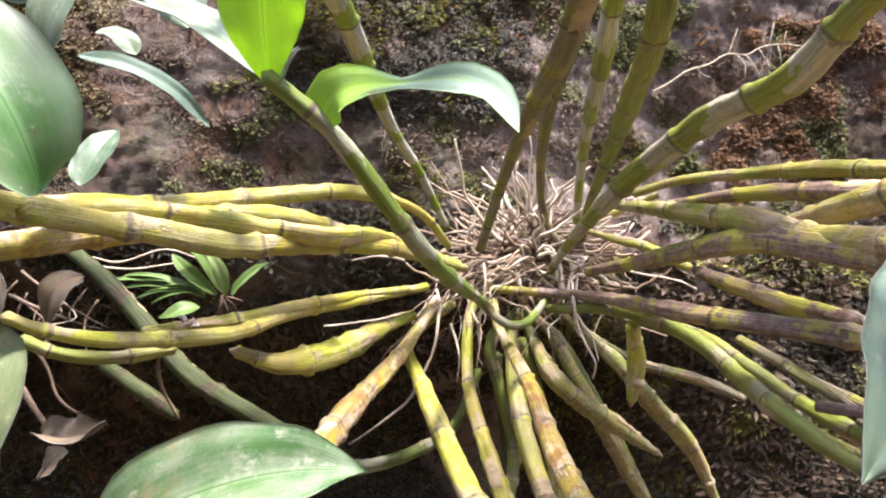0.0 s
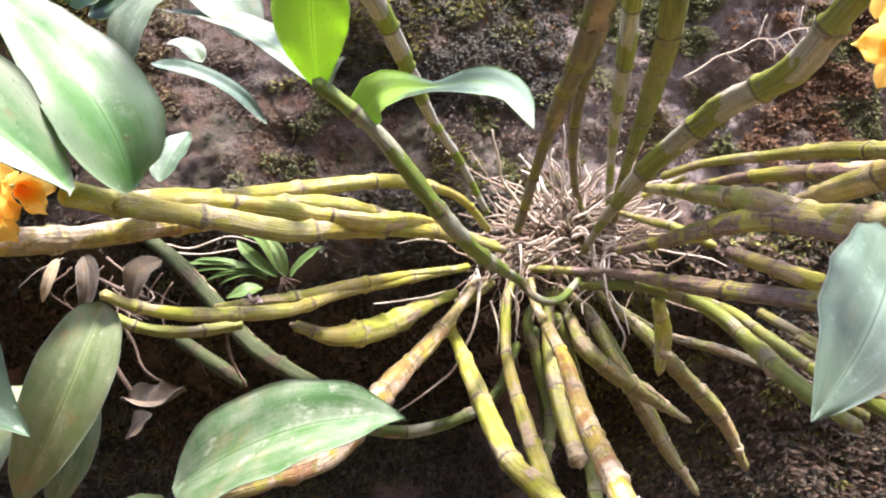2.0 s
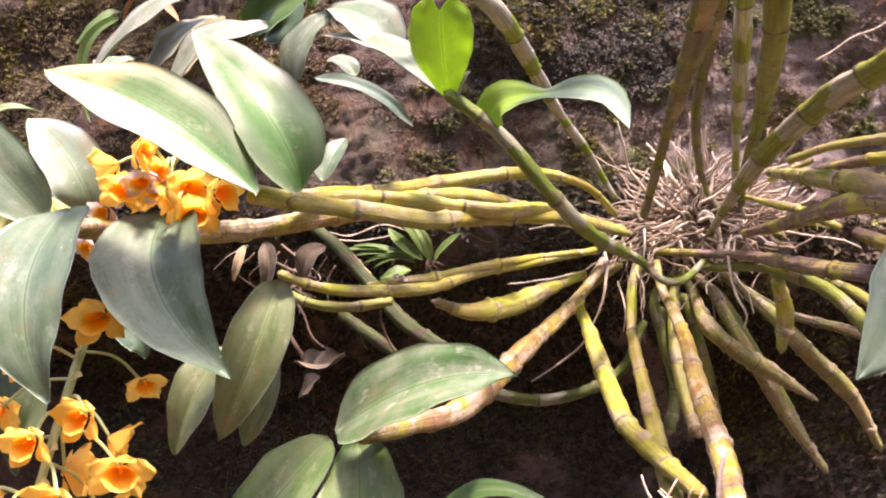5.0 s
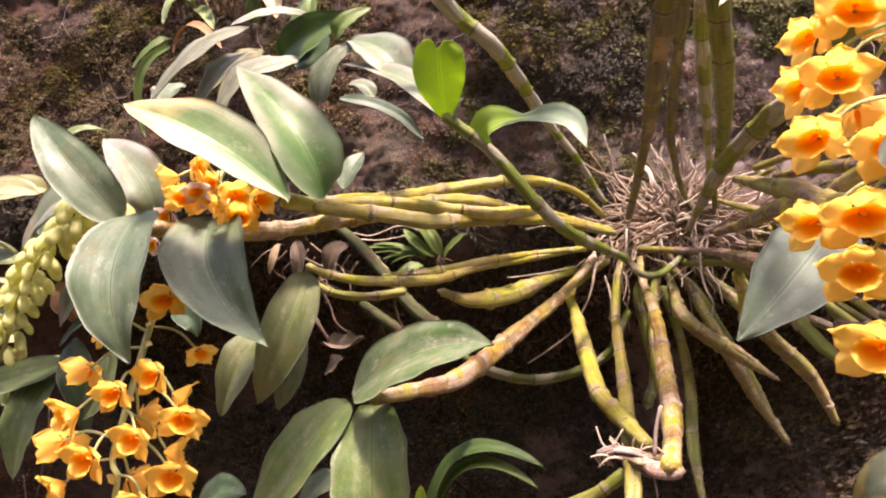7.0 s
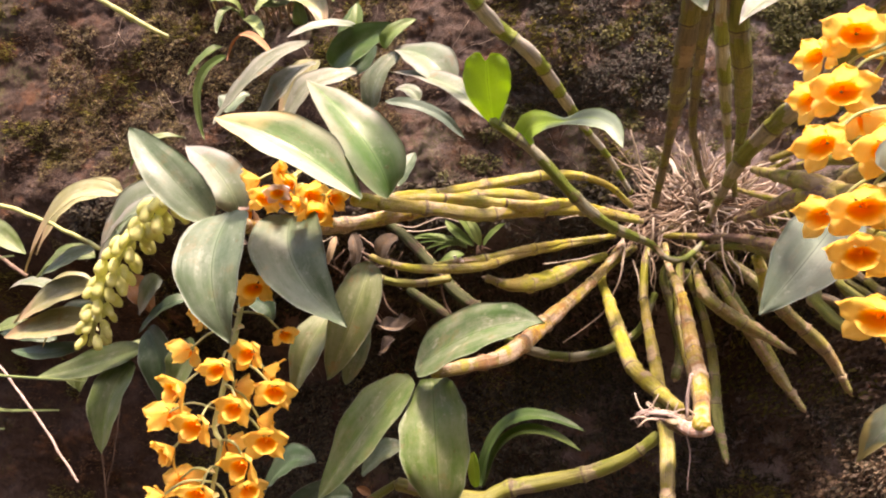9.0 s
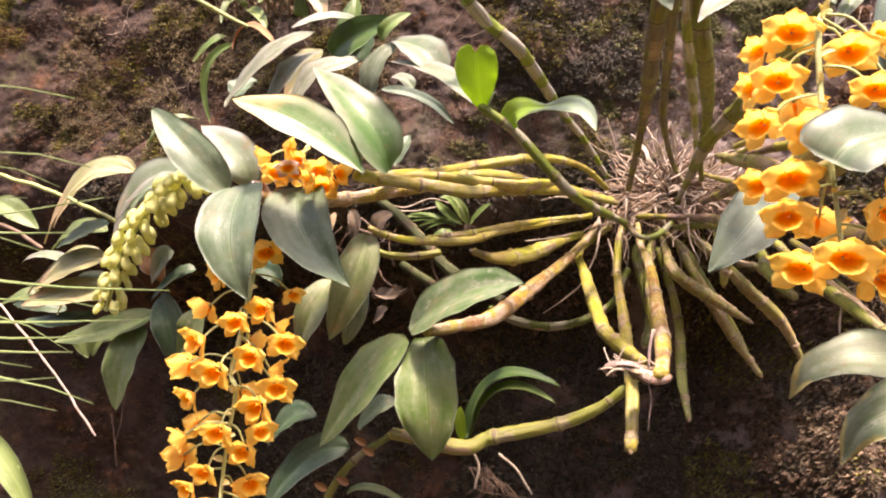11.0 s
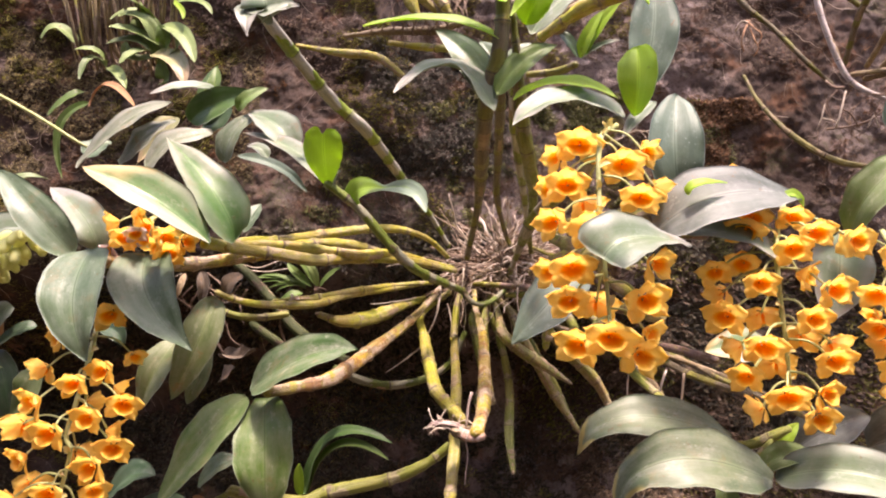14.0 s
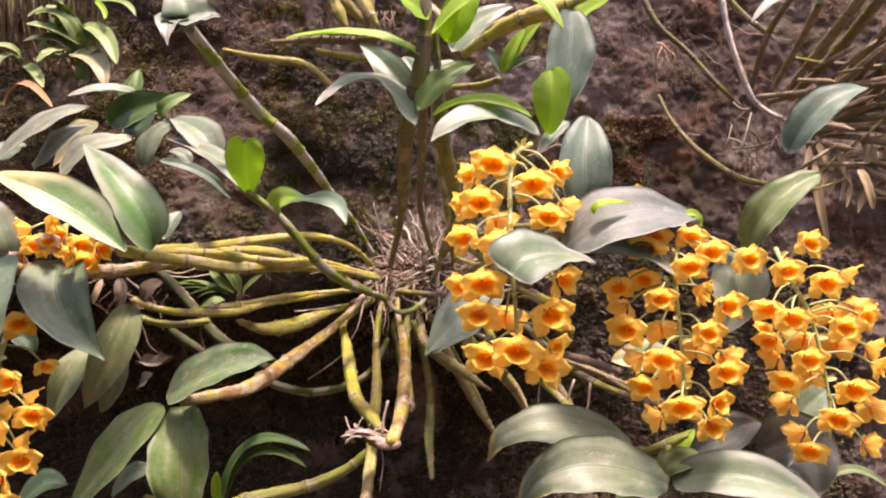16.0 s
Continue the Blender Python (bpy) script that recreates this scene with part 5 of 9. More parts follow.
leaf(orchid, (-0.1727, 0.3700, 1.5245), (-0.1805, 0.3500, 1.4748), (-0.2104, 0.3600, 1.4207), 0.0388, LEAF_RUST, (0.3, -0.9, 0.2))
leaf(orchid, (-0.2170, 0.3800, 1.4804), (-0.2290, 0.3600, 1.4470), (-0.2470, 0.3660, 1.4086), 0.0360, LEAF_RUST, (-0.1, -0.9, 0.2))
leaf(orchid, (-0.1865, 0.3850, 1.4761), (-0.1901, 0.3750, 1.4439), (-0.2002, 0.3750, 1.4153), 0.0245, LEAF_RUST, (0.2, -0.9, 0.2))
leaf(orchid, (-0.1203, 0.3450, 1.4337), (-0.0568, 0.3150, 1.4668), (-0.0017, 0.3000, 1.4745), 0.0484, LEAF_DUSTY, (0.15, -0.78, 0.6), fold=0.28, shape=(0.55, 0.95), label='dusty green leaf held level')
leaf(orchid, (-0.1113, 0.3600, 1.4255), (-0.0948, 0.3250, 1.3774), (-0.0934, 0.3300, 1.3215), 0.0580, LEAF_MOTTLED, (0, -0.95, 0.25), fold=0.2, outline=((0, 0.3), (0.12, 0.72), (0.3, 1.0), (0.55, 1.0), (0.75, 0.8), (0.9, 0.42), (1, 0.03)))
leaf(orchid, (-0.1307, 0.3600, 1.4263), (-0.1616, 0.3400, 1.3866), (-0.2084, 0.3400, 1.3228), 0.0540, LEAF_MOTTLED, (-0.35, -0.85, 0.35), fold=0.2)
leaf(orchid, (0.1931, 0.3000, 1.5499), (0.1676, 0.2600, 1.5176), (0.1376, 0.2430, 1.4826), 0.0444, LEAF_SLATE, (0.1, -0.9, 0.35), fold=0.15, outline=((0, 0.3), (0.15, 0.75), (0.4, 1.0), (0.6, 0.88), (0.8, 0.5), (0.92, 0.22), (1, 0.02)))
leaf(orchid, (-0.2820, 0.5000, 1.7480), (-0.2470, 0.4900, 1.7650), (-0.1890, 0.4800, 1.7750), 0.0400, LEAF_MID, (0.25, -0.95, 0.1))
leaf(orchid, (-0.2680, 0.5050, 1.7420), (-0.2420, 0.5000, 1.7520), (-0.2350, 0.5050, 1.7740), 0.0290, LEAF_DARK, (0.1, -0.95, 0.2))
leaf(orchid, (-0.2050, 0.4700, 1.7500), (-0.1920, 0.4650, 1.7640), (-0.1720, 0.4800, 1.7800), 0.0190, LEAF_FRESH, (0.1, -0.9, 0.3))
leaf(orchid, (-0.2140, 0.4600, 1.6850), (-0.2050, 0.4550, 1.7170), (-0.1820, 0.4700, 1.7460), 0.0330, LEAF_LOW, (-0.2, -0.9, 0.3), shape=(0.5, 0.7), fold=0.2)
leaf(orchid, (-0.3400, 0.3700, 1.6640), ((-0.3000, 0.3600, 1.6910), (-0.2690, 0.3650, 1.7170)), (-0.2400, 0.3800, 1.7340), 0.0430, LEAF_TORN, (-0.1, -0.75, 0.65), outline=((0, 0.2), (0.15, 0.6), (0.4, 1.0), (0.65, 0.95), (0.85, 0.5), (1, 0.04)), fold=0.2, label='long dusty leaf mottled brown at its torn tip')
leaf(orchid, (-0.2950, 0.3780, 1.6650), ((-0.2710, 0.3720, 1.6880), (-0.2520, 0.3780, 1.7060)), (-0.2400, 0.3900, 1.7170), 0.0340, LEAF_TORN, (-0.05, -0.8, 0.6), outline=((0, 0.5), (0.25, 1.0), (0.5, 1.05), (0.75, 0.75), (0.92, 0.5), (1, 0.15)), fold=0.15, ripple=0.05, label='bleached leaf with a ragged brown tip')
leaf(orchid, (-0.1225, 0.4400, 1.6927), (-0.1455, 0.4400, 1.7229), (-0.1917, 0.4700, 1.7470), 0.0434, LEAF_PALE, (0.2, -0.75, 0.6))
leaf(orchid, (-0.2310, 0.5300, 1.7110), ((-0.1980, 0.5300, 1.7040), (-0.1690, 0.5450, 1.6910)), (-0.1480, 0.5600, 1.6680), 0.0150, LEAF_SLATE, (0, -0.85, 0.5), shape=(0.5, 0.7))
leaf(orchid, (-0.1779, 0.5000, 1.6997), (-0.1895, 0.5000, 1.7118), (-0.2052, 0.5000, 1.7146), 0.0175, LEAF_PALE, (0, -0.7, 0.7))
leaf(orchid, (-0.2453, 0.5000, 1.7852), (-0.2706, 0.4700, 1.7830), (-0.3083, 0.4500, 1.7686), 0.0215, LEAF_PALE, (0, -0.75, 0.6))
leaf(orchid, (-0.2490, 0.3520, 1.6570), ((-0.2220, 0.3460, 1.6790), (-0.1990, 0.3500, 1.6880)), (-0.1830, 0.3650, 1.6950), 0.0400, LEAF_TORN, (0.05, -0.75, 0.65), outline=((0, 0.5), (0.2, 1.0), (0.5, 1.0), (0.75, 0.7), (0.92, 0.36), (1, 0.05)), fold=0.15, ripple=0.04)
leaf(orchid, (-0.2695, 0.5200, 1.7767), (-0.2623, 0.5200, 1.8018), (-0.2659, 0.5300, 1.8287), 0.0206, LEAF_FRESH, (0, -1, 0))
leaf(orchid, (-0.1586, 0.4000, 1.5944), (-0.1542, 0.4081, 1.6134), (-0.1498, 0.4200, 1.6285), 0.0203, LEAF_BLUE)
leaf(orchid, (-0.3480, 0.4000, 1.6799), (-0.3415, 0.4084, 1.6935), (-0.3351, 0.4200, 1.7038), 0.0365, LEAF_BLUE)
leaf(orchid, (-0.4372, 0.5200, 1.7836), (-0.4765, 0.5200, 1.7532), (-0.4752, 0.5300, 1.6865), 0.0120, LEAF_FRESH, (0.2, -0.9, 0.2), shape=(0.3, 0.6))
leaf(orchid, (-0.4568, 0.5500, 1.7890), (-0.4257, 0.5400, 1.8149), (-0.3835, 0.5400, 1.7831), 0.0147, LEAF_BROWN, (0, -0.6, 0.8), shape=(0.3, 0.5), label='withered orange leaf')
leaf(orchid, (-0.4650, 0.3800, 1.6006), (-0.5161, 0.3600, 1.5933), (-0.5810, 0.3700, 1.5212), 0.0302, LEAF_YELLOW, (-0.2, -0.8, 0.5))
leaf(orchid, (-0.4135, 0.3400, 1.6177), (-0.3869, 0.3400, 1.6430), (-0.3639, 0.3600, 1.6477), 0.0174, LEAF, (-0.1, -0.7, 0.7))
leaf(orchid, (-0.5653, 0.4500, 1.5416), (-0.6045, 0.4400, 1.5421), (-0.6538, 0.4500, 1.5186), 0.0326, LEAF, (-0.1, -0.7, 0.7))
leaf(orchid, (-0.6148, 0.5000, 1.5131), (-0.6603, 0.4800, 1.5030), (-0.7479, 0.5000, 1.4620), 0.0379, LEAF_YELLOW, (-0.1, -0.7, 0.6))
leaf(orchid, (-0.6072, 0.5000, 1.4537), (-0.6499, 0.4800, 1.4578), (-0.7413, 0.5000, 1.4401), 0.0321, LEAF_YELLOW, (-0.1, -0.6, 0.8))
leaf(orchid, (-0.5758, 0.5400, 1.4413), (-0.6034, 0.5200, 1.4139), (-0.6907, 0.5400, 1.3975), 0.0400, LEAF, (-0.1, -0.7, 0.6))
leaf(orchid, (-0.4803, 0.4200, 1.4256), (-0.4912, 0.4000, 1.3857), (-0.4966, 0.3950, 1.3317), 0.0510, LEAF, (-0.1, -0.95, 0.2))
leaf(orchid, (-0.4605, 0.4200, 1.4621), (-0.4340, 0.4100, 1.4217), (-0.4345, 0.4200, 1.3706), 0.0405, LEAF_DARK, (0, -0.95, 0.2))
leaf(orchid, (-0.4170, 0.4000, 1.5904), (-0.4518, 0.3900, 1.5833), (-0.5076, 0.4000, 1.5472), 0.0315, LEAF_PALE, (-0.2, -0.7, 0.6))
leaf(orchid, (-0.5151, 0.4500, 1.5114), (-0.4843, 0.4400, 1.4984), (-0.4810, 0.4500, 1.4744), 0.0305, LEAF_BROWN, (0, -0.9, 0.2))
leaf(orchid, (-0.8092, 0.5000, 1.5950), (-0.7705, 0.4957, 1.5774), (-0.7318, 0.5000, 1.5513), 0.0329, LEAF)
leaf(orchid, (-0.6995, 0.5500, 1.4090), (-0.6942, 0.5481, 1.3923), (-0.6888, 0.5500, 1.3720), 0.0287, LEAF)
leaf(orchid, (-0.7301, 0.5500, 1.4387), (-0.7640, 0.5314, 1.4465), (-0.7979, 0.5200, 1.4472), 0.0306, LEAF_DARK)
leaf(orchid, (-0.4330, 0.4200, 1.6022), (-0.4782, 0.4100, 1.5812), (-0.5212, 0.4100, 1.5100), 0.0580, LEAF_PALE, (-0.2, -0.85, 0.4), label='broad pale mauve leaf behind the buds')
leaf(orchid, (-0.5444, 0.4300, 1.5497), (-0.5790, 0.4200, 1.5349), (-0.6152, 0.4200, 1.5193), 0.0294, LEAF_BLUE, (-0.1, -0.7, 0.6))
leaf(orchid, (-0.5488, 0.4300, 1.5069), (-0.5948, 0.4200, 1.4956), (-0.6487, 0.4200, 1.4674), 0.0392, LEAF_YELLOW, (-0.1, -0.8, 0.5))
leaf(orchid, (-0.5446, 0.4300, 1.4664), (-0.5978, 0.4200, 1.4637), (-0.6697, 0.4200, 1.4488), 0.0392, LEAF_YELLOW, (-0.1, -0.8, 0.5))
leaf(orchid, (-0.4673, 0.4200, 1.4407), (-0.5187, 0.4100, 1.4234), (-0.6069, 0.4100, 1.4062), 0.0359, LEAF, (-0.1, -0.8, 0.5))
leaf(orchid, (-0.4976, 0.4200, 1.6114), (-0.5549, 0.4100, 1.6019), (-0.6112, 0.4100, 1.5436), 0.0373, LEAF_YELLOW, (-0.2, -0.8, 0.5))
leaf(orchid, (-0.4364, 0.4100, 1.5147), (-0.4452, 0.4050, 1.5029), (-0.4641, 0.4100, 1.4756), 0.0261, LEAF_PALE, (0, -0.9, 0.3))
leaf(orchid, (-0.5464, 0.4400, 1.4283), (-0.5577, 0.4300, 1.4079), (-0.5655, 0.4300, 1.3884), 0.0213, LEAF_GRASS, (0, -0.9, 0.3))
leaf(orchid, (-0.3127, 0.4200, 1.3016), (-0.2745, 0.4000, 1.3361), (-0.2440, 0.4000, 1.3393), 0.0365, LEAF_DARK, (0, -0.7, 0.7))
leaf(orchid, (-0.2069, 0.4200, 1.3260), (-0.1787, 0.4100, 1.3509), (-0.1632, 0.4200, 1.3550), 0.0265, LEAF_BLUE, (0, -0.7, 0.7))
leaf(orchid, (-0.4763, 0.4300, 1.5603), (-0.4987, 0.4200, 1.5821), (-0.5221, 0.4200, 1.5612), 0.0374, LEAF_PALE, (-0.1, -0.8, 0.5))
leaf(orchid, (-0.5637, 0.4600, 1.4726), (-0.6048, 0.4500, 1.4728), (-0.6434, 0.4500, 1.4359), 0.0358, LEAF_CREAM, (-0.1, -0.7, 0.6))
leaf(orchid, (-0.6585, 0.5000, 1.4994), (-0.7047, 0.4900, 1.5142), (-0.7483, 0.4900, 1.5060), 0.0179, LEAF_PALE, (0, -0.6, 0.8))
leaf(orchid, (-0.4107, 0.4200, 1.4920), (-0.4313, 0.4100, 1.4834), (-0.4642, 0.4100, 1.4566), 0.0209, LEAF_DARK, (-0.1, -0.7, 0.6))
leaf(orchid, (-0.7372, 0.5200, 1.4553), (-0.7538, 0.5000, 1.4597), (-0.8039, 0.5000, 1.4408), 0.0282, LEAF, (0, -0.6, 0.7))
leaf(orchid, (-0.6294, 0.5000, 1.4360), (-0.6738, 0.4900, 1.4255), (-0.7409, 0.4900, 1.4278), 0.0276, LEAF_DARK, (0, -0.7, 0.7))
leaf(orchid, (-0.3939, 0.4000, 1.4522), (-0.3923, 0.3900, 1.4247), (-0.4214, 0.4000, 1.3915), 0.0351, LEAF, (0, -0.95, 0.2))
leaf(orchid, (0.2742, 0.3000, 1.5990), (0.2690, 0.2850, 1.6450), (0.2746, 0.3100, 1.7006), 0.0460, LEAF_SLATE, (0.1, -0.95, 0.2), shape=(0.75, 0.72), fold=0.3)
leaf(orchid, (0.2400, 0.3250, 1.6860), (0.2430, 0.3100, 1.7150), (0.2420, 0.3150, 1.7465), 0.0357, LEAF_LIME, (-0.3, -0.9, 0.1), shape=(0.7, 0.5))
leaf(orchid, (0.2560, 0.4200, 1.7430), (0.2680, 0.4200, 1.8000), (0.2701, 0.4300, 1.8567), 0.0504, LEAF_SLATE, (0.1, -1, 0.1), shape=(0.5, 0.5))
leaf(orchid, (0.2594, 0.3400, 1.7036), (0.2443, 0.3275, 1.6872), (0.2293, 0.3200, 1.6657), 0.0161, LEAF_PALE)
leaf(orchid, (0.2046, 0.1700, 1.5420), (0.2270, 0.1780, 1.5575), (0.2700, 0.2150, 1.5560), 0.0500, LEAF_PALE, (0, -0.75, 0.6), shape=(0.24, 0.9))
leaf(orchid, (0.2485, 0.2500, 1.5709), (0.2987, 0.2450, 1.5990), (0.3716, 0.3000, 1.6039), 0.0590, LEAF_GREY, (-0.1, -0.8, 0.5), fold=0.22, label='grey-green leaf with the shade of upper blades painted into its colour')
leaf(orchid, (0.2641, 0.2600, 1.5722), (0.3082, 0.2500, 1.5692), (0.3481, 0.2600, 1.5453), 0.0298, LEAF_PALE, (0, -0.7, 0.7))
leaf(orchid, (0.2710, 0.2350, 1.5970), (0.2780, 0.2320, 1.6050), (0.3010, 0.2400, 1.6070), 0.0110, LEAF_LIME, (0, -0.6, 0.8))
leaf(orchid, (0.3520, 0.2850, 1.6040), (0.3630, 0.2880, 1.6060), (0.3690, 0.2900, 1.5960), 0.0085, LEAF_LIME, (0, -0.8, 0.5))
leaf(orchid, (0.4438, 0.4100, 1.5908), (0.4619, 0.3900, 1.6318), (0.5140, 0.4000, 1.6676), 0.0390, LEAF, (-0.35, -0.85, 0.35), outline=((0, 0.25), (0.15, 0.7), (0.4, 1.0), (0.7, 0.92), (0.9, 0.6), (1, 0.08)))
leaf(orchid, (0.4376, 0.4300, 1.5943), (0.4364, 0.4200, 1.5527), (0.4213, 0.4200, 1.5057), 0.0562, LEAF_PALE, (0, -1, 0.1))
leaf(orchid, (0.3080, 0.2850, 1.4110), ((0.2690, 0.2680, 1.4250), (0.2310, 0.2560, 1.4290), (0.2010, 0.2560, 1.4190)), (0.1880, 0.2660, 1.3970), 0.0400, LEAF_LOW, (-0.05, -0.75, 0.62), fold=0.16, label='dusty green leaf of the lower shoot with a hooked tip', outline=((0, 0.2), (0.15, 0.72), (0.38, 1.0), (0.60, 0.92), (0.78, 0.55), (0.9, 0.26), (1, 0.02)))
leaf(orchid, (0.3290, 0.2520, 1.3860), ((0.2910, 0.2360, 1.4000), (0.2560, 0.2260, 1.4020), (0.2260, 0.2240, 1.3890)), (0.2130, 0.2280, 1.3630), 0.0500, LEAF_LOW, (-0.05, -0.8, 0.55), fold=0.18, label='dusty green leaf of the lower shoot with a hooked yellow tip', outline=((0, 0.2), (0.12, 0.72), (0.35, 1.0), (0.58, 0.90), (0.76, 0.55), (0.9, 0.26), (1, 0.02)))
leaf(orchid, (0.3328, 0.3000, 1.3868), (0.3503, 0.2900, 1.3996), (0.3767, 0.2900, 1.3954), 0.0225, LEAF)
leaf(orchid, (0.3408, 0.2900, 1.3811), (0.3909, 0.2600, 1.3925), (0.4541, 0.2600, 1.3691), 0.0427, LEAF_PALE, (0.1, -0.75, 0.6))
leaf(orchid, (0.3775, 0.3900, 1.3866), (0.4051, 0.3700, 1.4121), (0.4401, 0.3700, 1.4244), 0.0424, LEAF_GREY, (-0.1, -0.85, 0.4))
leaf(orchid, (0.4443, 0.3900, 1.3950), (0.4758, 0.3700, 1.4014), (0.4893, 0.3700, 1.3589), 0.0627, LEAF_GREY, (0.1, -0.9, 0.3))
leaf(orchid, (0.5122, 0.4000, 1.3720), (0.5384, 0.4000, 1.3796), (0.5684, 0.4000, 1.3609), 0.0098, LEAF)
leaf(orchid, (0.2970, 0.2680, 1.3800), (0.2990, 0.2620, 1.3630), (0.2980, 0.2660, 1.3400), 0.0190, LEAF_GRASS, (0.1, -0.95, 0.2), fold=0.4, label='pale green young leaf below the lower shoot')
root(orchid, ((0.2570, 0.2720, 1.3830), (0.2580, 0.2700, 1.3750), (0.2600, 0.2700, 1.3680)), 1.5, 0.9)
leaf(orchid, (0.3608, 0.3700, 1.4788), (0.3312, 0.3621, 1.4812), (0.3015, 0.3600, 1.4778), 0.0405, LEAF_CREAM)
leaf(orchid, (0.5280, 0.5200, 1.7170), (0.5597, 0.5000, 1.7660), (0.6162, 0.5100, 1.7923), 0.0460, LEAF_SLATE, (-0.3, -0.8, 0.5))
leaf(orchid, (0.5128, 0.4000, 1.4542), (0.4910, 0.3971, 1.4364), (0.4692, 0.4000, 1.4129), 0.0355, LEAF_BLUE)
leaf(orchid, (0.3476, 0.3200, 1.3973), (0.3574, 0.3185, 1.4111), (0.3672, 0.3200, 1.4219), 0.0134, LEAF_LIME)
leaf(orchid, (-0.2568, 0.4200, 1.7295), (-0.2694, 0.4150, 1.7082), (-0.2979, 0.4150, 1.6744), 0.0387, LEAF_YELLOW, (-0.1, -0.85, 0.4))
leaf(orchid, (-0.2820, 0.5300, 1.7800), (-0.2780, 0.5300, 1.8020), (-0.2690, 0.5400, 1.8350), 0.0190, LEAF_MID, (0, -0.95, 0.2))
leaf(orchid, (0.1119, 0.3520, 1.7036), (0.0715, 0.3350, 1.7431), (0.0209, 0.3150, 1.7128), 0.0370, LEAF_PALE, (-0.1, -0.55, 0.8))
leaf(orchid, (0.1100, 0.3520, 1.7134), (0.0869, 0.3600, 1.7596), (0.0499, 0.3700, 1.7948), 0.0320, LEAF_BLUE, (-0.3, -0.8, 0.5))
leaf(orchid, (0.1308, 0.3450, 1.7112), (0.1761, 0.3300, 1.7214), (0.2246, 0.3100, 1.6987), 0.0261, LEAF_LIME, (0, -0.6, 0.8))
leaf(orchid, (0.2323, 0.3300, 1.6871), (0.1770, 0.3100, 1.6990), (0.1331, 0.2950, 1.6720), 0.0397, LEAF_PALE, (0, -0.65, 0.75))
leaf(orchid, (0.1190, 0.3400, 1.7693), (0.0609, 0.3250, 1.7857), (-0.0089, 0.3100, 1.7770), 0.0246, LEAF_LIME, (0, -0.6, 0.8))
leaf(orchid, (0.1289, 0.3300, 1.7880), (0.1965, 0.3100, 1.8257), (0.2511, 0.2900, 1.7750), 0.0368, LEAF_LIME, (0, -0.7, 0.7))
leaf(orchid, (0.1462, 0.3600, 1.7814), (0.1708, 0.3700, 1.8161), (0.2080, 0.3800, 1.8381), 0.0298, LEAF_PALE, (0.2, -0.8, 0.5))
leaf(orchid, (0.1242, 0.3300, 1.8023), (0.1020, 0.3200, 1.8181), (0.0697, 0.3000, 1.8260), 0.0328, LEAF_LIME, (0, -0.8, 0.6))
leaf(orchid, (0.1146, 0.3500, 1.7184), (0.1386, 0.3550, 1.7516), (0.1714, 0.3700, 1.7731), 0.0263, LEAF_FRESH, (0.2, -0.8, 0.5))
leaf(orchid, (0.1135, 0.3800, 1.7486), (0.1036, 0.3828, 1.7709), (0.0937, 0.3900, 1.7888), 0.0249, LEAF_BLUE)
leaf(orchid, (0.1411, 0.3500, 1.7874), (0.1552, 0.3400, 1.8149), (0.1741, 0.3400, 1.8494), 0.0338, LEAF_LIME, (0.2, -0.9, 0.3))
leaf(orchid, (0.1231, 0.3700, 1.7511), (0.1369, 0.3730, 1.7673), (0.1507, 0.3800, 1.7795), 0.0254, LEAF_BLUE)
leaf(orchid, (-0.0987, 0.2850, 1.7804), (-0.0901, 0.2700, 1.7873), (-0.1129, 0.2800, 1.8251), 0.0504, LEAF_PALE, (0.1, -0.6, 0.75), shape=(0.4, 0.9))
leaf(orchid, (-0.0957, 0.2850, 1.7749), (-0.1006, 0.2600, 1.7724), (-0.0965, 0.2500, 1.7473), 0.0331, LEAF_PALE, (0.1, -0.8, 0.5), shape=(0.3, 1.1))
leaf(orchid, (-0.0931, 0.2850, 1.7765), (-0.0751, 0.2756, 1.7814), (-0.0571, 0.2700, 1.7825), 0.0310, LEAF_PALE, (0.1, -0.7, 0.6), shape=(0.3, 1.1))
raceme(orchid, ((0.2226, 0.2963, 1.6698), (0.2062, 0.2239, 1.6392), (0.2041, 0.2075, 1.5881), (0.2072, 0.1920, 1.5387), (0.2108, 0.1862, 1.4855)), ((0.1905, 0.2230, 1.6354, -5), (0.1729, 0.2380, 1.6293, -60), (0.2225, 0.2200, 1.6188, 5), (0.2419, 0.2450, 1.6339, 50), (0.1812, 0.2160, 1.6028, 0), (0.1680, 0.2300, 1.6025, -50), (0.1954, 0.2450, 1.5930, 150), (0.2338, 0.2060, 1.5904, 5), (0.2486, 0.2400, 1.6041, 130), (0.1704, 0.2080, 1.5737, -35), (0.1965, 0.1930, 1.5673, 0), (0.1845, 0.1880, 1.5375, 0), (0.1688, 0.2050, 1.5359, -45), (0.1826, 0.1880, 1.5144, -10), (0.2026, 0.2150, 1.5139, 160), (0.2329, 0.1780, 1.5148, 20), (0.2095, 0.1700, 1.4890, 0), (0.1887, 0.1830, 1.4834, -30), (0.2371, 0.1950, 1.4929, 60), (0.2304, 0.1860, 1.4770, 30), (0.2436, 0.2050, 1.5417, 50)), size=0.87)
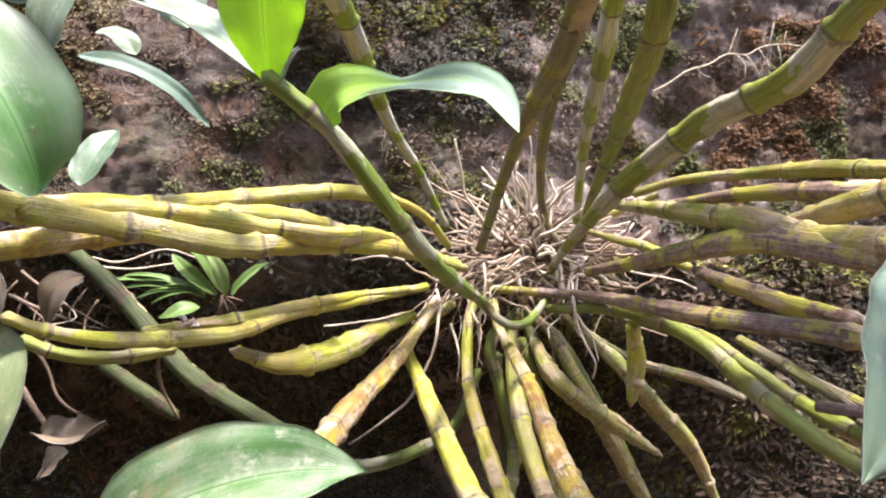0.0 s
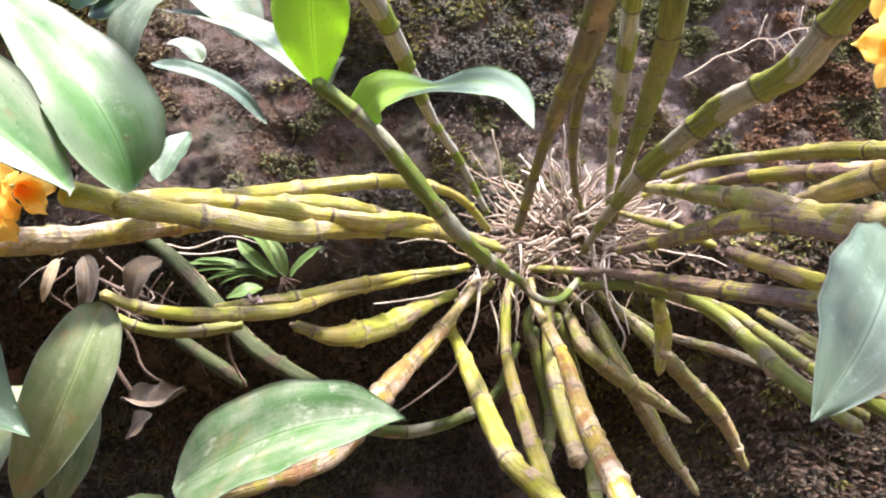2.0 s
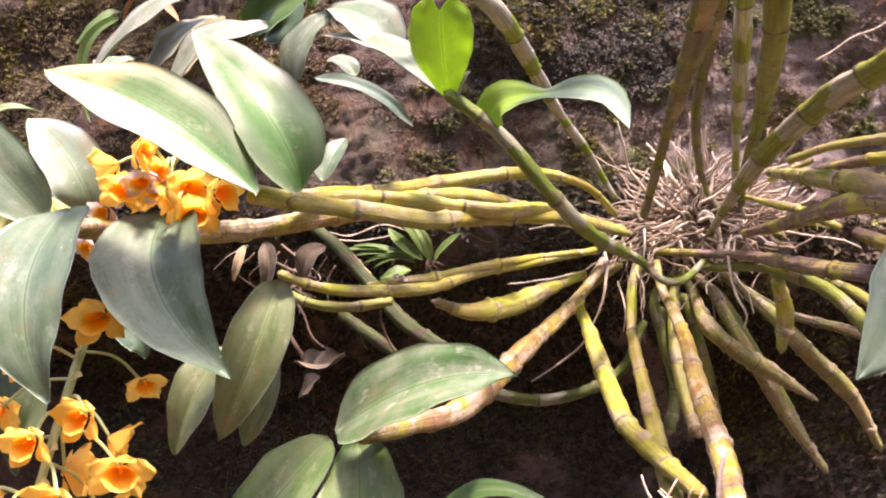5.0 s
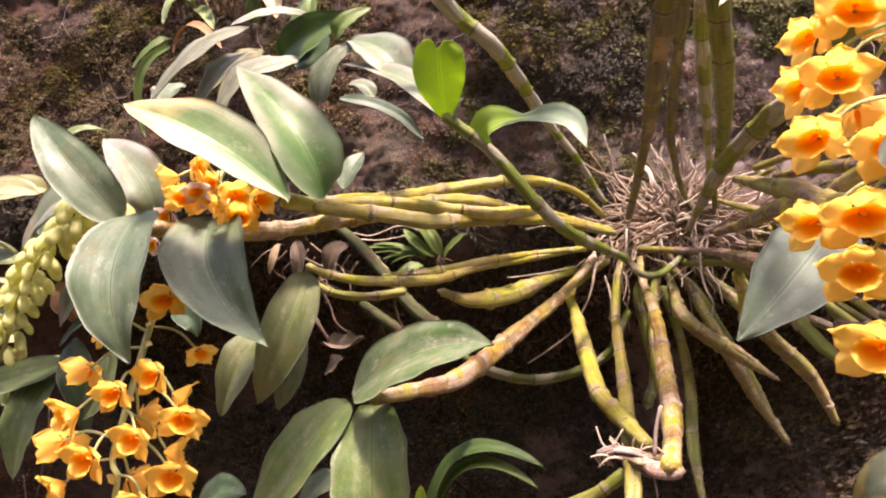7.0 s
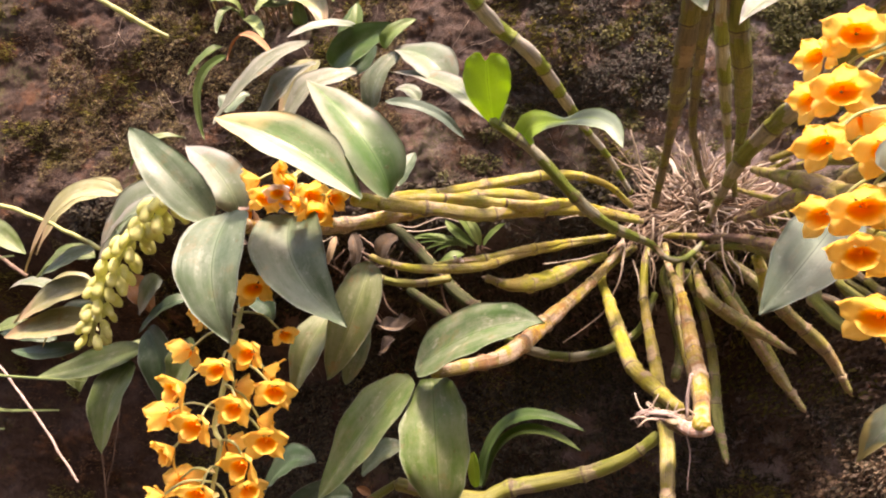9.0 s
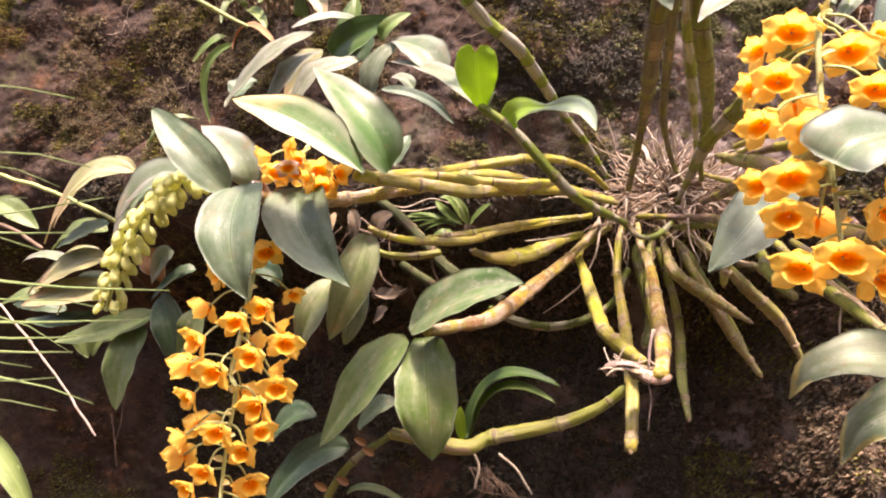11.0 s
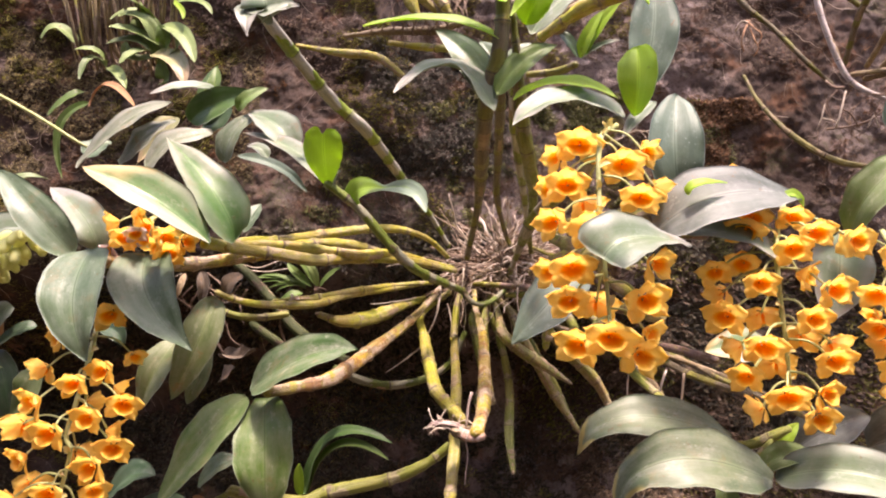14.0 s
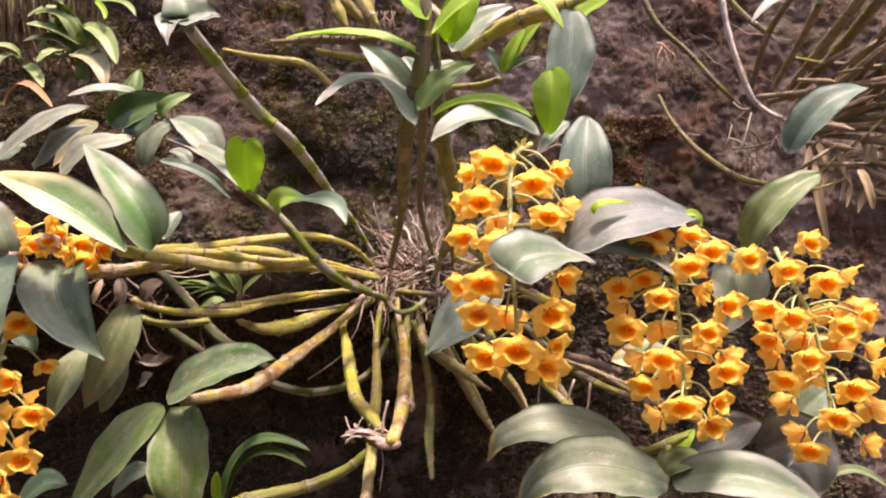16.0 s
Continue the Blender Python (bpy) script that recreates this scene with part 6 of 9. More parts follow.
raceme(orchid, ((0.3561, 0.3000, 1.5978), (0.3399, 0.2600, 1.5683), (0.3387, 0.2550, 1.5357), (0.3424, 0.2550, 1.4906), (0.3451, 0.2550, 1.4419)), ((0.3132, 0.2900, 1.6217, 0), (0.3248, 0.2680, 1.5848, -20), (0.3162, 0.2550, 1.5730, -10), (0.3522, 0.2620, 1.5840, 20), (0.3645, 0.2480, 1.5700, 15), (0.4012, 0.2720, 1.5666, 20), (0.3472, 0.2460, 1.5574, 0), (0.2932, 0.2560, 1.5408, -30), (0.3157, 0.2650, 1.5481, -20), (0.3227, 0.2410, 1.5312, 0), (0.3577, 0.2560, 1.5380, 60), (0.3761, 0.2500, 1.5270, 30), (0.2980, 0.2650, 1.5245, -140), (0.2991, 0.2500, 1.5062, -25), (0.3261, 0.2580, 1.5078, 170), (0.3586, 0.2410, 1.5050, 5), (0.3554, 0.2600, 1.4924, 150)), ((0.3093, 0.2650, 1.4838, -120), (0.3225, 0.2360, 1.4845, 0), (0.3786, 0.2620, 1.4864, 120), (0.3744, 0.2500, 1.4747, 20), (0.3357, 0.2580, 1.4716, 160), (0.3121, 0.2460, 1.4617, -40), (0.3366, 0.2320, 1.4488, 0), (0.3661, 0.2450, 1.4509, 30), (0.3218, 0.2550, 1.4381, -130), (0.3616, 0.2450, 1.4330, 20)), size=0.83)
raceme(orchid, ((0.4630, 0.3850, 1.5890), (0.4610, 0.3450, 1.5570), (0.4750, 0.3380, 1.5220), (0.4830, 0.3360, 1.4820), (0.4880, 0.3360, 1.4430), (0.4860, 0.3350, 1.4160)), ((0.4710, 0.3250, 1.5870, 10), (0.4210, 0.3350, 1.5740, 0), (0.4440, 0.3050, 1.5600, -5), (0.5090, 0.3400, 1.5610, 70), (0.4740, 0.3000, 1.5500, 5), (0.4380, 0.3350, 1.5290, -40), (0.4460, 0.3030, 1.5200, 0), (0.4960, 0.3450, 1.5260, 175), (0.5170, 0.3470, 1.5310, 150), (0.5140, 0.3200, 1.5230, 40), (0.4900, 0.3050, 1.5120, 0), (0.4400, 0.3470, 1.5110, -90), (0.4390, 0.3330, 1.5000, -50), (0.4720, 0.3500, 1.5020, -175), (0.4430, 0.3400, 1.4860, -150), (0.4570, 0.3000, 1.4850, 0)), ((0.5010, 0.3500, 1.4980, 170), (0.5290, 0.3450, 1.4960, 95), (0.5250, 0.3250, 1.4800, 55), (0.4460, 0.3200, 1.4660, -35), (0.4760, 0.3500, 1.4690, 185), (0.4950, 0.3050, 1.4610, 5), (0.4510, 0.3350, 1.4460, -165), (0.4800, 0.3020, 1.4360, 0), (0.5230, 0.3350, 1.4420, 130), (0.4610, 0.3350, 1.4200, -150), (0.4620, 0.3150, 1.4080, -15), (0.5180, 0.3350, 1.4120, 100)), size=0.82)
raceme(orchid, ((-0.2381, 0.2750, 1.4971), (-0.2274, 0.2500, 1.4661), (-0.2270, 0.2360, 1.4293), (-0.2322, 0.2320, 1.3998), (-0.2253, 0.2300, 1.3897), (-0.2319, 0.2280, 1.3477), (-0.2374, 0.2280, 1.3011), (-0.2396, 0.2280, 1.2528)), ((-0.2118, 0.2520, 1.5020, 10), (-0.2451, 0.2320, 1.4822, -35), (-0.2001, 0.2738, 1.4662, 60, 0.68), (-0.2631, 0.2400, 1.4551, -100), (-0.2141, 0.2120, 1.4456, 0), (-0.2013, 0.2300, 1.4550, 0), (-0.2004, 0.2550, 1.4394, 130), (-0.2528, 0.2160, 1.4301, -25), (-0.1904, 0.2460, 1.4266, 35), (-0.2258, 0.2520, 1.4241, 150), (-0.2767, 0.2360, 1.4077, -130), (-0.2027, 0.2160, 1.4181, 0), (-0.2323, 0.2110, 1.4055, -5), (-0.2065, 0.2580, 1.4023, 130), (-0.1974, 0.2460, 1.3901, 30), (-0.2320, 0.2520, 1.3845, 160), (-0.2641, 0.2210, 1.3831, -30), (-0.1994, 0.2200, 1.3787, 0)), ((-0.2715, 0.2460, 1.3572, -150), (-0.2294, 0.2110, 1.3591, 0), (-0.2103, 0.2420, 1.3551, 60), (-0.2717, 0.2210, 1.3500, -60), (-0.2152, 0.2260, 1.3414, 5), (-0.2776, 0.2310, 1.3331, -120), (-0.2412, 0.2110, 1.3266, 0), (-0.2187, 0.2410, 1.3126, 40), (-0.2642, 0.2210, 1.3097, -20), (-0.2326, 0.2460, 1.3027, 150), (-0.2291, 0.2120, 1.3005, 0), (-0.2516, 0.2220, 1.2808, -60), (-0.2103, 0.2300, 1.2871, 20), (-0.2250, 0.2140, 1.2722, 0), (-0.2158, 0.2360, 1.2574, 60), (-0.2526, 0.2200, 1.2539, -30)), size=0.83)
raceme(orchid, ((-0.2090, 0.3200, 1.6062), (-0.2076, 0.3000, 1.5890), (-0.2023, 0.3000, 1.5748), (-0.1918, 0.3000, 1.5605)), ((-0.2294, 0.2765, 1.5871, -70), (-0.2180, 0.2753, 1.5728, 30), (-0.2024, 0.2670, 1.5930, 110), (-0.1988, 0.2815, 1.5837, -20), (-0.1837, 0.2860, 1.5745, 60), (-0.1757, 0.2809, 1.5589, 20), (-0.1630, 0.2848, 1.5710, 90), (-0.1763, 0.2611, 1.5626, -40), (-0.2291, 0.3112, 1.5783, -120)), size=0.80)
bud_spike(orchid, ((-0.3713, 0.3700, 1.5916), (-0.4018, 0.3700, 1.5791), (-0.4366, 0.3700, 1.5522), (-0.4648, 0.3700, 1.5158), (-0.4808, 0.3700, 1.4758), (-0.4906, 0.3700, 1.4458)), 86, 0.0100, 'nodding spike of unopened yellow-green buds')
knot(orchid, (0.0914, 0.3300, 1.4028))
root_nest(orchid, (0.0842, 0.6650, 1.6004))
root(orchid, ((0.0131, 0.6300, 1.5571), (0.0158, 0.6200, 1.5343), (0.0110, 0.6100, 1.5081), (-0.0027, 0.6050, 1.4783), (-0.0217, 0.6030, 1.4593), (-0.0492, 0.6030, 1.4410)), 1.4, 0.7, ROOT)
root(orchid, ((0.1182, 0.6200, 1.5617), (0.1172, 0.6000, 1.5390), (0.1210, 0.5850, 1.5179), (0.1282, 0.5800, 1.5017), (0.1264, 0.5800, 1.4903)), 1.3, 0.8, ROOT)
root(orchid, ((0.0499, 0.6000, 1.5753), (0.0504, 0.5900, 1.5595), (0.0471, 0.5900, 1.5341), (0.0463, 0.5900, 1.5110)), 1.1, 0.7, ROOT)
root(orchid, ((-0.0115, 0.6200, 1.5780), (-0.0275, 0.6000, 1.5806), (-0.0478, 0.5900, 1.5761)), 1.1, 0.6, ROOT)
root(orchid, ((-0.0043, 0.6200, 1.5387), (-0.0354, 0.6000, 1.5316), (-0.0682, 0.5900, 1.5279)), 1, 0.6, ROOT)
root(orchid, ((0.0246, 0.6300, 1.5300), (0.0315, 0.6200, 1.5080), (0.0294, 0.6200, 1.4860)), 1, 0.7, ROOT)
root(orchid, ((0.2651, 0.3300, 1.4617), (0.2591, 0.3200, 1.4483), (0.2552, 0.3200, 1.4344)), 1.1, 0.8, ROOT)
root(orchid, ((0.2768, 0.3100, 1.4601), (0.2748, 0.3100, 1.4470), (0.2724, 0.3100, 1.4338)), 1.1, 0.8, ROOT)
root(orchid, ((0.2347, 0.3600, 1.4595), (0.2337, 0.3600, 1.4448), (0.2332, 0.3600, 1.4317)), 0.9, 0.6, ROOT)
root(orchid, ((0.4346, 0.4200, 1.5931), (0.4013, 0.4000, 1.5961), (0.3699, 0.3600, 1.5934)), 3.5, 3.5, CANE_DRY, name='cane_end')
cane(orchid, ((0.3155, 0.3300, 1.3997), (0.3332, 0.3200, 1.4041), (0.3576, 0.3100, 1.4180)), 4, 5, 3, CANE_GREEN)
cane(orchid, ((0.3233, 0.3200, 1.3798), (0.3359, 0.3100, 1.3961), (0.3432, 0.3100, 1.4081)), 4, 5, 2, CANE_GREEN)
root(orchid, ((-0.2784, 0.5500, 1.5473), (-0.2466, 0.5300, 1.5370), (-0.2116, 0.5000, 1.5293)), 1.4, 1, ROOT_OLD)
root(orchid, ((-0.2885, 0.5800, 1.5655), (-0.2651, 0.5700, 1.5503), (-0.2465, 0.5600, 1.5358)), 1.2, 0.8, ROOT_OLD)
root(orchid, ((-0.2345, 0.5000, 1.5166), (-0.2225, 0.5000, 1.4989), (-0.2142, 0.5000, 1.4813), (-0.1900, 0.5000, 1.4658)), 1.2, 0.8, ROOT_OLD)
root(orchid, ((-0.2494, 0.5200, 1.4866), (-0.2391, 0.5200, 1.4720), (-0.2290, 0.5200, 1.4612)), 2.2, 1.5, ROOT_OLD)
root(orchid, ((-0.1606, 0.5200, 1.5168), (-0.1615, 0.5200, 1.4947), (-0.1508, 0.5300, 1.4663)), 1.4, 1, ROOT_OLD)
root(orchid, ((-0.2570, 0.6200, 1.5800), (-0.2383, 0.6300, 1.5778), (-0.2101, 0.6400, 1.5892), (-0.1801, 0.6500, 1.5818)), 0.9, 0.6, ROOT)
root(orchid, ((-0.2520, 0.6200, 1.5732), (-0.2241, 0.6300, 1.5719), (-0.2002, 0.6400, 1.5775)), 0.9, 0.6, ROOT)
leaf(orchid, (-0.2238, 0.5000, 1.4602), (-0.1940, 0.4800, 1.4598), (-0.1746, 0.4800, 1.4694), 0.0231, LEAF_DEAD, (0, -0.6, 0.8), fold=0.9, ripple=0.16, label='curled dead brown leaf')
leaf(orchid, (-0.2170, 0.5200, 1.4468), (-0.2258, 0.5188, 1.4390), (-0.2346, 0.5200, 1.4287), 0.0189, LEAF_DEAD, (0, -0.6, 0.8), fold=0.4, ripple=0.08)
leaf(orchid, (-0.1195, 0.4550, 1.5262), (-0.1208, 0.4495, 1.5289), (-0.1221, 0.4450, 1.5305), 0.0057, FADED, (0, -0.8, 0.5), ripple=0.1)
leaf(orchid, (-0.1195, 0.4550, 1.5262), (-0.1173, 0.4495, 1.5278), (-0.1150, 0.4450, 1.5284), 0.0057, FADED, (0, -0.8, 0.5), ripple=0.1)
leaf(orchid, (-0.1195, 0.4550, 1.5262), (-0.1195, 0.4495, 1.5269), (-0.1194, 0.4450, 1.5268), 0.0057, FADED, (0, -0.8, 0.5), ripple=0.1)
leaf(orchid, (-0.1195, 0.4550, 1.5262), (-0.1156, 0.4494, 1.5266), (-0.1117, 0.4450, 1.5259), 0.0052, FADED, (0, -0.8, 0.5), ripple=0.1)
root(orchid, ((0.1862, 0.6200, 1.6318), (0.1750, 0.6300, 1.6266), (0.1541, 0.6400, 1.6188)), 2.5, 2.5, CANE_YELLOW, name='cane_foot')
raceme(orchid, ((-0.2135, 0.3100, 1.5921), (-0.2279, 0.3000, 1.5784), (-0.2467, 0.3000, 1.5697)), ((-0.2375, 0.2937, 1.5749), (-0.2046, 0.2718, 1.5763), (-0.2387, 0.2827, 1.5627), (-0.2037, 0.2860, 1.5737), (-0.2574, 0.2915, 1.5437)), size=0.62, tepal=FADED)
root(orchid, ((-0.3152, 0.5600, 1.5640), (-0.3359, 0.5600, 1.5530), (-0.3643, 0.5800, 1.5421)), 0.48, 0.35, ROOT)
root(orchid, ((-0.2943, 0.6000, 1.5408), (-0.2804, 0.6000, 1.5276), (-0.2679, 0.5800, 1.4984)), 0.90, 0.35, ROOT_OLD)
root(orchid, ((-0.3064, 0.5600, 1.5559), (-0.3238, 0.5600, 1.5371), (-0.2972, 0.5800, 1.5144)), 0.90, 0.35, ROOT_OLD)
root(orchid, ((-0.2854, 0.6000, 1.5596), (-0.2685, 0.6000, 1.5381), (-0.2738, 0.5800, 1.5246)), 0.69, 0.35, ROOT_OLD)
root(orchid, ((-0.2976, 0.5600, 1.5479), (-0.3120, 0.5600, 1.5317), (-0.3031, 0.5800, 1.5144)), 0.69, 0.35, ROOT_OLD)
root(orchid, ((-0.2763, 0.6000, 1.5513), (-0.2567, 0.6000, 1.5326), (-0.2797, 0.5800, 1.5247)), 0.48, 0.35, ROOT)
root(orchid, ((-0.2888, 0.5600, 1.5400), (-0.3003, 0.5600, 1.5263), (-0.3091, 0.5800, 1.5145)), 0.48, 0.35, ROOT_OLD)
root(orchid, ((-0.2674, 0.6000, 1.5430), (-0.2864, 0.6000, 1.5276), (-0.2854, 0.5800, 1.4985)), 0.90, 0.35, ROOT_OLD)
root(orchid, ((-0.2804, 0.5600, 1.5578), (-0.2889, 0.5600, 1.5467), (-0.3151, 0.5800, 1.5145)), 0.90, 0.35, ROOT_OLD)
root(orchid, ((-0.2586, 0.6000, 1.5616), (-0.2745, 0.6000, 1.5491), (-0.2226, 0.5800, 1.5239)), 0.69, 0.35, ROOT_OLD)
root(orchid, ((-0.2718, 0.5600, 1.5499), (-0.2773, 0.5600, 1.5311), (-0.2508, 0.5800, 1.5139)), 0.69, 0.35, ROOT_OLD)
root(orchid, ((-0.2497, 0.6000, 1.5533), (-0.2626, 0.6000, 1.5327), (-0.2282, 0.5800, 1.5239)), 0.48, 0.35, ROOT_OLD)
root(orchid, ((-0.2632, 0.5600, 1.5420), (-0.2660, 0.5600, 1.5258), (-0.2565, 0.5800, 1.5139)), 0.48, 0.35, ROOT)
root(orchid, ((-0.2410, 0.6000, 1.5451), (-0.2508, 0.6000, 1.5271), (-0.2338, 0.5800, 1.4983)), 0.90, 0.35, ROOT_OLD)
leaf(orchid, (-0.2267, 0.4400, 1.5559), (-0.2190, 0.4350, 1.5389), (-0.2263, 0.4400, 1.5185), 0.0149, LEAF_DEAD, (0, -1, 0.1))
leaf(orchid, (-0.2557, 0.4600, 1.5559), (-0.2582, 0.4550, 1.5405), (-0.2652, 0.4600, 1.5268), 0.0088, LEAF_DRYSHEATH, (0, -1, 0.1))
leaf(orchid, (-0.2034, 0.5000, 1.5569), (-0.2158, 0.4900, 1.5454), (-0.2234, 0.5000, 1.5231), 0.0192, LEAF_DEAD, (0, -0.9, 0.3), ripple=0.08)
leaf(orchid, (-0.2927, 0.3600, 1.4933), (-0.2668, 0.3500, 1.4868), (-0.2602, 0.3500, 1.4727), 0.0196, LEAF_DARK, (0, -0.9, 0.3))
seedling = thing('orchid_seedling', (-0.1627, 0.6300, 1.5424), 'small green orchid seedling rooted in the moss', 'orchid')
leaf(seedling, (-0.1544, 0.6100, 1.5507), (-0.1739, 0.6000, 1.5676), (-0.1864, 0.6000, 1.5816), 0.0119, LEAF_FRESH)
leaf(seedling, (-0.1500, 0.6100, 1.5529), (-0.1633, 0.6000, 1.5786), (-0.1775, 0.5900, 1.5832), 0.0122, LEAF_FRESH)
leaf(seedling, (-0.1477, 0.6100, 1.5507), (-0.1521, 0.6000, 1.5721), (-0.1624, 0.5900, 1.5842), 0.0115, LEAF_GRASS)
leaf(seedling, (-0.1403, 0.6000, 1.5503), (-0.1257, 0.5900, 1.5628), (-0.1081, 0.5800, 1.5728), 0.0129, LEAF_FRESH)
leaf(seedling, (-0.1641, 0.6000, 1.5415), (-0.1756, 0.5900, 1.5377), (-0.1905, 0.5900, 1.5325), 0.0144, LEAF_FRESH)
leaf(seedling, (-0.1632, 0.6100, 1.5484), (-0.1989, 0.6000, 1.5609), (-0.2375, 0.6000, 1.5603), 0.0051, LEAF_FRESH, shape=(0.3, 0.5))
leaf(seedling, (-0.1633, 0.6100, 1.5489), (-0.1933, 0.6000, 1.5577), (-0.2261, 0.6000, 1.5538), 0.0051, LEAF_FRESH, shape=(0.3, 0.5))
leaf(seedling, (-0.1633, 0.6100, 1.5493), (-0.1879, 0.6000, 1.5610), (-0.2154, 0.6000, 1.5604), 0.0050, LEAF_FRESH, shape=(0.3, 0.5))
leaf(seedling, (-0.1633, 0.6100, 1.5498), (-0.1865, 0.6000, 1.5544), (-0.2126, 0.6000, 1.5473), 0.0052, LEAF_FRESH, shape=(0.3, 0.5))
leaf(seedling, (-0.1633, 0.6100, 1.5502), (-0.1809, 0.6000, 1.5523), (-0.2014, 0.6000, 1.5430), 0.0053, LEAF_FRESH, shape=(0.3, 0.5))
leaf(seedling, (-0.1633, 0.6100, 1.5507), (-0.1913, 0.6000, 1.5631), (-0.2223, 0.6000, 1.5647), 0.0050, LEAF_FRESH, shape=(0.3, 0.5))
leaf(seedling, (-0.1633, 0.6100, 1.5511), (-0.1768, 0.6000, 1.5588), (-0.1932, 0.6000, 1.5561), 0.0051, LEAF_FRESH, shape=(0.3, 0.5))
leaf(seedling, (-0.1634, 0.6100, 1.5515), (-0.1833, 0.6000, 1.5566), (-0.2062, 0.6000, 1.5517), 0.0052, LEAF_FRESH, shape=(0.3, 0.5))
root(seedling, ((-0.1500, 0.6100, 1.5507), (-0.1490, 0.6100, 1.5419), (-0.1547, 0.6200, 1.5332)), 0.8, 0.5, ROOT_OLD)
root(seedling, ((-0.1500, 0.6100, 1.5507), (-0.1456, 0.6100, 1.5408), (-0.1478, 0.6200, 1.5310)), 0.8, 0.5, ROOT_OLD)
root(seedling, ((-0.1500, 0.6100, 1.5507), (-0.1511, 0.6100, 1.5397), (-0.1590, 0.6200, 1.5287)), 0.8, 0.5, ROOT_OLD)
root(seedling, ((-0.1500, 0.6100, 1.5507), (-0.1424, 0.6100, 1.5453), (-0.1413, 0.6200, 1.5400)), 0.8, 0.5, ROOT_OLD)
root(seedling, ((-0.1500, 0.6100, 1.5507), (-0.1403, 0.6100, 1.5486), (-0.1371, 0.6200, 1.5468)), 0.8, 0.5, ROOT_OLD)
grass_shoot = thing('strap_leaf_shoot', (-0.0960, 0.4400, 1.3195), 'young green strap-leaved shoot at the foot of a cane', 'plant')
leaf(grass_shoot, (-0.0960, 0.4400, 1.3195), (-0.0602, 0.4200, 1.3835), (0.0060, 0.4100, 1.3795), 0.0165, LEAF_MID, (0, -0.6, 0.8), shape=(0.35, 0.6))
leaf(grass_shoot, (-0.0933, 0.4400, 1.3197), (-0.0552, 0.4200, 1.3739), (0.0019, 0.4100, 1.3634), 0.0130, LEAF_FRESH, (0, -0.6, 0.8), shape=(0.35, 0.6))
leaf(grass_shoot, (-0.1004, 0.4400, 1.3182), (-0.0996, 0.4333, 1.3368), (-0.0989, 0.4300, 1.3520), 0.0115, LEAF_LIME, (0, -1, 0.1), shape=(0.4, 0.6))
grass_tuft = thing('grass_tuft', (-0.5000, -0.0400, 0.0), 'tall thin pale green grass blades bending over from the ground', 'grass')
bank_plant = thing('bank_plant', (-0.8984, 0.5500, 1.3884), 'broad blade and green flower stalk growing from the bank', 'plant')
leaf(grass_tuft, (-0.540, -0.050, 0.0), ((-0.510, -0.050, 0.831), (-0.3600, -0.0670, 1.5350), (-0.2240, -0.0670, 1.5680), (-0.1470, -0.0670, 1.5580), (-0.1190, -0.0670, 1.5530)), (-0.0990, -0.0670, 1.5480), 0.0020, LEAF_GRASS, (0, -0.5, 0.85), outline=((0, 1.6), (0.8, 1.2), (0.93, 1.0), (1, 0.05)), rows=70, cols=4, fold=0.2, name='grass_blade')
leaf(grass_tuft, (-0.510, 0.002, 0.0), ((-0.480, 0.002, 0.960), (-0.3440, -0.0730, 1.4980), (-0.2130, -0.0730, 1.5350), (-0.1390, -0.0730, 1.5280), (-0.1080, -0.0730, 1.5250)), (-0.0850, -0.0730, 1.5190), 0.0015, LEAF_GRASS, (0, -0.5, 0.85), outline=((0, 1.6), (0.8, 1.2), (0.93, 1.0), (1, 0.05)), rows=70, cols=4, fold=0.2, name='grass_blade')
leaf(grass_tuft, (-0.528, -0.036, 0.0), ((-0.498, -0.036, 0.855), (-0.3930, -0.0480, 1.4970), (-0.2480, -0.0480, 1.5360), (-0.1670, -0.0480, 1.5280), (-0.1430, -0.0480, 1.5230)), (-0.1250, -0.0480, 1.5160), 0.0015, LEAF_GRASS, (0, -0.5, 0.85), outline=((0, 1.6), (0.8, 1.2), (0.93, 1.0), (1, 0.05)), rows=70, cols=4, fold=0.2, name='grass_blade')
leaf(grass_tuft, (-0.539, -0.069, 0.0), ((-0.509, -0.069, 0.985), (-0.3490, -0.0690, 1.4730), (-0.2160, -0.0690, 1.5130), (-0.1420, -0.0690, 1.5100), (-0.1300, -0.0690, 1.5100)), (-0.1200, -0.0690, 1.5090), 0.0015, LEAF_GRASS, (0, -0.5, 0.85), outline=((0, 1.6), (0.8, 1.2), (0.93, 1.0), (1, 0.05)), rows=70, cols=4, fold=0.2, name='grass_blade')
leaf(grass_tuft, (-0.469, -0.010, 0.0), ((-0.439, -0.010, 0.839), (-0.3930, -0.0460, 1.4520), (-0.2490, -0.0460, 1.5000), (-0.1680, -0.0460, 1.5050), (-0.1350, -0.0460, 1.5080)), (-0.1030, -0.0460, 1.5110), 0.0020, LEAF_GRASS, (0, -0.5, 0.85), outline=((0, 1.6), (0.8, 1.2), (0.93, 1.0), (1, 0.05)), rows=70, cols=4, fold=0.2, name='grass_blade')
leaf(grass_tuft, (-0.487, -0.017, 0.0), ((-0.457, -0.017, 0.971), (-0.3570, -0.0640, 1.4560), (-0.2220, -0.0640, 1.4980), (-0.1470, -0.0640, 1.4960), (-0.1220, -0.0640, 1.4950)), (-0.1040, -0.0640, 1.4950), 0.0024, LEAF_GRASS, (0, -0.5, 0.85), outline=((0, 1.6), (0.8, 1.2), (0.93, 1.0), (1, 0.05)), rows=70, cols=4, fold=0.2, name='grass_blade')
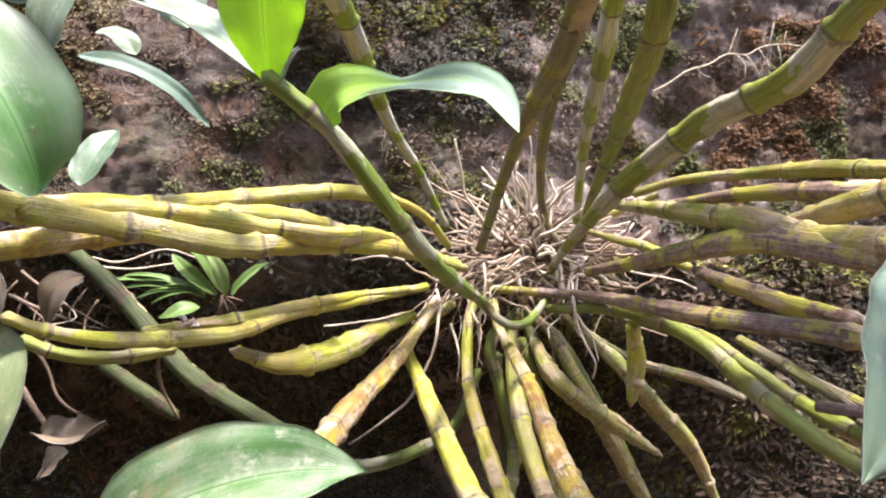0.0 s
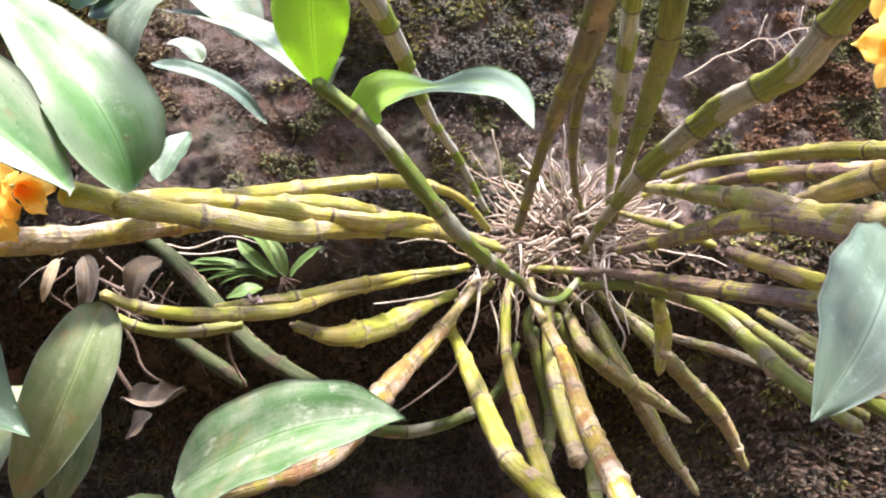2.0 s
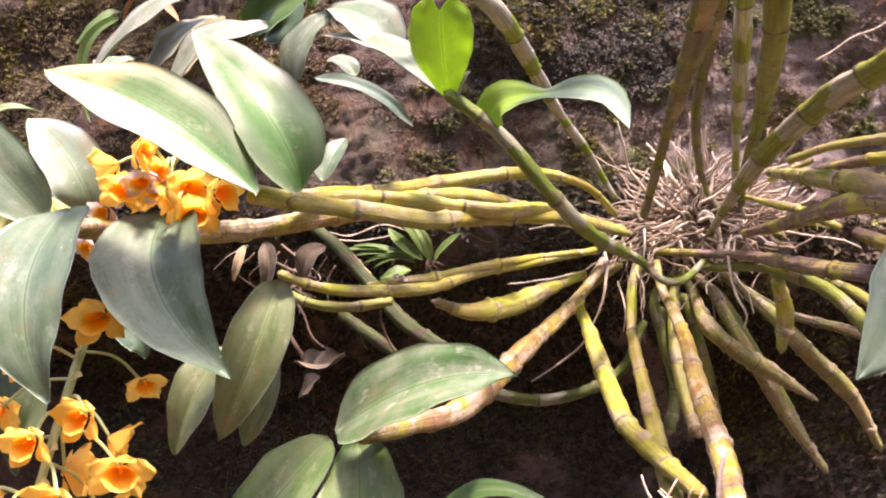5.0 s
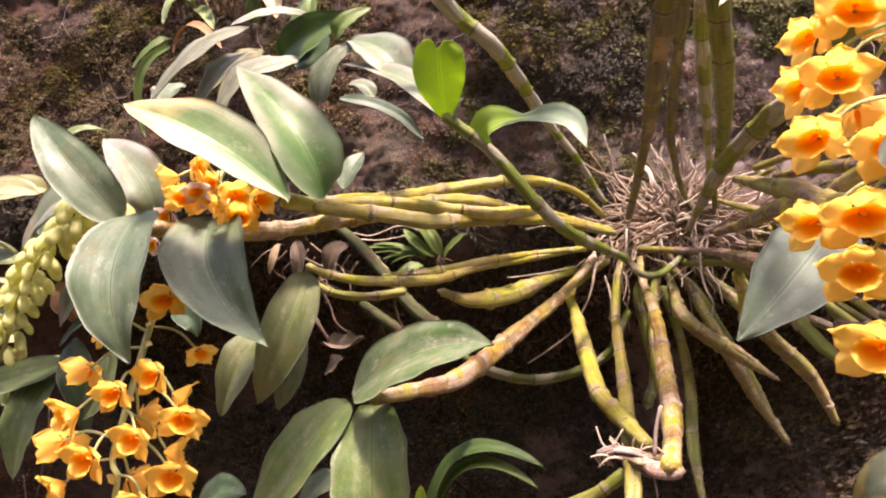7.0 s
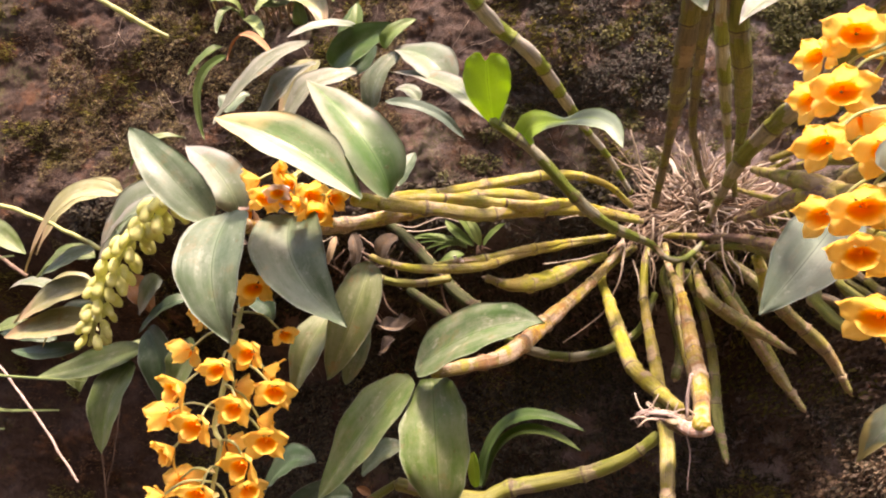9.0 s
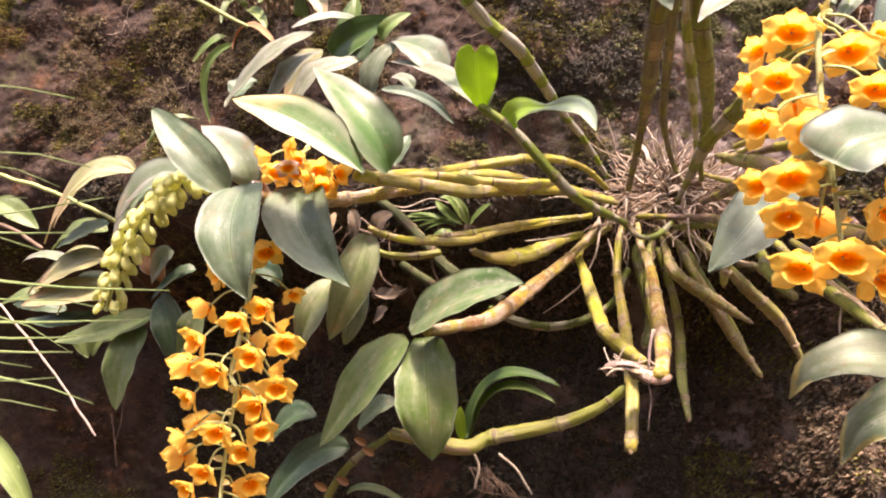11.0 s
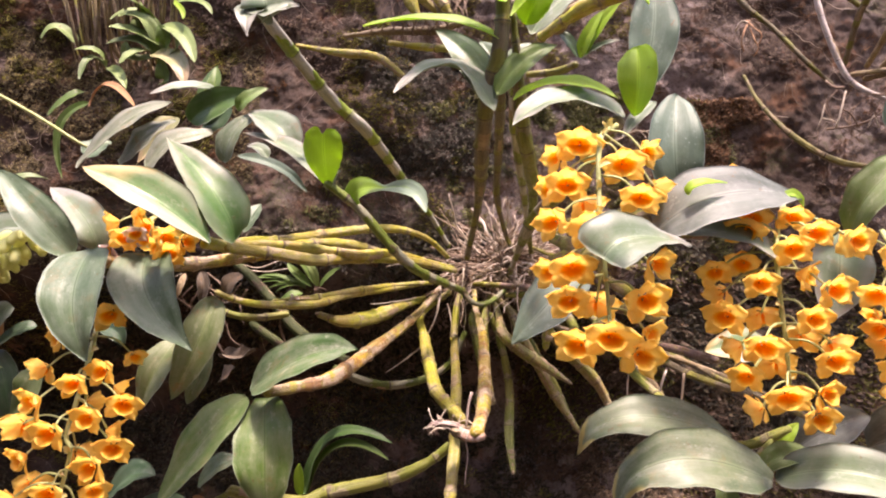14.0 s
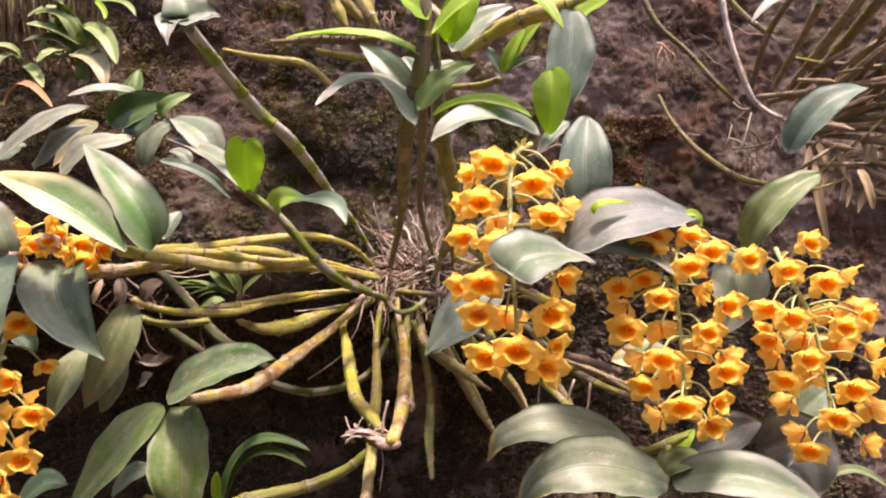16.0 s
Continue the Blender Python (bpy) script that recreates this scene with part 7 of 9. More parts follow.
leaf(grass_tuft, (-0.541, -0.029, 0.0), ((-0.511, -0.029, 0.934), (-0.3960, -0.0440, 1.4550), (-0.2510, -0.0440, 1.5000), (-0.1700, -0.0440, 1.4960), (-0.1520, -0.0440, 1.4940)), (-0.1390, -0.0440, 1.4890), 0.0015, LEAF_GRASS, (0, -0.5, 0.85), outline=((0, 1.6), (0.8, 1.2), (0.93, 1.0), (1, 0.05)), rows=70, cols=4, fold=0.2, name='grass_blade')
leaf(grass_tuft, (-0.532, -0.043, 0.0), ((-0.502, -0.043, 0.818), (-0.3690, -0.0570, 1.4370), (-0.2310, -0.0570, 1.4810), (-0.1530, -0.0570, 1.4760), (-0.1090, -0.0570, 1.4730)), (-0.0600, -0.0570, 1.4720), 0.0024, LEAF_GRASS, (0, -0.5, 0.85), outline=((0, 1.6), (0.8, 1.2), (0.93, 1.0), (1, 0.05)), rows=70, cols=4, fold=0.2, name='grass_blade')
leaf(grass_tuft, (-0.463, -0.035, 0.0), ((-0.433, -0.035, 0.860), (-0.3950, -0.0420, 1.4030), (-0.2510, -0.0420, 1.4540), (-0.1700, -0.0420, 1.4570), (-0.1260, -0.0420, 1.4580)), (-0.0860, -0.0420, 1.4600), 0.0032, LEAF_GRASS, (0, -0.5, 0.85), outline=((0, 1.6), (0.8, 1.2), (0.93, 1.0), (1, 0.05)), rows=70, cols=4, fold=0.2, name='grass_blade')
leaf(grass_tuft, (-0.493, -0.002, 0.0), ((-0.463, -0.002, 0.970), (-0.3930, -0.0430, 1.3970), (-0.2490, -0.0430, 1.4480), (-0.1680, -0.0430, 1.4500), (-0.1350, -0.0430, 1.4510)), (-0.1090, -0.0430, 1.4530), 0.0029, LEAF_GRASS, (0, -0.5, 0.85), outline=((0, 1.6), (0.8, 1.2), (0.93, 1.0), (1, 0.05)), rows=70, cols=4, fold=0.2, name='grass_blade')
leaf(grass_tuft, (-0.509, -0.030, 0.0), ((-0.479, -0.030, 0.886), (-0.3650, -0.0570, 1.3950), (-0.2280, -0.0570, 1.4440), (-0.1520, -0.0570, 1.4460), (-0.1300, -0.0570, 1.4460)), (-0.1070, -0.0570, 1.4470), 0.0029, LEAF_GRASS, (0, -0.5, 0.85), outline=((0, 1.6), (0.8, 1.2), (0.93, 1.0), (1, 0.05)), rows=70, cols=4, fold=0.2, name='grass_blade')
leaf(grass_tuft, (-0.519, -0.009, 0.0), ((-0.489, -0.009, 0.809), (-0.3440, -0.0690, 1.4240), (-0.2130, -0.0690, 1.4680), (-0.1390, -0.0690, 1.4680), (-0.0970, -0.0690, 1.4680)), (-0.0740, -0.0690, 1.4640), 0.0015, LEAF_GRASS, (0, -0.5, 0.85), outline=((0, 1.6), (0.8, 1.2), (0.93, 1.0), (1, 0.05)), rows=70, cols=4, fold=0.2, name='grass_blade')
leaf(grass_tuft, (-0.487, -0.062, 0.0), ((-0.457, -0.062, 0.907), (-0.3360, -0.0730, 1.4290), (-0.2070, -0.0730, 1.4700), (-0.1340, -0.0730, 1.4630), (-0.1130, -0.0730, 1.4580)), (-0.0910, -0.0730, 1.4480), 0.0015, LEAF_GRASS, (0, -0.5, 0.85), outline=((0, 1.6), (0.8, 1.2), (0.93, 1.0), (1, 0.05)), rows=70, cols=4, fold=0.2, name='grass_blade')
leaf(grass_tuft, (-0.516, 0.010, 0.0), ((-0.486, 0.010, 0.839), (-0.3620, -0.0590, 1.3960), (-0.2260, -0.0590, 1.4420), (-0.1500, -0.0590, 1.4360), (-0.1150, -0.0590, 1.4320)), (-0.0940, -0.0590, 1.4270), 0.0024, LEAF_GRASS, (0, -0.5, 0.85), outline=((0, 1.6), (0.8, 1.2), (0.93, 1.0), (1, 0.05)), rows=70, cols=4, fold=0.2, name='grass_blade')
leaf(grass_tuft, (-0.530, -0.027, 0.0), ((-0.500, -0.027, 0.855), (-0.3570, -0.0610, 1.3800), (-0.2230, -0.0610, 1.4300), (-0.1470, -0.0610, 1.4340), (-0.1250, -0.0610, 1.4350)), (-0.1110, -0.0610, 1.4370), 0.0015, LEAF_GRASS, (0, -0.5, 0.85), outline=((0, 1.6), (0.8, 1.2), (0.93, 1.0), (1, 0.05)), rows=70, cols=4, fold=0.2, name='grass_blade')
leaf(grass_tuft, (-0.475, -0.058, 0.0), ((-0.445, -0.058, 0.912), (-0.3530, -0.0630, 1.3790), (-0.2200, -0.0630, 1.4280), (-0.1450, -0.0630, 1.4270), (-0.1230, -0.0630, 1.4260)), (-0.1080, -0.0630, 1.4240), 0.0015, LEAF_GRASS, (0, -0.5, 0.85), outline=((0, 1.6), (0.8, 1.2), (0.93, 1.0), (1, 0.05)), rows=70, cols=4, fold=0.2, name='grass_blade')
leaf(grass_tuft, (-0.540, -0.084, 0.0), ((-0.510, -0.084, 0.846), (-0.3910, -0.0430, 1.3870), (-0.2480, -0.0430, 1.4380), (-0.1670, -0.0430, 1.4400), (-0.1500, -0.0430, 1.4390)), (-0.1440, -0.0430, 1.4380), 0.0015, LEAF_GRASS, (0, -0.5, 0.85), outline=((0, 1.6), (0.8, 1.2), (0.93, 1.0), (1, 0.05)), rows=70, cols=4, fold=0.2, name='grass_blade')
leaf(bank_plant, (-0.6120, 0.3000, 1.3204), (-0.5494, 0.2950, 1.2934), (-0.5115, 0.3000, 1.2381), 0.0287, LEAF_GRASS, (0, -0.7, 0.7), shape=(0.2, 0.5), rows=12, cols=4, name='grass_blade')
root(bank_plant, ((-0.6685, 0.3600, 1.4816), (-0.5621, 0.3600, 1.3864), (-0.4915, 0.3600, 1.3109)), 1.5, 1.2, FIBRE, name='dry_stick')
leaf(orchid, (-0.2118, 0.4100, 1.3077), (-0.2590, 0.4000, 1.2915), (-0.3056, 0.3900, 1.2312), 0.0374, LEAF_DARK, (-0.2, -0.85, 0.4))
leaf(orchid, (-0.2093, 0.4000, 1.2639), (-0.1763, 0.3900, 1.2750), (-0.1336, 0.3900, 1.2596), 0.0094, LEAF, (0, -0.6, 0.8), shape=(0.3, 0.6))
cane(orchid, ((-0.1716, 0.4200, 1.3204), (-0.2051, 0.4100, 1.2966), (-0.2255, 0.4000, 1.2682), (-0.2413, 0.4000, 1.2378)), 3.5, 4, 3, CANE_GREEN, torn=0)
leaf(orchid, (-0.1795, 0.4000, 1.3046), (-0.1854, 0.3968, 1.3088), (-0.1912, 0.3950, 1.3116), 0.0077, LEAF_BROWN, (0, -0.8, 0.5), fold=0.6, rows=8, cols=6, name='bud_scale')
leaf(orchid, (-0.2075, 0.4000, 1.2732), (-0.2134, 0.3968, 1.2774), (-0.2193, 0.3950, 1.2802), 0.0076, LEAF_BROWN, (0, -0.8, 0.5), fold=0.6, rows=8, cols=6, name='bud_scale')
leaf(orchid, (-0.2320, 0.4000, 1.2653), (-0.2379, 0.3968, 1.2695), (-0.2438, 0.3950, 1.2724), 0.0076, LEAF_BROWN, (0, -0.8, 0.5), fold=0.6, rows=8, cols=6, name='bud_scale')
leaf(orchid, (-0.1879, 0.4000, 1.3137), (-0.1937, 0.3968, 1.3179), (-0.1996, 0.3950, 1.3206), 0.0077, LEAF_BROWN, (0, -0.8, 0.5), fold=0.6, rows=8, cols=6, name='bud_scale')
root(orchid, ((-0.0913, 0.4400, 1.2907), (-0.0836, 0.4350, 1.2753), (-0.0971, 0.4400, 1.2614)), 0.6, 0.35, ROOT_OLD)
root(orchid, ((-0.0810, 0.4400, 1.2915), (-0.0698, 0.4350, 1.2725), (-0.0722, 0.4400, 1.2563)), 0.6, 0.35, ROOT_OLD)
root(orchid, ((-0.0889, 0.4400, 1.2909), (-0.0562, 0.4350, 1.2766), (-0.0480, 0.4400, 1.2654)), 0.6, 0.35, ROOT_OLD)
root(orchid, ((-0.0786, 0.4400, 1.2917), (-0.0781, 0.4350, 1.2706), (-0.0891, 0.4400, 1.2541)), 0.6, 0.35, ROOT_OLD)
root(orchid, ((-0.0865, 0.4400, 1.2911), (-0.0644, 0.4350, 1.2747), (-0.0645, 0.4400, 1.2633)), 0.6, 0.35, ROOT_OLD)
root(orchid, ((-0.0762, 0.4400, 1.2919), (-0.0508, 0.4350, 1.2720), (-0.0403, 0.4400, 1.2582)), 0.6, 0.35, ROOT_OLD)
root(orchid, ((-0.0840, 0.4400, 1.2913), (-0.0727, 0.4350, 1.2728), (-0.0813, 0.4400, 1.2611)), 0.6, 0.35, ROOT_OLD)
root(orchid, ((-0.0738, 0.4400, 1.2921), (-0.0591, 0.4350, 1.2769), (-0.0567, 0.4400, 1.2561)), 0.6, 0.35, ROOT_OLD)
root(orchid, ((-0.0816, 0.4400, 1.2914), (-0.0811, 0.4350, 1.2709), (-0.0328, 0.4400, 1.2651)), 0.6, 0.35, ROOT_OLD)
root(orchid, ((-0.0895, 0.4400, 1.2908), (-0.0674, 0.4350, 1.2750), (-0.0734, 0.4400, 1.2539)), 0.6, 0.35, ROOT_OLD)
root(orchid, ((-0.0792, 0.4400, 1.2916), (-0.0538, 0.4350, 1.2723), (-0.0491, 0.4400, 1.2630)), 0.6, 0.35, ROOT_OLD)
root(orchid, ((-0.0871, 0.4400, 1.2910), (-0.0757, 0.4350, 1.2731), (-0.0903, 0.4400, 1.2517)), 0.6, 0.35, ROOT_OLD)
root(orchid, ((-0.0768, 0.4400, 1.2918), (-0.0621, 0.4350, 1.2772), (-0.0657, 0.4400, 1.2609)), 0.6, 0.35, ROOT_OLD)
root(orchid, ((-0.0846, 0.4400, 1.2912), (-0.0485, 0.4350, 1.2744), (-0.0414, 0.4400, 1.2559)), 0.6, 0.35, ROOT_OLD)
root(orchid, ((-0.0744, 0.4400, 1.2920), (-0.0704, 0.4350, 1.2753), (-0.0825, 0.4400, 1.2587)), 0.6, 0.35, ROOT_OLD)
root(orchid, ((-0.0822, 0.4400, 1.2914), (-0.0567, 0.4350, 1.2726), (-0.0579, 0.4400, 1.2537)), 0.6, 0.35, ROOT_OLD)
root(orchid, ((-0.0817, 0.4200, 1.3098), (-0.0762, 0.4200, 1.2962), (-0.0802, 0.4200, 1.2763)), 1.4, 1, ROOT)
root(orchid, ((-0.0559, 0.4200, 1.3106), (-0.0385, 0.4200, 1.2965), (-0.0241, 0.4200, 1.2748)), 1.3, 1, ROOT)
root(bank_plant, ((-0.7111, 0.4000, 1.6161), (-0.5928, 0.3900, 1.5847), (-0.4901, 0.3800, 1.5469)), 2.6, 2.2, STEM, name='flower_stalk')
root(bank_plant, ((-0.7545, 0.4500, 1.5568), (-0.7156, 0.4500, 1.5453), (-0.6729, 0.4500, 1.5203)), 3, 2.5, ROOT_OLD, name='twig')
root(grass_tuft, ((-0.5200, -0.0500, 0.0), (-0.4700, -0.0650, 0.9), (-0.3700, -0.0800, 1.5200), (-0.2500, -0.0830, 1.6720), (-0.1600, -0.0830, 1.6459), (-0.1098, -0.0830, 1.6179), (-0.0721, -0.0830, 1.5968), (-0.0395, -0.0830, 1.5787), (-0.0085, -0.0830, 1.5624)), 1, 0.7, STEM, name='grass_stem')
root(bank_plant, ((-0.5996, 0.5000, 1.3061), (-0.5945, 0.5000, 1.2725), (-0.5894, 0.5000, 1.2392)), 0.9, 0.6, ROOT_OLD, name='root')
root(bank_plant, ((-0.6176, 0.5500, 1.3745), (-0.6256, 0.5500, 1.3090), (-0.6384, 0.5500, 1.2503)), 0.9, 0.6, ROOT_OLD, name='root')
leafy_tuft = thing('leafy_tuft', (-0.4357, 0.6400, 1.8482), 'leafy tuft of pale green strap leaves with dry stems', 'plant')
leaf(leafy_tuft, (-0.3881, 0.6100, 1.8761), (-0.4051, 0.5875, 1.9228), (-0.4410, 0.5750, 1.9261), 0.0201, LEAF_GRASS, (0, -0.7, 0.6), shape=(0.35, 0.6))
leaf(leafy_tuft, (-0.3883, 0.6000, 1.9189), (-0.3415, 0.5750, 1.8945), (-0.3127, 0.5600, 1.8480), 0.0246, LEAF_GRASS, (0, -0.7, 0.6), shape=(0.35, 0.6))
leaf(leafy_tuft, (-0.3895, 0.6100, 1.8935), (-0.4195, 0.5850, 1.9074), (-0.4510, 0.5700, 1.9096), 0.0203, LEAF_GRASS, (0, -0.7, 0.6), shape=(0.35, 0.6))
leaf(leafy_tuft, (-0.4078, 0.6100, 1.9353), (-0.4163, 0.5850, 1.9464), (-0.4277, 0.5700, 1.9502), 0.0248, LEAF_GRASS, (0, -0.7, 0.6), shape=(0.35, 0.6))
leaf(leafy_tuft, (-0.4061, 0.6000, 1.8840), (-0.4152, 0.5800, 1.8738), (-0.4300, 0.5700, 1.8558), 0.0224, LEAF_GRASS, (0, -0.7, 0.6), shape=(0.35, 0.6))
leaf(leafy_tuft, (-0.3998, 0.6000, 1.8782), (-0.3491, 0.5750, 1.8581), (-0.3260, 0.5600, 1.8180), 0.0287, LEAF_YELLOW, (0, -0.7, 0.6), shape=(0.35, 0.6))
leaf(leafy_tuft, (-0.3821, 0.6100, 1.8736), (-0.3765, 0.5900, 1.8949), (-0.3811, 0.5800, 1.9118), 0.0240, LEAF_FRESH, (0, -0.7, 0.6), shape=(0.35, 0.6))
leaf(leafy_tuft, (-0.4758, 0.6100, 1.8659), (-0.4861, 0.5850, 1.8704), (-0.4895, 0.5700, 1.8344), 0.0169, LEAF, (0, -0.7, 0.6), shape=(0.35, 0.6))
leaf(leafy_tuft, (-0.4761, 0.6100, 1.8692), (-0.4816, 0.5900, 1.8837), (-0.5086, 0.5800, 1.8833), 0.0147, LEAF_GRASS, (0, -0.7, 0.6), shape=(0.35, 0.6))
leaf(leafy_tuft, (-0.4733, 0.6100, 1.8658), (-0.4405, 0.5850, 1.8472), (-0.4172, 0.5700, 1.8194), 0.0158, LEAF_GRASS, (0, -0.7, 0.6), shape=(0.35, 0.6))
leaf(leafy_tuft, (-0.3711, 0.6000, 1.9532), (-0.3213, 0.5800, 1.9428), (-0.2962, 0.5700, 1.9185), 0.0101, LEAF_GRASS, (0, -0.7, 0.6), shape=(0.35, 0.6))
leaf(leafy_tuft, (-0.3756, 0.6000, 1.9583), (-0.3471, 0.5800, 1.9321), (-0.3395, 0.5700, 1.9146), 0.0083, LEAF_LIME, (0, -0.7, 0.6), shape=(0.35, 0.6))
leaf(leafy_tuft, (-0.3951, 0.6100, 1.9118), (-0.4226, 0.5900, 1.9366), (-0.4548, 0.5800, 1.9246), 0.0226, LEAF_GRASS, (0, -0.7, 0.6), shape=(0.35, 0.6))
leaf(leafy_tuft, (-0.3966, 0.6100, 1.8787), (-0.4191, 0.5900, 1.8956), (-0.4598, 0.5800, 1.8890), 0.0204, LEAF, (0, -0.7, 0.6), shape=(0.35, 0.6))
leaf(leafy_tuft, (-0.3774, 0.6000, 1.8341), (-0.3760, 0.5900, 1.8466), (-0.3803, 0.5900, 1.8707), 0.0205, LEAF_FRESH, (0, -0.7, 0.6), shape=(0.35, 0.6))
leaf(leafy_tuft, (-0.3895, 0.6200, 1.8742), (-0.4038, 0.6050, 1.9016), (-0.4263, 0.6000, 1.9081), 0.0274, LEAF_GRASS, (0, -0.7, 0.6), shape=(0.35, 0.6))
leaf(leafy_tuft, (-0.4047, 0.6200, 1.9078), (-0.4234, 0.6050, 1.9168), (-0.4301, 0.6000, 1.9330), 0.0238, LEAF_GRASS, (0, -0.7, 0.6), shape=(0.35, 0.6))
leaf(leafy_tuft, (-0.4111, 0.6200, 1.8828), (-0.4351, 0.6050, 1.8774), (-0.4423, 0.6000, 1.9002), 0.0230, LEAF_GRASS, (0, -0.7, 0.6), shape=(0.35, 0.6))
leaf(leafy_tuft, (-0.3754, 0.6000, 1.8705), (-0.3540, 0.5850, 1.8804), (-0.3484, 0.5800, 1.8967), 0.0180, LEAF_GRASS, (0, -0.7, 0.6), shape=(0.35, 0.6))
leaf(leafy_tuft, (-0.5024, 0.6000, 1.8274), (-0.5154, 0.5850, 1.8144), (-0.5422, 0.5800, 1.7891), 0.0203, LEAF_FRESH, (0, -0.7, 0.6), shape=(0.35, 0.6))
leaf(leafy_tuft, (-0.5327, 0.6200, 1.9100), (-0.5581, 0.6050, 1.9294), (-0.5781, 0.6000, 1.9109), 0.0184, LEAF_GRASS, (0, -0.7, 0.6), shape=(0.35, 0.6))
cane(leafy_tuft, ((-0.5426, 0.6700, 1.8594), (-0.5695, 0.6450, 1.9153), (-0.5854, 0.6100, 1.9816)), 1.2, 1, 1, CANE_PURPLE, name='dry_stem')
cane(leafy_tuft, ((-0.5495, 0.6600, 1.8672), (-0.5518, 0.6350, 1.9111), (-0.5430, 0.6000, 1.9819)), 1.2, 1.5, 1, CANE_DRY, name='dry_stem')
cane(leafy_tuft, ((-0.5353, 0.6500, 1.8747), (-0.5206, 0.6250, 1.9067), (-0.5014, 0.5900, 1.9821)), 1.2, 2, 1, CANE_DRY, name='dry_stem')
cane(leafy_tuft, ((-0.5426, 0.6700, 1.8935), (-0.5280, 0.6150, 1.9027), (-0.5350, 0.5800, 1.9836)), 1.2, 2.5, 1, CANE_DRY, name='dry_stem')
cane(leafy_tuft, ((-0.5252, 0.6600, 1.8662), (-0.5400, 0.6450, 1.9150), (-0.4940, 0.5700, 1.9835)), 1.2, 1, 1, CANE_DRY, name='dry_stem')
cane(leafy_tuft, ((-0.5320, 0.6500, 1.8738), (-0.5476, 0.6350, 1.9110), (-0.5660, 0.6100, 2.0111)), 1.2, 1.5, 1, CANE_PURPLE, name='dry_stem')
cane(leafy_tuft, ((-0.5393, 0.6700, 1.8925), (-0.5165, 0.6250, 1.9066), (-0.5206, 0.6000, 1.9773)), 1.2, 2, 1, CANE_DRY, name='dry_stem')
cane(leafy_tuft, ((-0.5220, 0.6600, 1.8653), (-0.4994, 0.6150, 1.9024), (-0.4794, 0.5900, 1.9775)), 1.2, 2.5, 1, CANE_DRY, name='dry_stem')
cane(leafy_tuft, ((-0.5080, 0.6500, 1.8727), (-0.5358, 0.6450, 1.9149), (-0.5131, 0.5800, 1.9790)), 1.2, 1, 1, CANE_DRY, name='dry_stem')
cane(leafy_tuft, ((-0.5147, 0.6700, 1.8914), (-0.5046, 0.6350, 1.9105), (-0.4724, 0.5700, 1.9790)), 1.2, 1.5, 1, CANE_DRY, name='dry_stem')
cane(leafy_tuft, ((-0.5187, 0.6600, 1.8644), (-0.5261, 0.6250, 1.9067), (-0.5432, 0.6100, 2.0064)), 1.2, 2, 1, CANE_PURPLE, name='dry_stem')
cane(leafy_tuft, ((-0.5048, 0.6500, 1.8719), (-0.4953, 0.6150, 1.9023), (-0.5014, 0.6000, 2.0064)), 1.2, 2.5, 1, CANE_DRY, name='dry_stem')
cane(leafy_tuft, ((-0.5114, 0.6700, 1.8905), (-0.4925, 0.6450, 1.9144), (-0.4575, 0.5900, 1.9729)), 1.2, 1, 1, CANE_DRY, name='dry_stem')
cane(leafy_tuft, ((-0.4945, 0.6600, 1.8633), (-0.5143, 0.6350, 1.9106), (-0.4912, 0.5800, 1.9745)), 1.2, 1.5, 1, CANE_DRY, name='dry_stem')
cane(leafy_tuft, ((-0.4808, 0.6500, 1.8708), (-0.4836, 0.6250, 1.9062), (-0.4509, 0.5700, 1.9745)), 1.2, 2, 1, CANE_DRY, name='dry_stem')
cane(leafy_tuft, ((-0.5082, 0.6700, 1.8896), (-0.4913, 0.6150, 1.9023), (-0.5206, 0.6100, 2.0017)), 1.2, 2.5, 1, CANE_PURPLE, name='dry_stem')
cane(leafy_tuft, ((-0.4913, 0.6600, 1.8624), (-0.4883, 0.6450, 1.9144), (-0.4791, 0.6000, 2.0017)), 1.2, 1, 1, CANE_DRY, name='dry_stem')
cane(leafy_tuft, ((-0.4776, 0.6500, 1.8699), (-0.4715, 0.6350, 1.9101), (-0.4384, 0.5900, 2.0016)), 1.2, 1.5, 1, CANE_DRY, name='dry_stem')
cane(leafy_tuft, ((-0.4837, 0.6700, 1.8885), (-0.4795, 0.6250, 1.9062), (-0.4694, 0.5800, 1.9700)), 1.2, 2, 1, CANE_DRY, name='dry_stem')
cane(leafy_tuft, ((-0.4672, 0.6600, 1.8614), (-0.4494, 0.6150, 1.9018), (-0.4295, 0.5700, 1.9700)), 1.2, 2.5, 1, CANE_DRY, name='dry_stem')
cane(leafy_tuft, ((-0.4744, 0.6500, 1.8690), (-0.4980, 0.6450, 1.9145), (-0.4981, 0.6100, 1.9970)), 1.2, 1, 1, CANE_PURPLE, name='dry_stem')
cane(leafy_tuft, ((-0.4805, 0.6700, 1.8876), (-0.4674, 0.6350, 1.9101), (-0.4569, 0.6000, 1.9971)), 1.2, 1.5, 1, CANE_DRY, name='dry_stem')
cane(leafy_tuft, ((-0.4640, 0.6600, 1.8605), (-0.4754, 0.6250, 1.9061), (-0.4912, 0.5900, 1.9985)), 1.2, 2, 1, CANE_DRY, name='dry_stem')
cane(leafy_tuft, ((-0.4505, 0.6500, 1.8680), (-0.4588, 0.6150, 1.9019), (-0.4478, 0.5800, 1.9655)), 1.2, 2.5, 1, CANE_DRY, name='dry_stem')
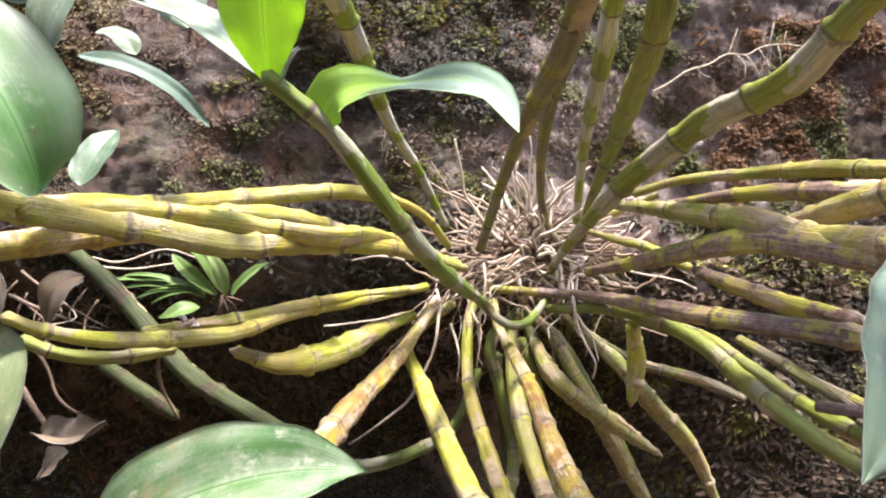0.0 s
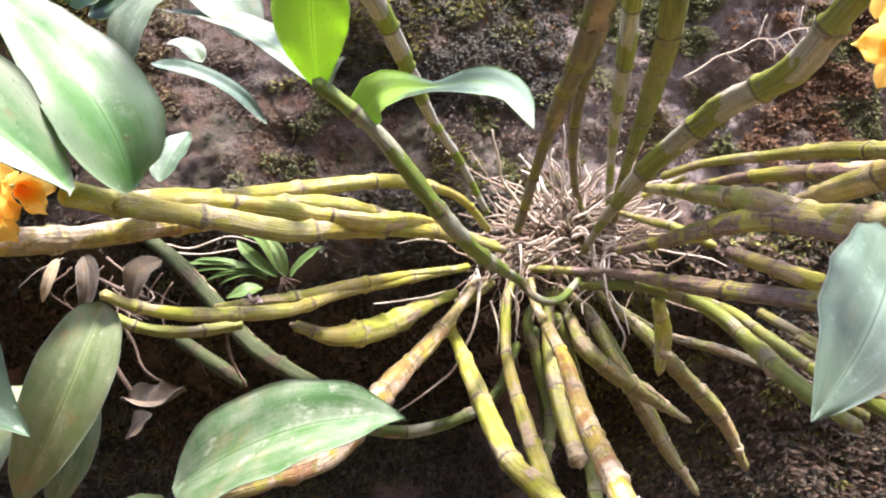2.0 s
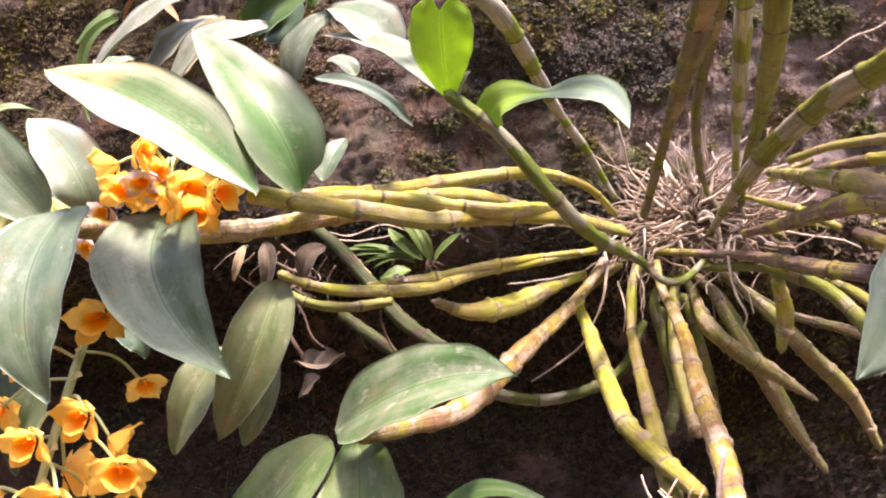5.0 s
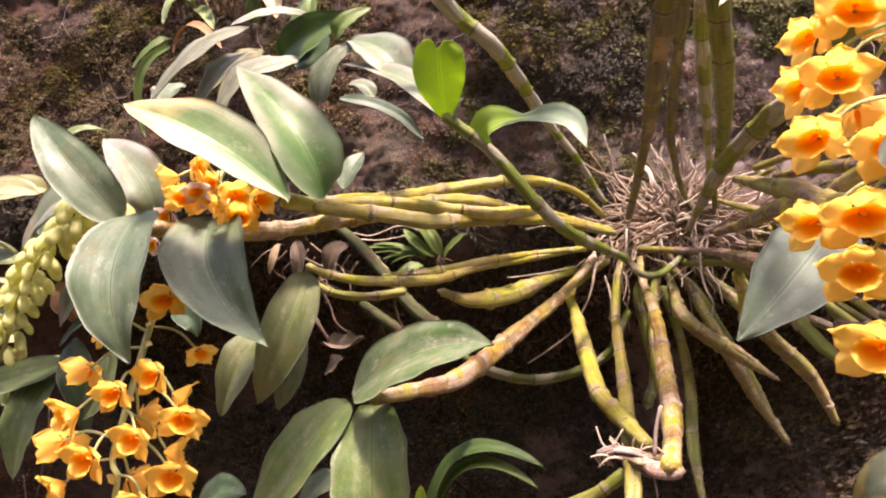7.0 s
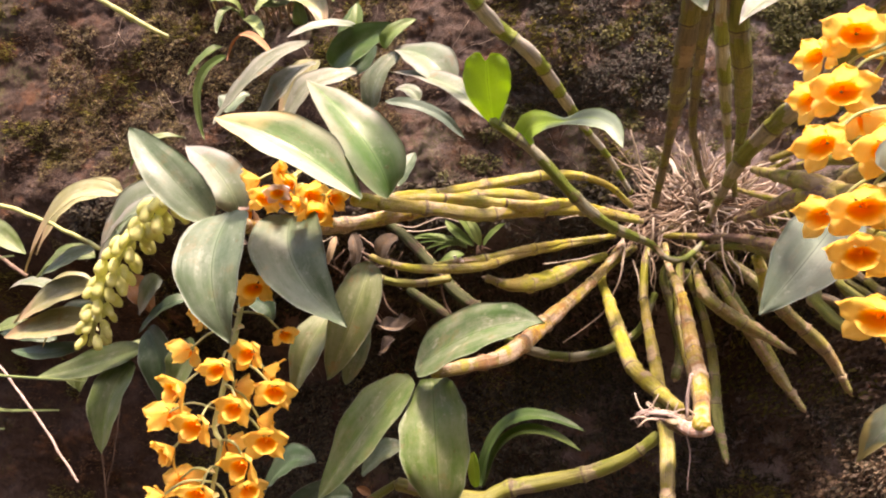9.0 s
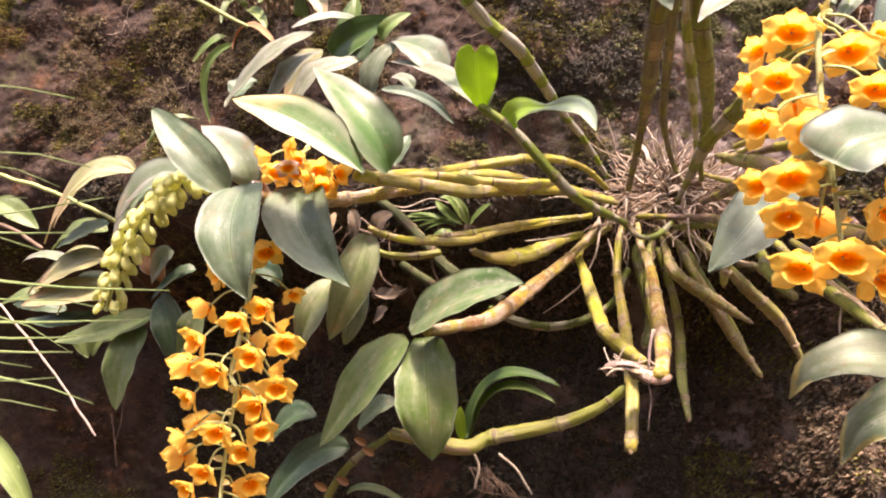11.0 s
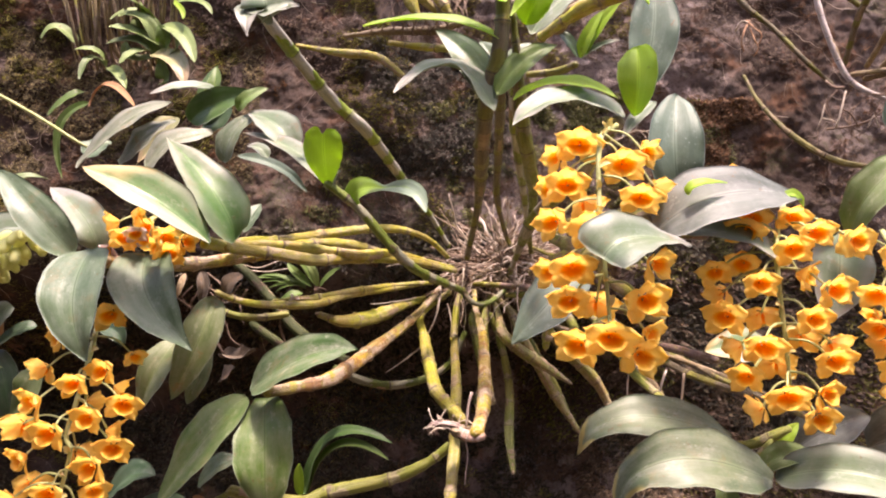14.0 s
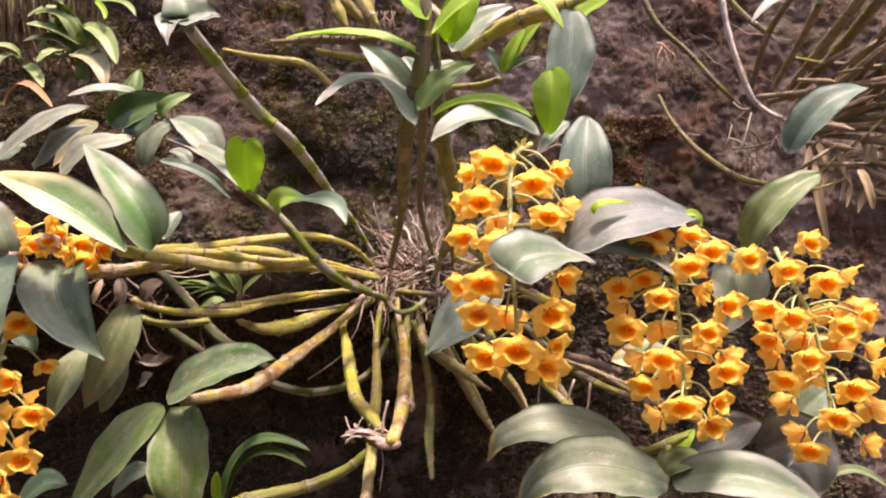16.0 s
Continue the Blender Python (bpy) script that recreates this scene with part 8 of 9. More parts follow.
cane(leafy_tuft, ((-0.4561, 0.6700, 1.8865), (-0.4550, 0.6450, 1.9140), (-0.4081, 0.5700, 1.9656)), 1.2, 1, 1, CANE_DRY, name='dry_stem')
cane(leafy_tuft, ((-0.4608, 0.6600, 1.8596), (-0.4633, 0.6350, 1.9100), (-0.4757, 0.6100, 1.9923)), 1.2, 1.5, 1, CANE_PURPLE, name='dry_stem')
cane(leafy_tuft, ((-0.4473, 0.6500, 1.8671), (-0.4468, 0.6250, 1.9058), (-0.4349, 0.6000, 1.9924)), 1.2, 2, 1, CANE_DRY, name='dry_stem')
cane(leafy_tuft, ((-0.4529, 0.6700, 1.8856), (-0.4548, 0.6150, 1.9018), (-0.4692, 0.5900, 1.9939)), 1.2, 2.5, 1, CANE_DRY, name='dry_stem')
cane(leafy_tuft, ((-0.4368, 0.6600, 1.8586), (-0.4508, 0.6450, 1.9139), (-0.4289, 0.5800, 1.9938)), 1.2, 1, 1, CANE_DRY, name='dry_stem')
cane(leafy_tuft, ((-0.4442, 0.6500, 1.8662), (-0.4344, 0.6350, 1.9097), (-0.3869, 0.5700, 1.9611)), 1.2, 1.5, 1, CANE_DRY, name='dry_stem')
cane(leafy_tuft, ((-0.4497, 0.6700, 1.8847), (-0.4427, 0.6250, 1.9057), (-0.4534, 0.6100, 1.9876)), 1.2, 2, 1, CANE_PURPLE, name='dry_stem')
cane(leafy_tuft, ((-0.4336, 0.6600, 1.8577), (-0.4131, 0.6150, 1.9013), (-0.4129, 0.6000, 1.9878)), 1.2, 2.5, 1, CANE_DRY, name='dry_stem')
cane(leafy_tuft, ((-0.4204, 0.6500, 1.8651), (-0.4467, 0.6450, 1.9139), (-0.4473, 0.5900, 1.9893)), 1.2, 1, 1, CANE_DRY, name='dry_stem')
cane(leafy_tuft, ((-0.4254, 0.6700, 1.8836), (-0.4303, 0.6350, 1.9096), (-0.4074, 0.5800, 1.9893)), 1.2, 1.5, 1, CANE_DRY, name='dry_stem')
cane(leafy_tuft, ((-0.4304, 0.6600, 1.8568), (-0.4008, 0.6250, 1.9052), (-0.3682, 0.5700, 1.9891)), 1.2, 2, 1, CANE_DRY, name='dry_stem')
cane(leafy_tuft, ((-0.4173, 0.6500, 1.8643), (-0.4091, 0.6150, 1.9013), (-0.4311, 0.6100, 1.9830)), 1.2, 2.5, 1, CANE_PURPLE, name='dry_stem')
cane(leafy_tuft, ((-0.4222, 0.6700, 1.8827), (-0.4176, 0.6450, 1.9135), (-0.3910, 0.6000, 1.9832)), 1.2, 1, 1, CANE_DRY, name='dry_stem')
cane(leafy_tuft, ((-0.4065, 0.6600, 1.8558), (-0.4263, 0.6350, 1.9096), (-0.4255, 0.5900, 1.9848)), 1.2, 1.5, 1, CANE_DRY, name='dry_stem')
cane(leafy_tuft, ((-0.3936, 0.6500, 1.8632), (-0.3967, 0.6250, 1.9052), (-0.3859, 0.5800, 1.9847)), 1.2, 2, 1, CANE_DRY, name='dry_stem')
cane(leafy_tuft, ((-0.4190, 0.6700, 1.8818), (-0.4185, 0.6150, 1.9014), (-0.4195, 0.5700, 1.9861)), 1.2, 2.5, 1, CANE_DRY, name='dry_stem')
cane(leafy_tuft, ((-0.4033, 0.6600, 1.8549), (-0.4135, 0.6450, 1.9134), (-0.4090, 0.6100, 1.9784)), 1.2, 1, 1, CANE_PURPLE, name='dry_stem')
cane(leafy_tuft, ((-0.3905, 0.6500, 1.8624), (-0.3840, 0.6350, 1.9090), (-0.3692, 0.6000, 1.9787)), 1.2, 1.5, 1, CANE_DRY, name='dry_stem')
cane(leafy_tuft, ((-0.3949, 0.6700, 1.8807), (-0.4061, 0.6250, 1.9053), (-0.4037, 0.5900, 1.9802)), 1.2, 2, 1, CANE_DRY, name='dry_stem')
cane(leafy_tuft, ((-0.3821, 0.6600, 1.8881), (-0.3770, 0.6150, 1.9009), (-0.3645, 0.5800, 1.9802)), 1.2, 2.5, 1, CANE_DRY, name='dry_stem')
root(leafy_tuft, ((-0.4838, 0.6600, 1.8641), (-0.4882, 0.6500, 1.8393), (-0.5062, 0.6600, 1.8214)), 0.8, 0.5, ROOT_OLD)
root(leafy_tuft, ((-0.4585, 0.6600, 1.8639), (-0.4486, 0.6500, 1.8391), (-0.4455, 0.6600, 1.8211)), 0.8, 0.5, ROOT_OLD)
root(leafy_tuft, ((-0.4334, 0.6600, 1.8637), (-0.4349, 0.6500, 1.8390), (-0.4368, 0.6600, 1.8210)), 0.8, 0.5, ROOT_OLD)
root(leafy_tuft, ((-0.4777, 0.6600, 1.8640), (-0.4641, 0.6500, 1.8392), (-0.4975, 0.6600, 1.8213)), 0.8, 0.5, ROOT_OLD)
root(leafy_tuft, ((-0.4524, 0.6600, 1.8638), (-0.4504, 0.6500, 1.8391), (-0.4368, 0.6600, 1.8210)), 0.8, 0.5, ROOT_OLD)
root(leafy_tuft, ((-0.4273, 0.6600, 1.8636), (-0.4110, 0.6500, 1.8388), (-0.4282, 0.6600, 1.8210)), 0.8, 0.5, ROOT_OLD)
root(leafy_tuft, ((-0.4716, 0.6600, 1.8640), (-0.4658, 0.6500, 1.8392), (-0.4888, 0.6600, 1.8213)), 0.8, 0.5, ROOT_OLD)
root(leafy_tuft, ((-0.4464, 0.6600, 1.8638), (-0.4264, 0.6500, 1.8389), (-0.4282, 0.6600, 1.8210)), 0.8, 0.5, ROOT_OLD)
root(leafy_tuft, ((-0.4212, 0.6600, 1.8636), (-0.4127, 0.6500, 1.8388), (-0.4196, 0.6600, 1.8209)), 0.8, 0.5, ROOT_OLD)
root(leafy_tuft, ((-0.4655, 0.6600, 1.8639), (-0.4675, 0.6500, 1.8392), (-0.4801, 0.6600, 1.8212)), 0.8, 0.5, ROOT_OLD)
root(leafy_tuft, ((-0.4403, 0.6600, 1.8637), (-0.4281, 0.6500, 1.8389), (-0.4196, 0.6600, 1.8209)), 0.8, 0.5, ROOT_OLD)
root(leafy_tuft, ((-0.4152, 0.6600, 1.8635), (-0.4144, 0.6500, 1.8388), (-0.4110, 0.6600, 1.8209)), 0.8, 0.5, ROOT_OLD)
root(leafy_tuft, ((-0.4594, 0.6600, 1.8639), (-0.4435, 0.6500, 1.8390), (-0.4714, 0.6600, 1.8212)), 0.8, 0.5, ROOT_OLD)
root(leafy_tuft, ((-0.4342, 0.6600, 1.8637), (-0.4298, 0.6500, 1.8389), (-0.4110, 0.6600, 1.8209)), 0.8, 0.5, ROOT_OLD)
upper_orchid = thing('orchid_clump', (-0.0078, 0.6600, 1.9866), 'old yellow-caned orchid higher on the bank', 'orchid')
cane(upper_orchid, ((0.1467, 0.5500, 1.8534), (0.1825, 0.5200, 1.8650), (0.2230, 0.5000, 1.8772), (0.3166, 0.4800, 1.8958)), 6, 9.5, 8, CANE_YELLOW)
cane(upper_orchid, ((0.0500, 0.6000, 1.9813), (0.1599, 0.5700, 1.8762), (0.1889, 0.5500, 1.8900), (0.2713, 0.5200, 1.9047)), 5, 7, 6, CANE_DRY)
cane(upper_orchid, ((-0.0477, 0.6000, 1.9914), (-0.0344, 0.6000, 1.9506), (-0.0159, 0.6000, 1.9119)), 7, 8, 4, CANE_YELLOW)
cane(upper_orchid, ((-0.0124, 0.6000, 1.9907), (0.0045, 0.6000, 1.9500), (0.0273, 0.6000, 1.9137)), 7, 8, 4, CANE_YELLOW)
cane(upper_orchid, ((0.0090, 0.6100, 1.9953), (0.0142, 0.6100, 1.9545), (0.0116, 0.6100, 1.9142)), 6, 7, 4, CANE_DRY)
cane(upper_orchid, ((-0.0813, 0.6200, 2.0105), (-0.0314, 0.6200, 1.9640), (0.0055, 0.6200, 1.9266)), 6, 7, 4, CANE_YELLOW)
cane(upper_orchid, ((-0.2084, 0.6600, 1.9059), (-0.1415, 0.6500, 1.8878), (-0.0823, 0.6450, 1.8762), (-0.0417, 0.6500, 1.8446)), 3, 6, 4, CANE_YELLOW, joint=0.03)
cane(upper_orchid, ((-0.1377, 0.6600, 1.9162), (-0.0688, 0.6500, 1.9155), (-0.0016, 0.6400, 1.9089), (0.0397, 0.6300, 1.9141)), 3, 6, 4, CANE_DRY)
cane(upper_orchid, ((-0.0682, 0.6500, 1.8987), (-0.0169, 0.6400, 1.8860), (0.0657, 0.6200, 1.8695)), 4, 6, 5, CANE_YELLOW)
cane(upper_orchid, ((0.1282, 0.6200, 1.8332), (0.1666, 0.6100, 1.8319), (0.1929, 0.6000, 1.8375)), 4, 5, 4, CANE_GREEN)
leaf(upper_orchid, (0.1951, 0.5800, 1.8380), (0.1819, 0.5700, 1.8570), (0.1687, 0.5700, 1.8723), 0.0185, LEAF_DARK)
leaf(upper_orchid, (0.1966, 0.5800, 1.8380), (0.2072, 0.5700, 1.8643), (0.2250, 0.5700, 1.8943), 0.0188, LEAF_LIME)
leaf(upper_orchid, (0.1988, 0.5800, 1.8379), (0.2215, 0.5700, 1.8754), (0.2518, 0.5600, 1.9046), 0.0204, LEAF_LIME)
leaf(upper_orchid, (0.1966, 0.5800, 1.8364), (0.2217, 0.5700, 1.8491), (0.2453, 0.5700, 1.8549), 0.0125, LEAF_PALE)
leaf(upper_orchid, (0.2719, 0.4500, 1.8460), (0.2895, 0.4400, 1.8577), (0.3219, 0.4300, 1.8752), 0.0306, LEAF_LIME)
root(upper_orchid, ((-0.0652, 0.6300, 1.9485), (-0.0789, 0.6250, 1.9218), (-0.0944, 0.6400, 1.9076)), 1.1, 0.6, ROOT_OLD)
root(upper_orchid, ((-0.0603, 0.6300, 1.9484), (-0.0557, 0.6250, 1.9215), (-0.0592, 0.6400, 1.8980)), 1.1, 0.6, ROOT_OLD)
root(upper_orchid, ((-0.0555, 0.6300, 1.9484), (-0.0645, 0.6250, 1.9216), (-0.0814, 0.6400, 1.9057)), 1.1, 0.6, ROOT_OLD)
root(upper_orchid, ((-0.0507, 0.6300, 1.9483), (-0.0413, 0.6250, 1.9213), (-0.0462, 0.6400, 1.8962)), 1.1, 0.6, ROOT_OLD)
root(upper_orchid, ((-0.0459, 0.6300, 1.9482), (-0.0501, 0.6250, 1.9214), (-0.0683, 0.6400, 1.9039)), 1.1, 0.6, ROOT_OLD)
root(upper_orchid, ((-0.0410, 0.6300, 1.9481), (-0.0270, 0.6250, 1.9211), (-0.0333, 0.6400, 1.8944)), 1.1, 0.6, ROOT_OLD)
root(upper_orchid, ((-0.0362, 0.6300, 1.9481), (-0.0357, 0.6250, 1.9212), (-0.0553, 0.6400, 1.9021)), 1.1, 0.6, ROOT_OLD)
root(upper_orchid, ((-0.0314, 0.6300, 1.9480), (-0.0445, 0.6250, 1.9213), (-0.0203, 0.6400, 1.8926)), 1.1, 0.6, ROOT_OLD)
root(upper_orchid, ((-0.0266, 0.6300, 1.9479), (-0.0214, 0.6250, 1.9210), (-0.0423, 0.6400, 1.9003)), 1.1, 0.6, ROOT_OLD)
root(upper_orchid, ((-0.0218, 0.6300, 1.9478), (-0.0302, 0.6250, 1.9211), (-0.0074, 0.6400, 1.8909)), 1.1, 0.6, ROOT_OLD)
root(upper_orchid, ((-0.0170, 0.6300, 1.9478), (-0.0071, 0.6250, 1.9208), (-0.0294, 0.6400, 1.8985)), 1.1, 0.6, ROOT_OLD)
root(upper_orchid, ((-0.0122, 0.6300, 1.9477), (-0.0159, 0.6250, 1.9209), (0.0049, 0.6400, 1.9055)), 1.1, 0.6, ROOT_OLD)
root(upper_orchid, ((-0.0074, 0.6300, 1.9476), (0.0071, 0.6250, 1.9206), (-0.0165, 0.6400, 1.8967)), 1.1, 0.6, ROOT_OLD)
root(upper_orchid, ((-0.0026, 0.6300, 1.9475), (-0.0016, 0.6250, 1.9207), (0.0178, 0.6400, 1.9037)), 1.1, 0.6, ROOT_OLD)
root(upper_orchid, ((0.0022, 0.6300, 1.9475), (-0.0103, 0.6250, 1.9208), (-0.0036, 0.6400, 1.8949)), 1.1, 0.6, ROOT_OLD)
root(upper_orchid, ((0.0070, 0.6300, 1.9474), (0.0127, 0.6250, 1.9205), (0.0306, 0.6400, 1.9019)), 1.1, 0.6, ROOT_OLD)
root(upper_orchid, ((0.0118, 0.6300, 1.9473), (0.0040, 0.6250, 1.9206), (0.0093, 0.6400, 1.8931)), 1.1, 0.6, ROOT_OLD)
root(upper_orchid, ((0.0165, 0.6300, 1.9472), (0.0269, 0.6250, 1.9203), (0.0434, 0.6400, 1.9001)), 1.1, 0.6, ROOT_OLD)
root(upper_orchid, ((0.0213, 0.6300, 1.9472), (0.0182, 0.6250, 1.9205), (0.0221, 0.6400, 1.8914)), 1.1, 0.6, ROOT_OLD)
root(upper_orchid, ((0.0261, 0.6300, 1.9471), (0.0411, 0.6250, 1.9201), (0.0003, 0.6400, 1.8990)), 1.1, 0.6, ROOT_OLD)
root(upper_orchid, ((0.0309, 0.6300, 1.9470), (0.0324, 0.6250, 1.9203), (0.0345, 0.6400, 1.9060)), 1.1, 0.6, ROOT_OLD)
root(upper_orchid, ((0.0356, 0.6300, 1.9469), (0.0237, 0.6250, 1.9204), (0.0132, 0.6400, 1.8972)), 1.1, 0.6, ROOT_OLD)
root(upper_orchid, ((0.0404, 0.6300, 1.9469), (0.0466, 0.6250, 1.9201), (0.0473, 0.6400, 1.9042)), 1.1, 0.6, ROOT_OLD)
root(upper_orchid, ((0.0451, 0.6300, 1.9468), (0.0379, 0.6250, 1.9202), (0.0260, 0.6400, 1.8954)), 1.1, 0.6, ROOT_OLD)
old_orchid = thing('old_orchid_clump', (0.6235, 0.7200, 1.8262), 'old orchid clump of dry brown canes and roots', 'orchid')
cane(old_orchid, ((0.5081, 0.7000, 2.0137), (0.5147, 0.7000, 1.9540), (0.5289, 0.7000, 1.8950), (0.5530, 0.7000, 1.8351), (0.5887, 0.6800, 1.8013)), 4, 4.2, 3, CANE_WHITE, joint=0.03)
cane(old_orchid, ((0.3918, 0.7000, 2.0072), (0.4192, 0.7000, 1.9511), (0.4609, 0.7100, 1.9164), (0.4997, 0.7100, 1.8696), (0.5374, 0.7200, 1.8366)), 4.5, 4, 3, CANE_SHEATH, joint=0.05)
cane(old_orchid, ((0.5117, 0.7000, 1.9965), (0.5425, 0.7000, 1.9620), (0.5578, 0.7000, 1.9491), (0.5842, 0.7100, 1.9319)), 4, 4, 2, CANE_SHEATH)
cane(old_orchid, ((0.4158, 0.6900, 1.8442), (0.4325, 0.6800, 1.8026), (0.4675, 0.6700, 1.7559), (0.5192, 0.6700, 1.7205), (0.5782, 0.6800, 1.7111)), 2.2, 3.8, 2.6, CANE_OLDTWIG, joint=0.05)
cane(old_orchid, ((0.5605, 0.7400, 1.8710), (0.5641, 0.6800, 1.9244), (0.5717, 0.6000, 1.9481)), 3.6, 4.8, 4.2, CANE_SHEATH, joint=0.03)
cane(old_orchid, ((0.5885, 0.7400, 1.8665), (0.6040, 0.6800, 1.9079), (0.6029, 0.6000, 1.9323)), 3.6, 4.8, 4.2, CANE_DRY, joint=0.03)
cane(old_orchid, ((0.6084, 0.7400, 1.8621), (0.6385, 0.6800, 1.9079), (0.6596, 0.6000, 1.9466)), 5.4, 7.2, 6.3, CANE_DRY, joint=0.03)
cane(old_orchid, ((0.6161, 0.7400, 1.8535), (0.6635, 0.6800, 1.9088), (0.6803, 0.6000, 1.9424)), 5.4, 7.2, 6.3, CANE_SHEATH, joint=0.03)
cane(old_orchid, ((0.5681, 0.7400, 1.8564), (0.6483, 0.6800, 1.8479), (0.7029, 0.6000, 1.8371)), 3.6, 4.8, 4.2, CANE_DRY, joint=0.03)
cane(old_orchid, ((0.5840, 0.7400, 1.8494), (0.6505, 0.6800, 1.8479), (0.7025, 0.6000, 1.8297)), 3.6, 4.8, 4.2, CANE_DRY, joint=0.03)
cane(old_orchid, ((0.6150, 0.7400, 1.8196), (0.6734, 0.6800, 1.8042), (0.7003, 0.6000, 1.7856)), 3, 4, 3.5, CANE_SHEATH, joint=0.03)
cane(old_orchid, ((0.6222, 0.7400, 1.7985), (0.6713, 0.6800, 1.7915), (0.6994, 0.6000, 1.7673)), 3.6, 4.8, 4.2, CANE_DRY, joint=0.03)
cane(old_orchid, ((0.6393, 0.7400, 1.8322), (0.6769, 0.6800, 1.8698), (0.7056, 0.6000, 1.8929)), 4.8, 6.4, 5.6, CANE_DRY, joint=0.03)
cane(old_orchid, ((0.6312, 0.7400, 1.8280), (0.6819, 0.6800, 1.8481), (0.7043, 0.6000, 1.8668)), 4.8, 6.4, 5.6, CANE_SHEATH, joint=0.03)
cane(old_orchid, ((0.6375, 0.7400, 1.7817), (0.6758, 0.6800, 1.7403), (0.6958, 0.6000, 1.6952)), 3.6, 4.8, 4.2, CANE_DRY, joint=0.03)
cane(old_orchid, ((0.6451, 0.7400, 1.7733), (0.6734, 0.6800, 1.7192), (0.6947, 0.6000, 1.6738)), 3, 4, 3.5, CANE_DRY, joint=0.03)
cane(old_orchid, ((0.6306, 0.7400, 1.8111), (0.6798, 0.6800, 1.8149), (0.7012, 0.6000, 1.8039)), 4.2, 5.6, 4.9, CANE_SHEATH, joint=0.03)
cane(old_orchid, ((0.6475, 0.7400, 1.8406), (0.6851, 0.6800, 1.8875), (0.7071, 0.6000, 1.9230)), 4.8, 6.4, 5.6, CANE_DRY, joint=0.03)
cane(old_orchid, ((0.6539, 0.7400, 1.7984), (0.6790, 0.6800, 1.7788), (0.6983, 0.6000, 1.7456)), 3.6, 4.8, 4.2, CANE_DRY, joint=0.03)
cane(old_orchid, ((0.6705, 0.7400, 1.8194), (0.6987, 0.6800, 1.8387), (0.7034, 0.6000, 1.8482)), 3.6, 4.8, 4.2, CANE_SHEATH, joint=0.03)
cane(old_orchid, ((0.6602, 0.7400, 1.7567), (0.6856, 0.6800, 1.7450), (0.6969, 0.6000, 1.7167)), 3, 4, 3.5, CANE_DRY, joint=0.03)
cane(old_orchid, ((0.6124, 0.6600, 1.7417), (0.6193, 0.6600, 1.6919), (0.6244, 0.6600, 1.6350)), 2, 4, 2, CANE_DRY)
leaf(old_orchid, (0.6100, 0.6000, 1.9337), (0.5553, 0.5850, 1.9375), (0.5107, 0.5800, 1.9021), 0.0272, LEAF_PALE, (0, -0.5, 0.85))
root(old_orchid, ((0.6122, 0.7400, 1.8306), (0.5958, 0.7350, 1.7964), (0.6343, 0.7400, 1.7583)), 0.85, 0.4, ROOT_OLD)
root(old_orchid, ((0.6195, 0.7400, 1.8365), (0.6326, 0.7350, 1.8097), (0.6562, 0.7400, 1.7567)), 0.85, 0.4, ROOT_OLD)
root(old_orchid, ((0.6255, 0.7400, 1.8002), (0.6278, 0.7350, 1.7646), (0.5917, 0.7400, 1.7633)), 0.85, 0.4, ROOT_OLD)
root(old_orchid, ((0.6328, 0.7400, 1.8061), (0.6252, 0.7350, 1.7779), (0.6138, 0.7400, 1.7617)), 0.85, 0.4, ROOT_OLD)
root(old_orchid, ((0.6401, 0.7400, 1.8119), (0.6219, 0.7350, 1.7746), (0.6359, 0.7400, 1.7600)), 0.85, 0.4, ROOT_OLD)
root(old_orchid, ((0.5277, 0.7400, 1.8182), (0.5399, 0.7350, 1.7880), (0.5390, 0.7400, 1.7582)), 0.85, 0.4, ROOT_OLD)
root(old_orchid, ((0.5351, 0.7400, 1.8241), (0.5370, 0.7350, 1.8015), (0.5613, 0.7400, 1.7566)), 0.85, 0.4, ROOT_OLD)
root(old_orchid, ((0.5425, 0.7400, 1.8301), (0.5337, 0.7350, 1.7982), (0.5835, 0.7400, 1.7549)), 0.85, 0.4, ROOT_OLD)
root(old_orchid, ((0.5499, 0.7400, 1.8360), (0.5309, 0.7350, 1.8117), (0.5181, 0.7400, 1.7532)), 0.85, 0.4, ROOT_OLD)
root(old_orchid, ((0.5561, 0.7400, 1.7995), (0.5663, 0.7350, 1.7663), (0.5406, 0.7400, 1.7599)), 0.85, 0.4, ROOT_OLD)
root(old_orchid, ((0.5635, 0.7400, 1.8054), (0.5635, 0.7350, 1.7796), (0.5629, 0.7400, 1.7583)), 0.85, 0.4, ROOT_OLD)
root(old_orchid, ((0.5708, 0.7400, 1.8113), (0.5603, 0.7350, 1.7763), (0.5852, 0.7400, 1.7566)), 0.85, 0.4, ROOT_OLD)
root(old_orchid, ((0.5782, 0.7400, 1.8172), (0.5574, 0.7350, 1.7897), (0.6073, 0.7400, 1.7550)), 0.85, 0.4, ROOT_OLD)
root(old_orchid, ((0.5856, 0.7400, 1.8231), (0.5939, 0.7350, 1.7863), (0.5421, 0.7400, 1.7532)), 0.85, 0.4, ROOT_OLD)
root(old_orchid, ((0.5930, 0.7400, 1.8290), (0.5911, 0.7350, 1.7997), (0.5643, 0.7400, 1.7516)), 0.85, 0.4, ROOT_OLD)
root(old_orchid, ((0.4379, 0.7400, 1.9415), (0.4482, 0.7350, 1.9333), (0.4521, 0.7400, 1.9239)), 1.2, 0.8, ROOT_OLD, name='dry_petal')
root(old_orchid, ((0.4379, 0.7400, 1.9415), (0.4396, 0.7350, 1.9250), (0.4336, 0.7400, 1.9072)), 1.2, 0.8, ROOT_OLD, name='dry_petal')
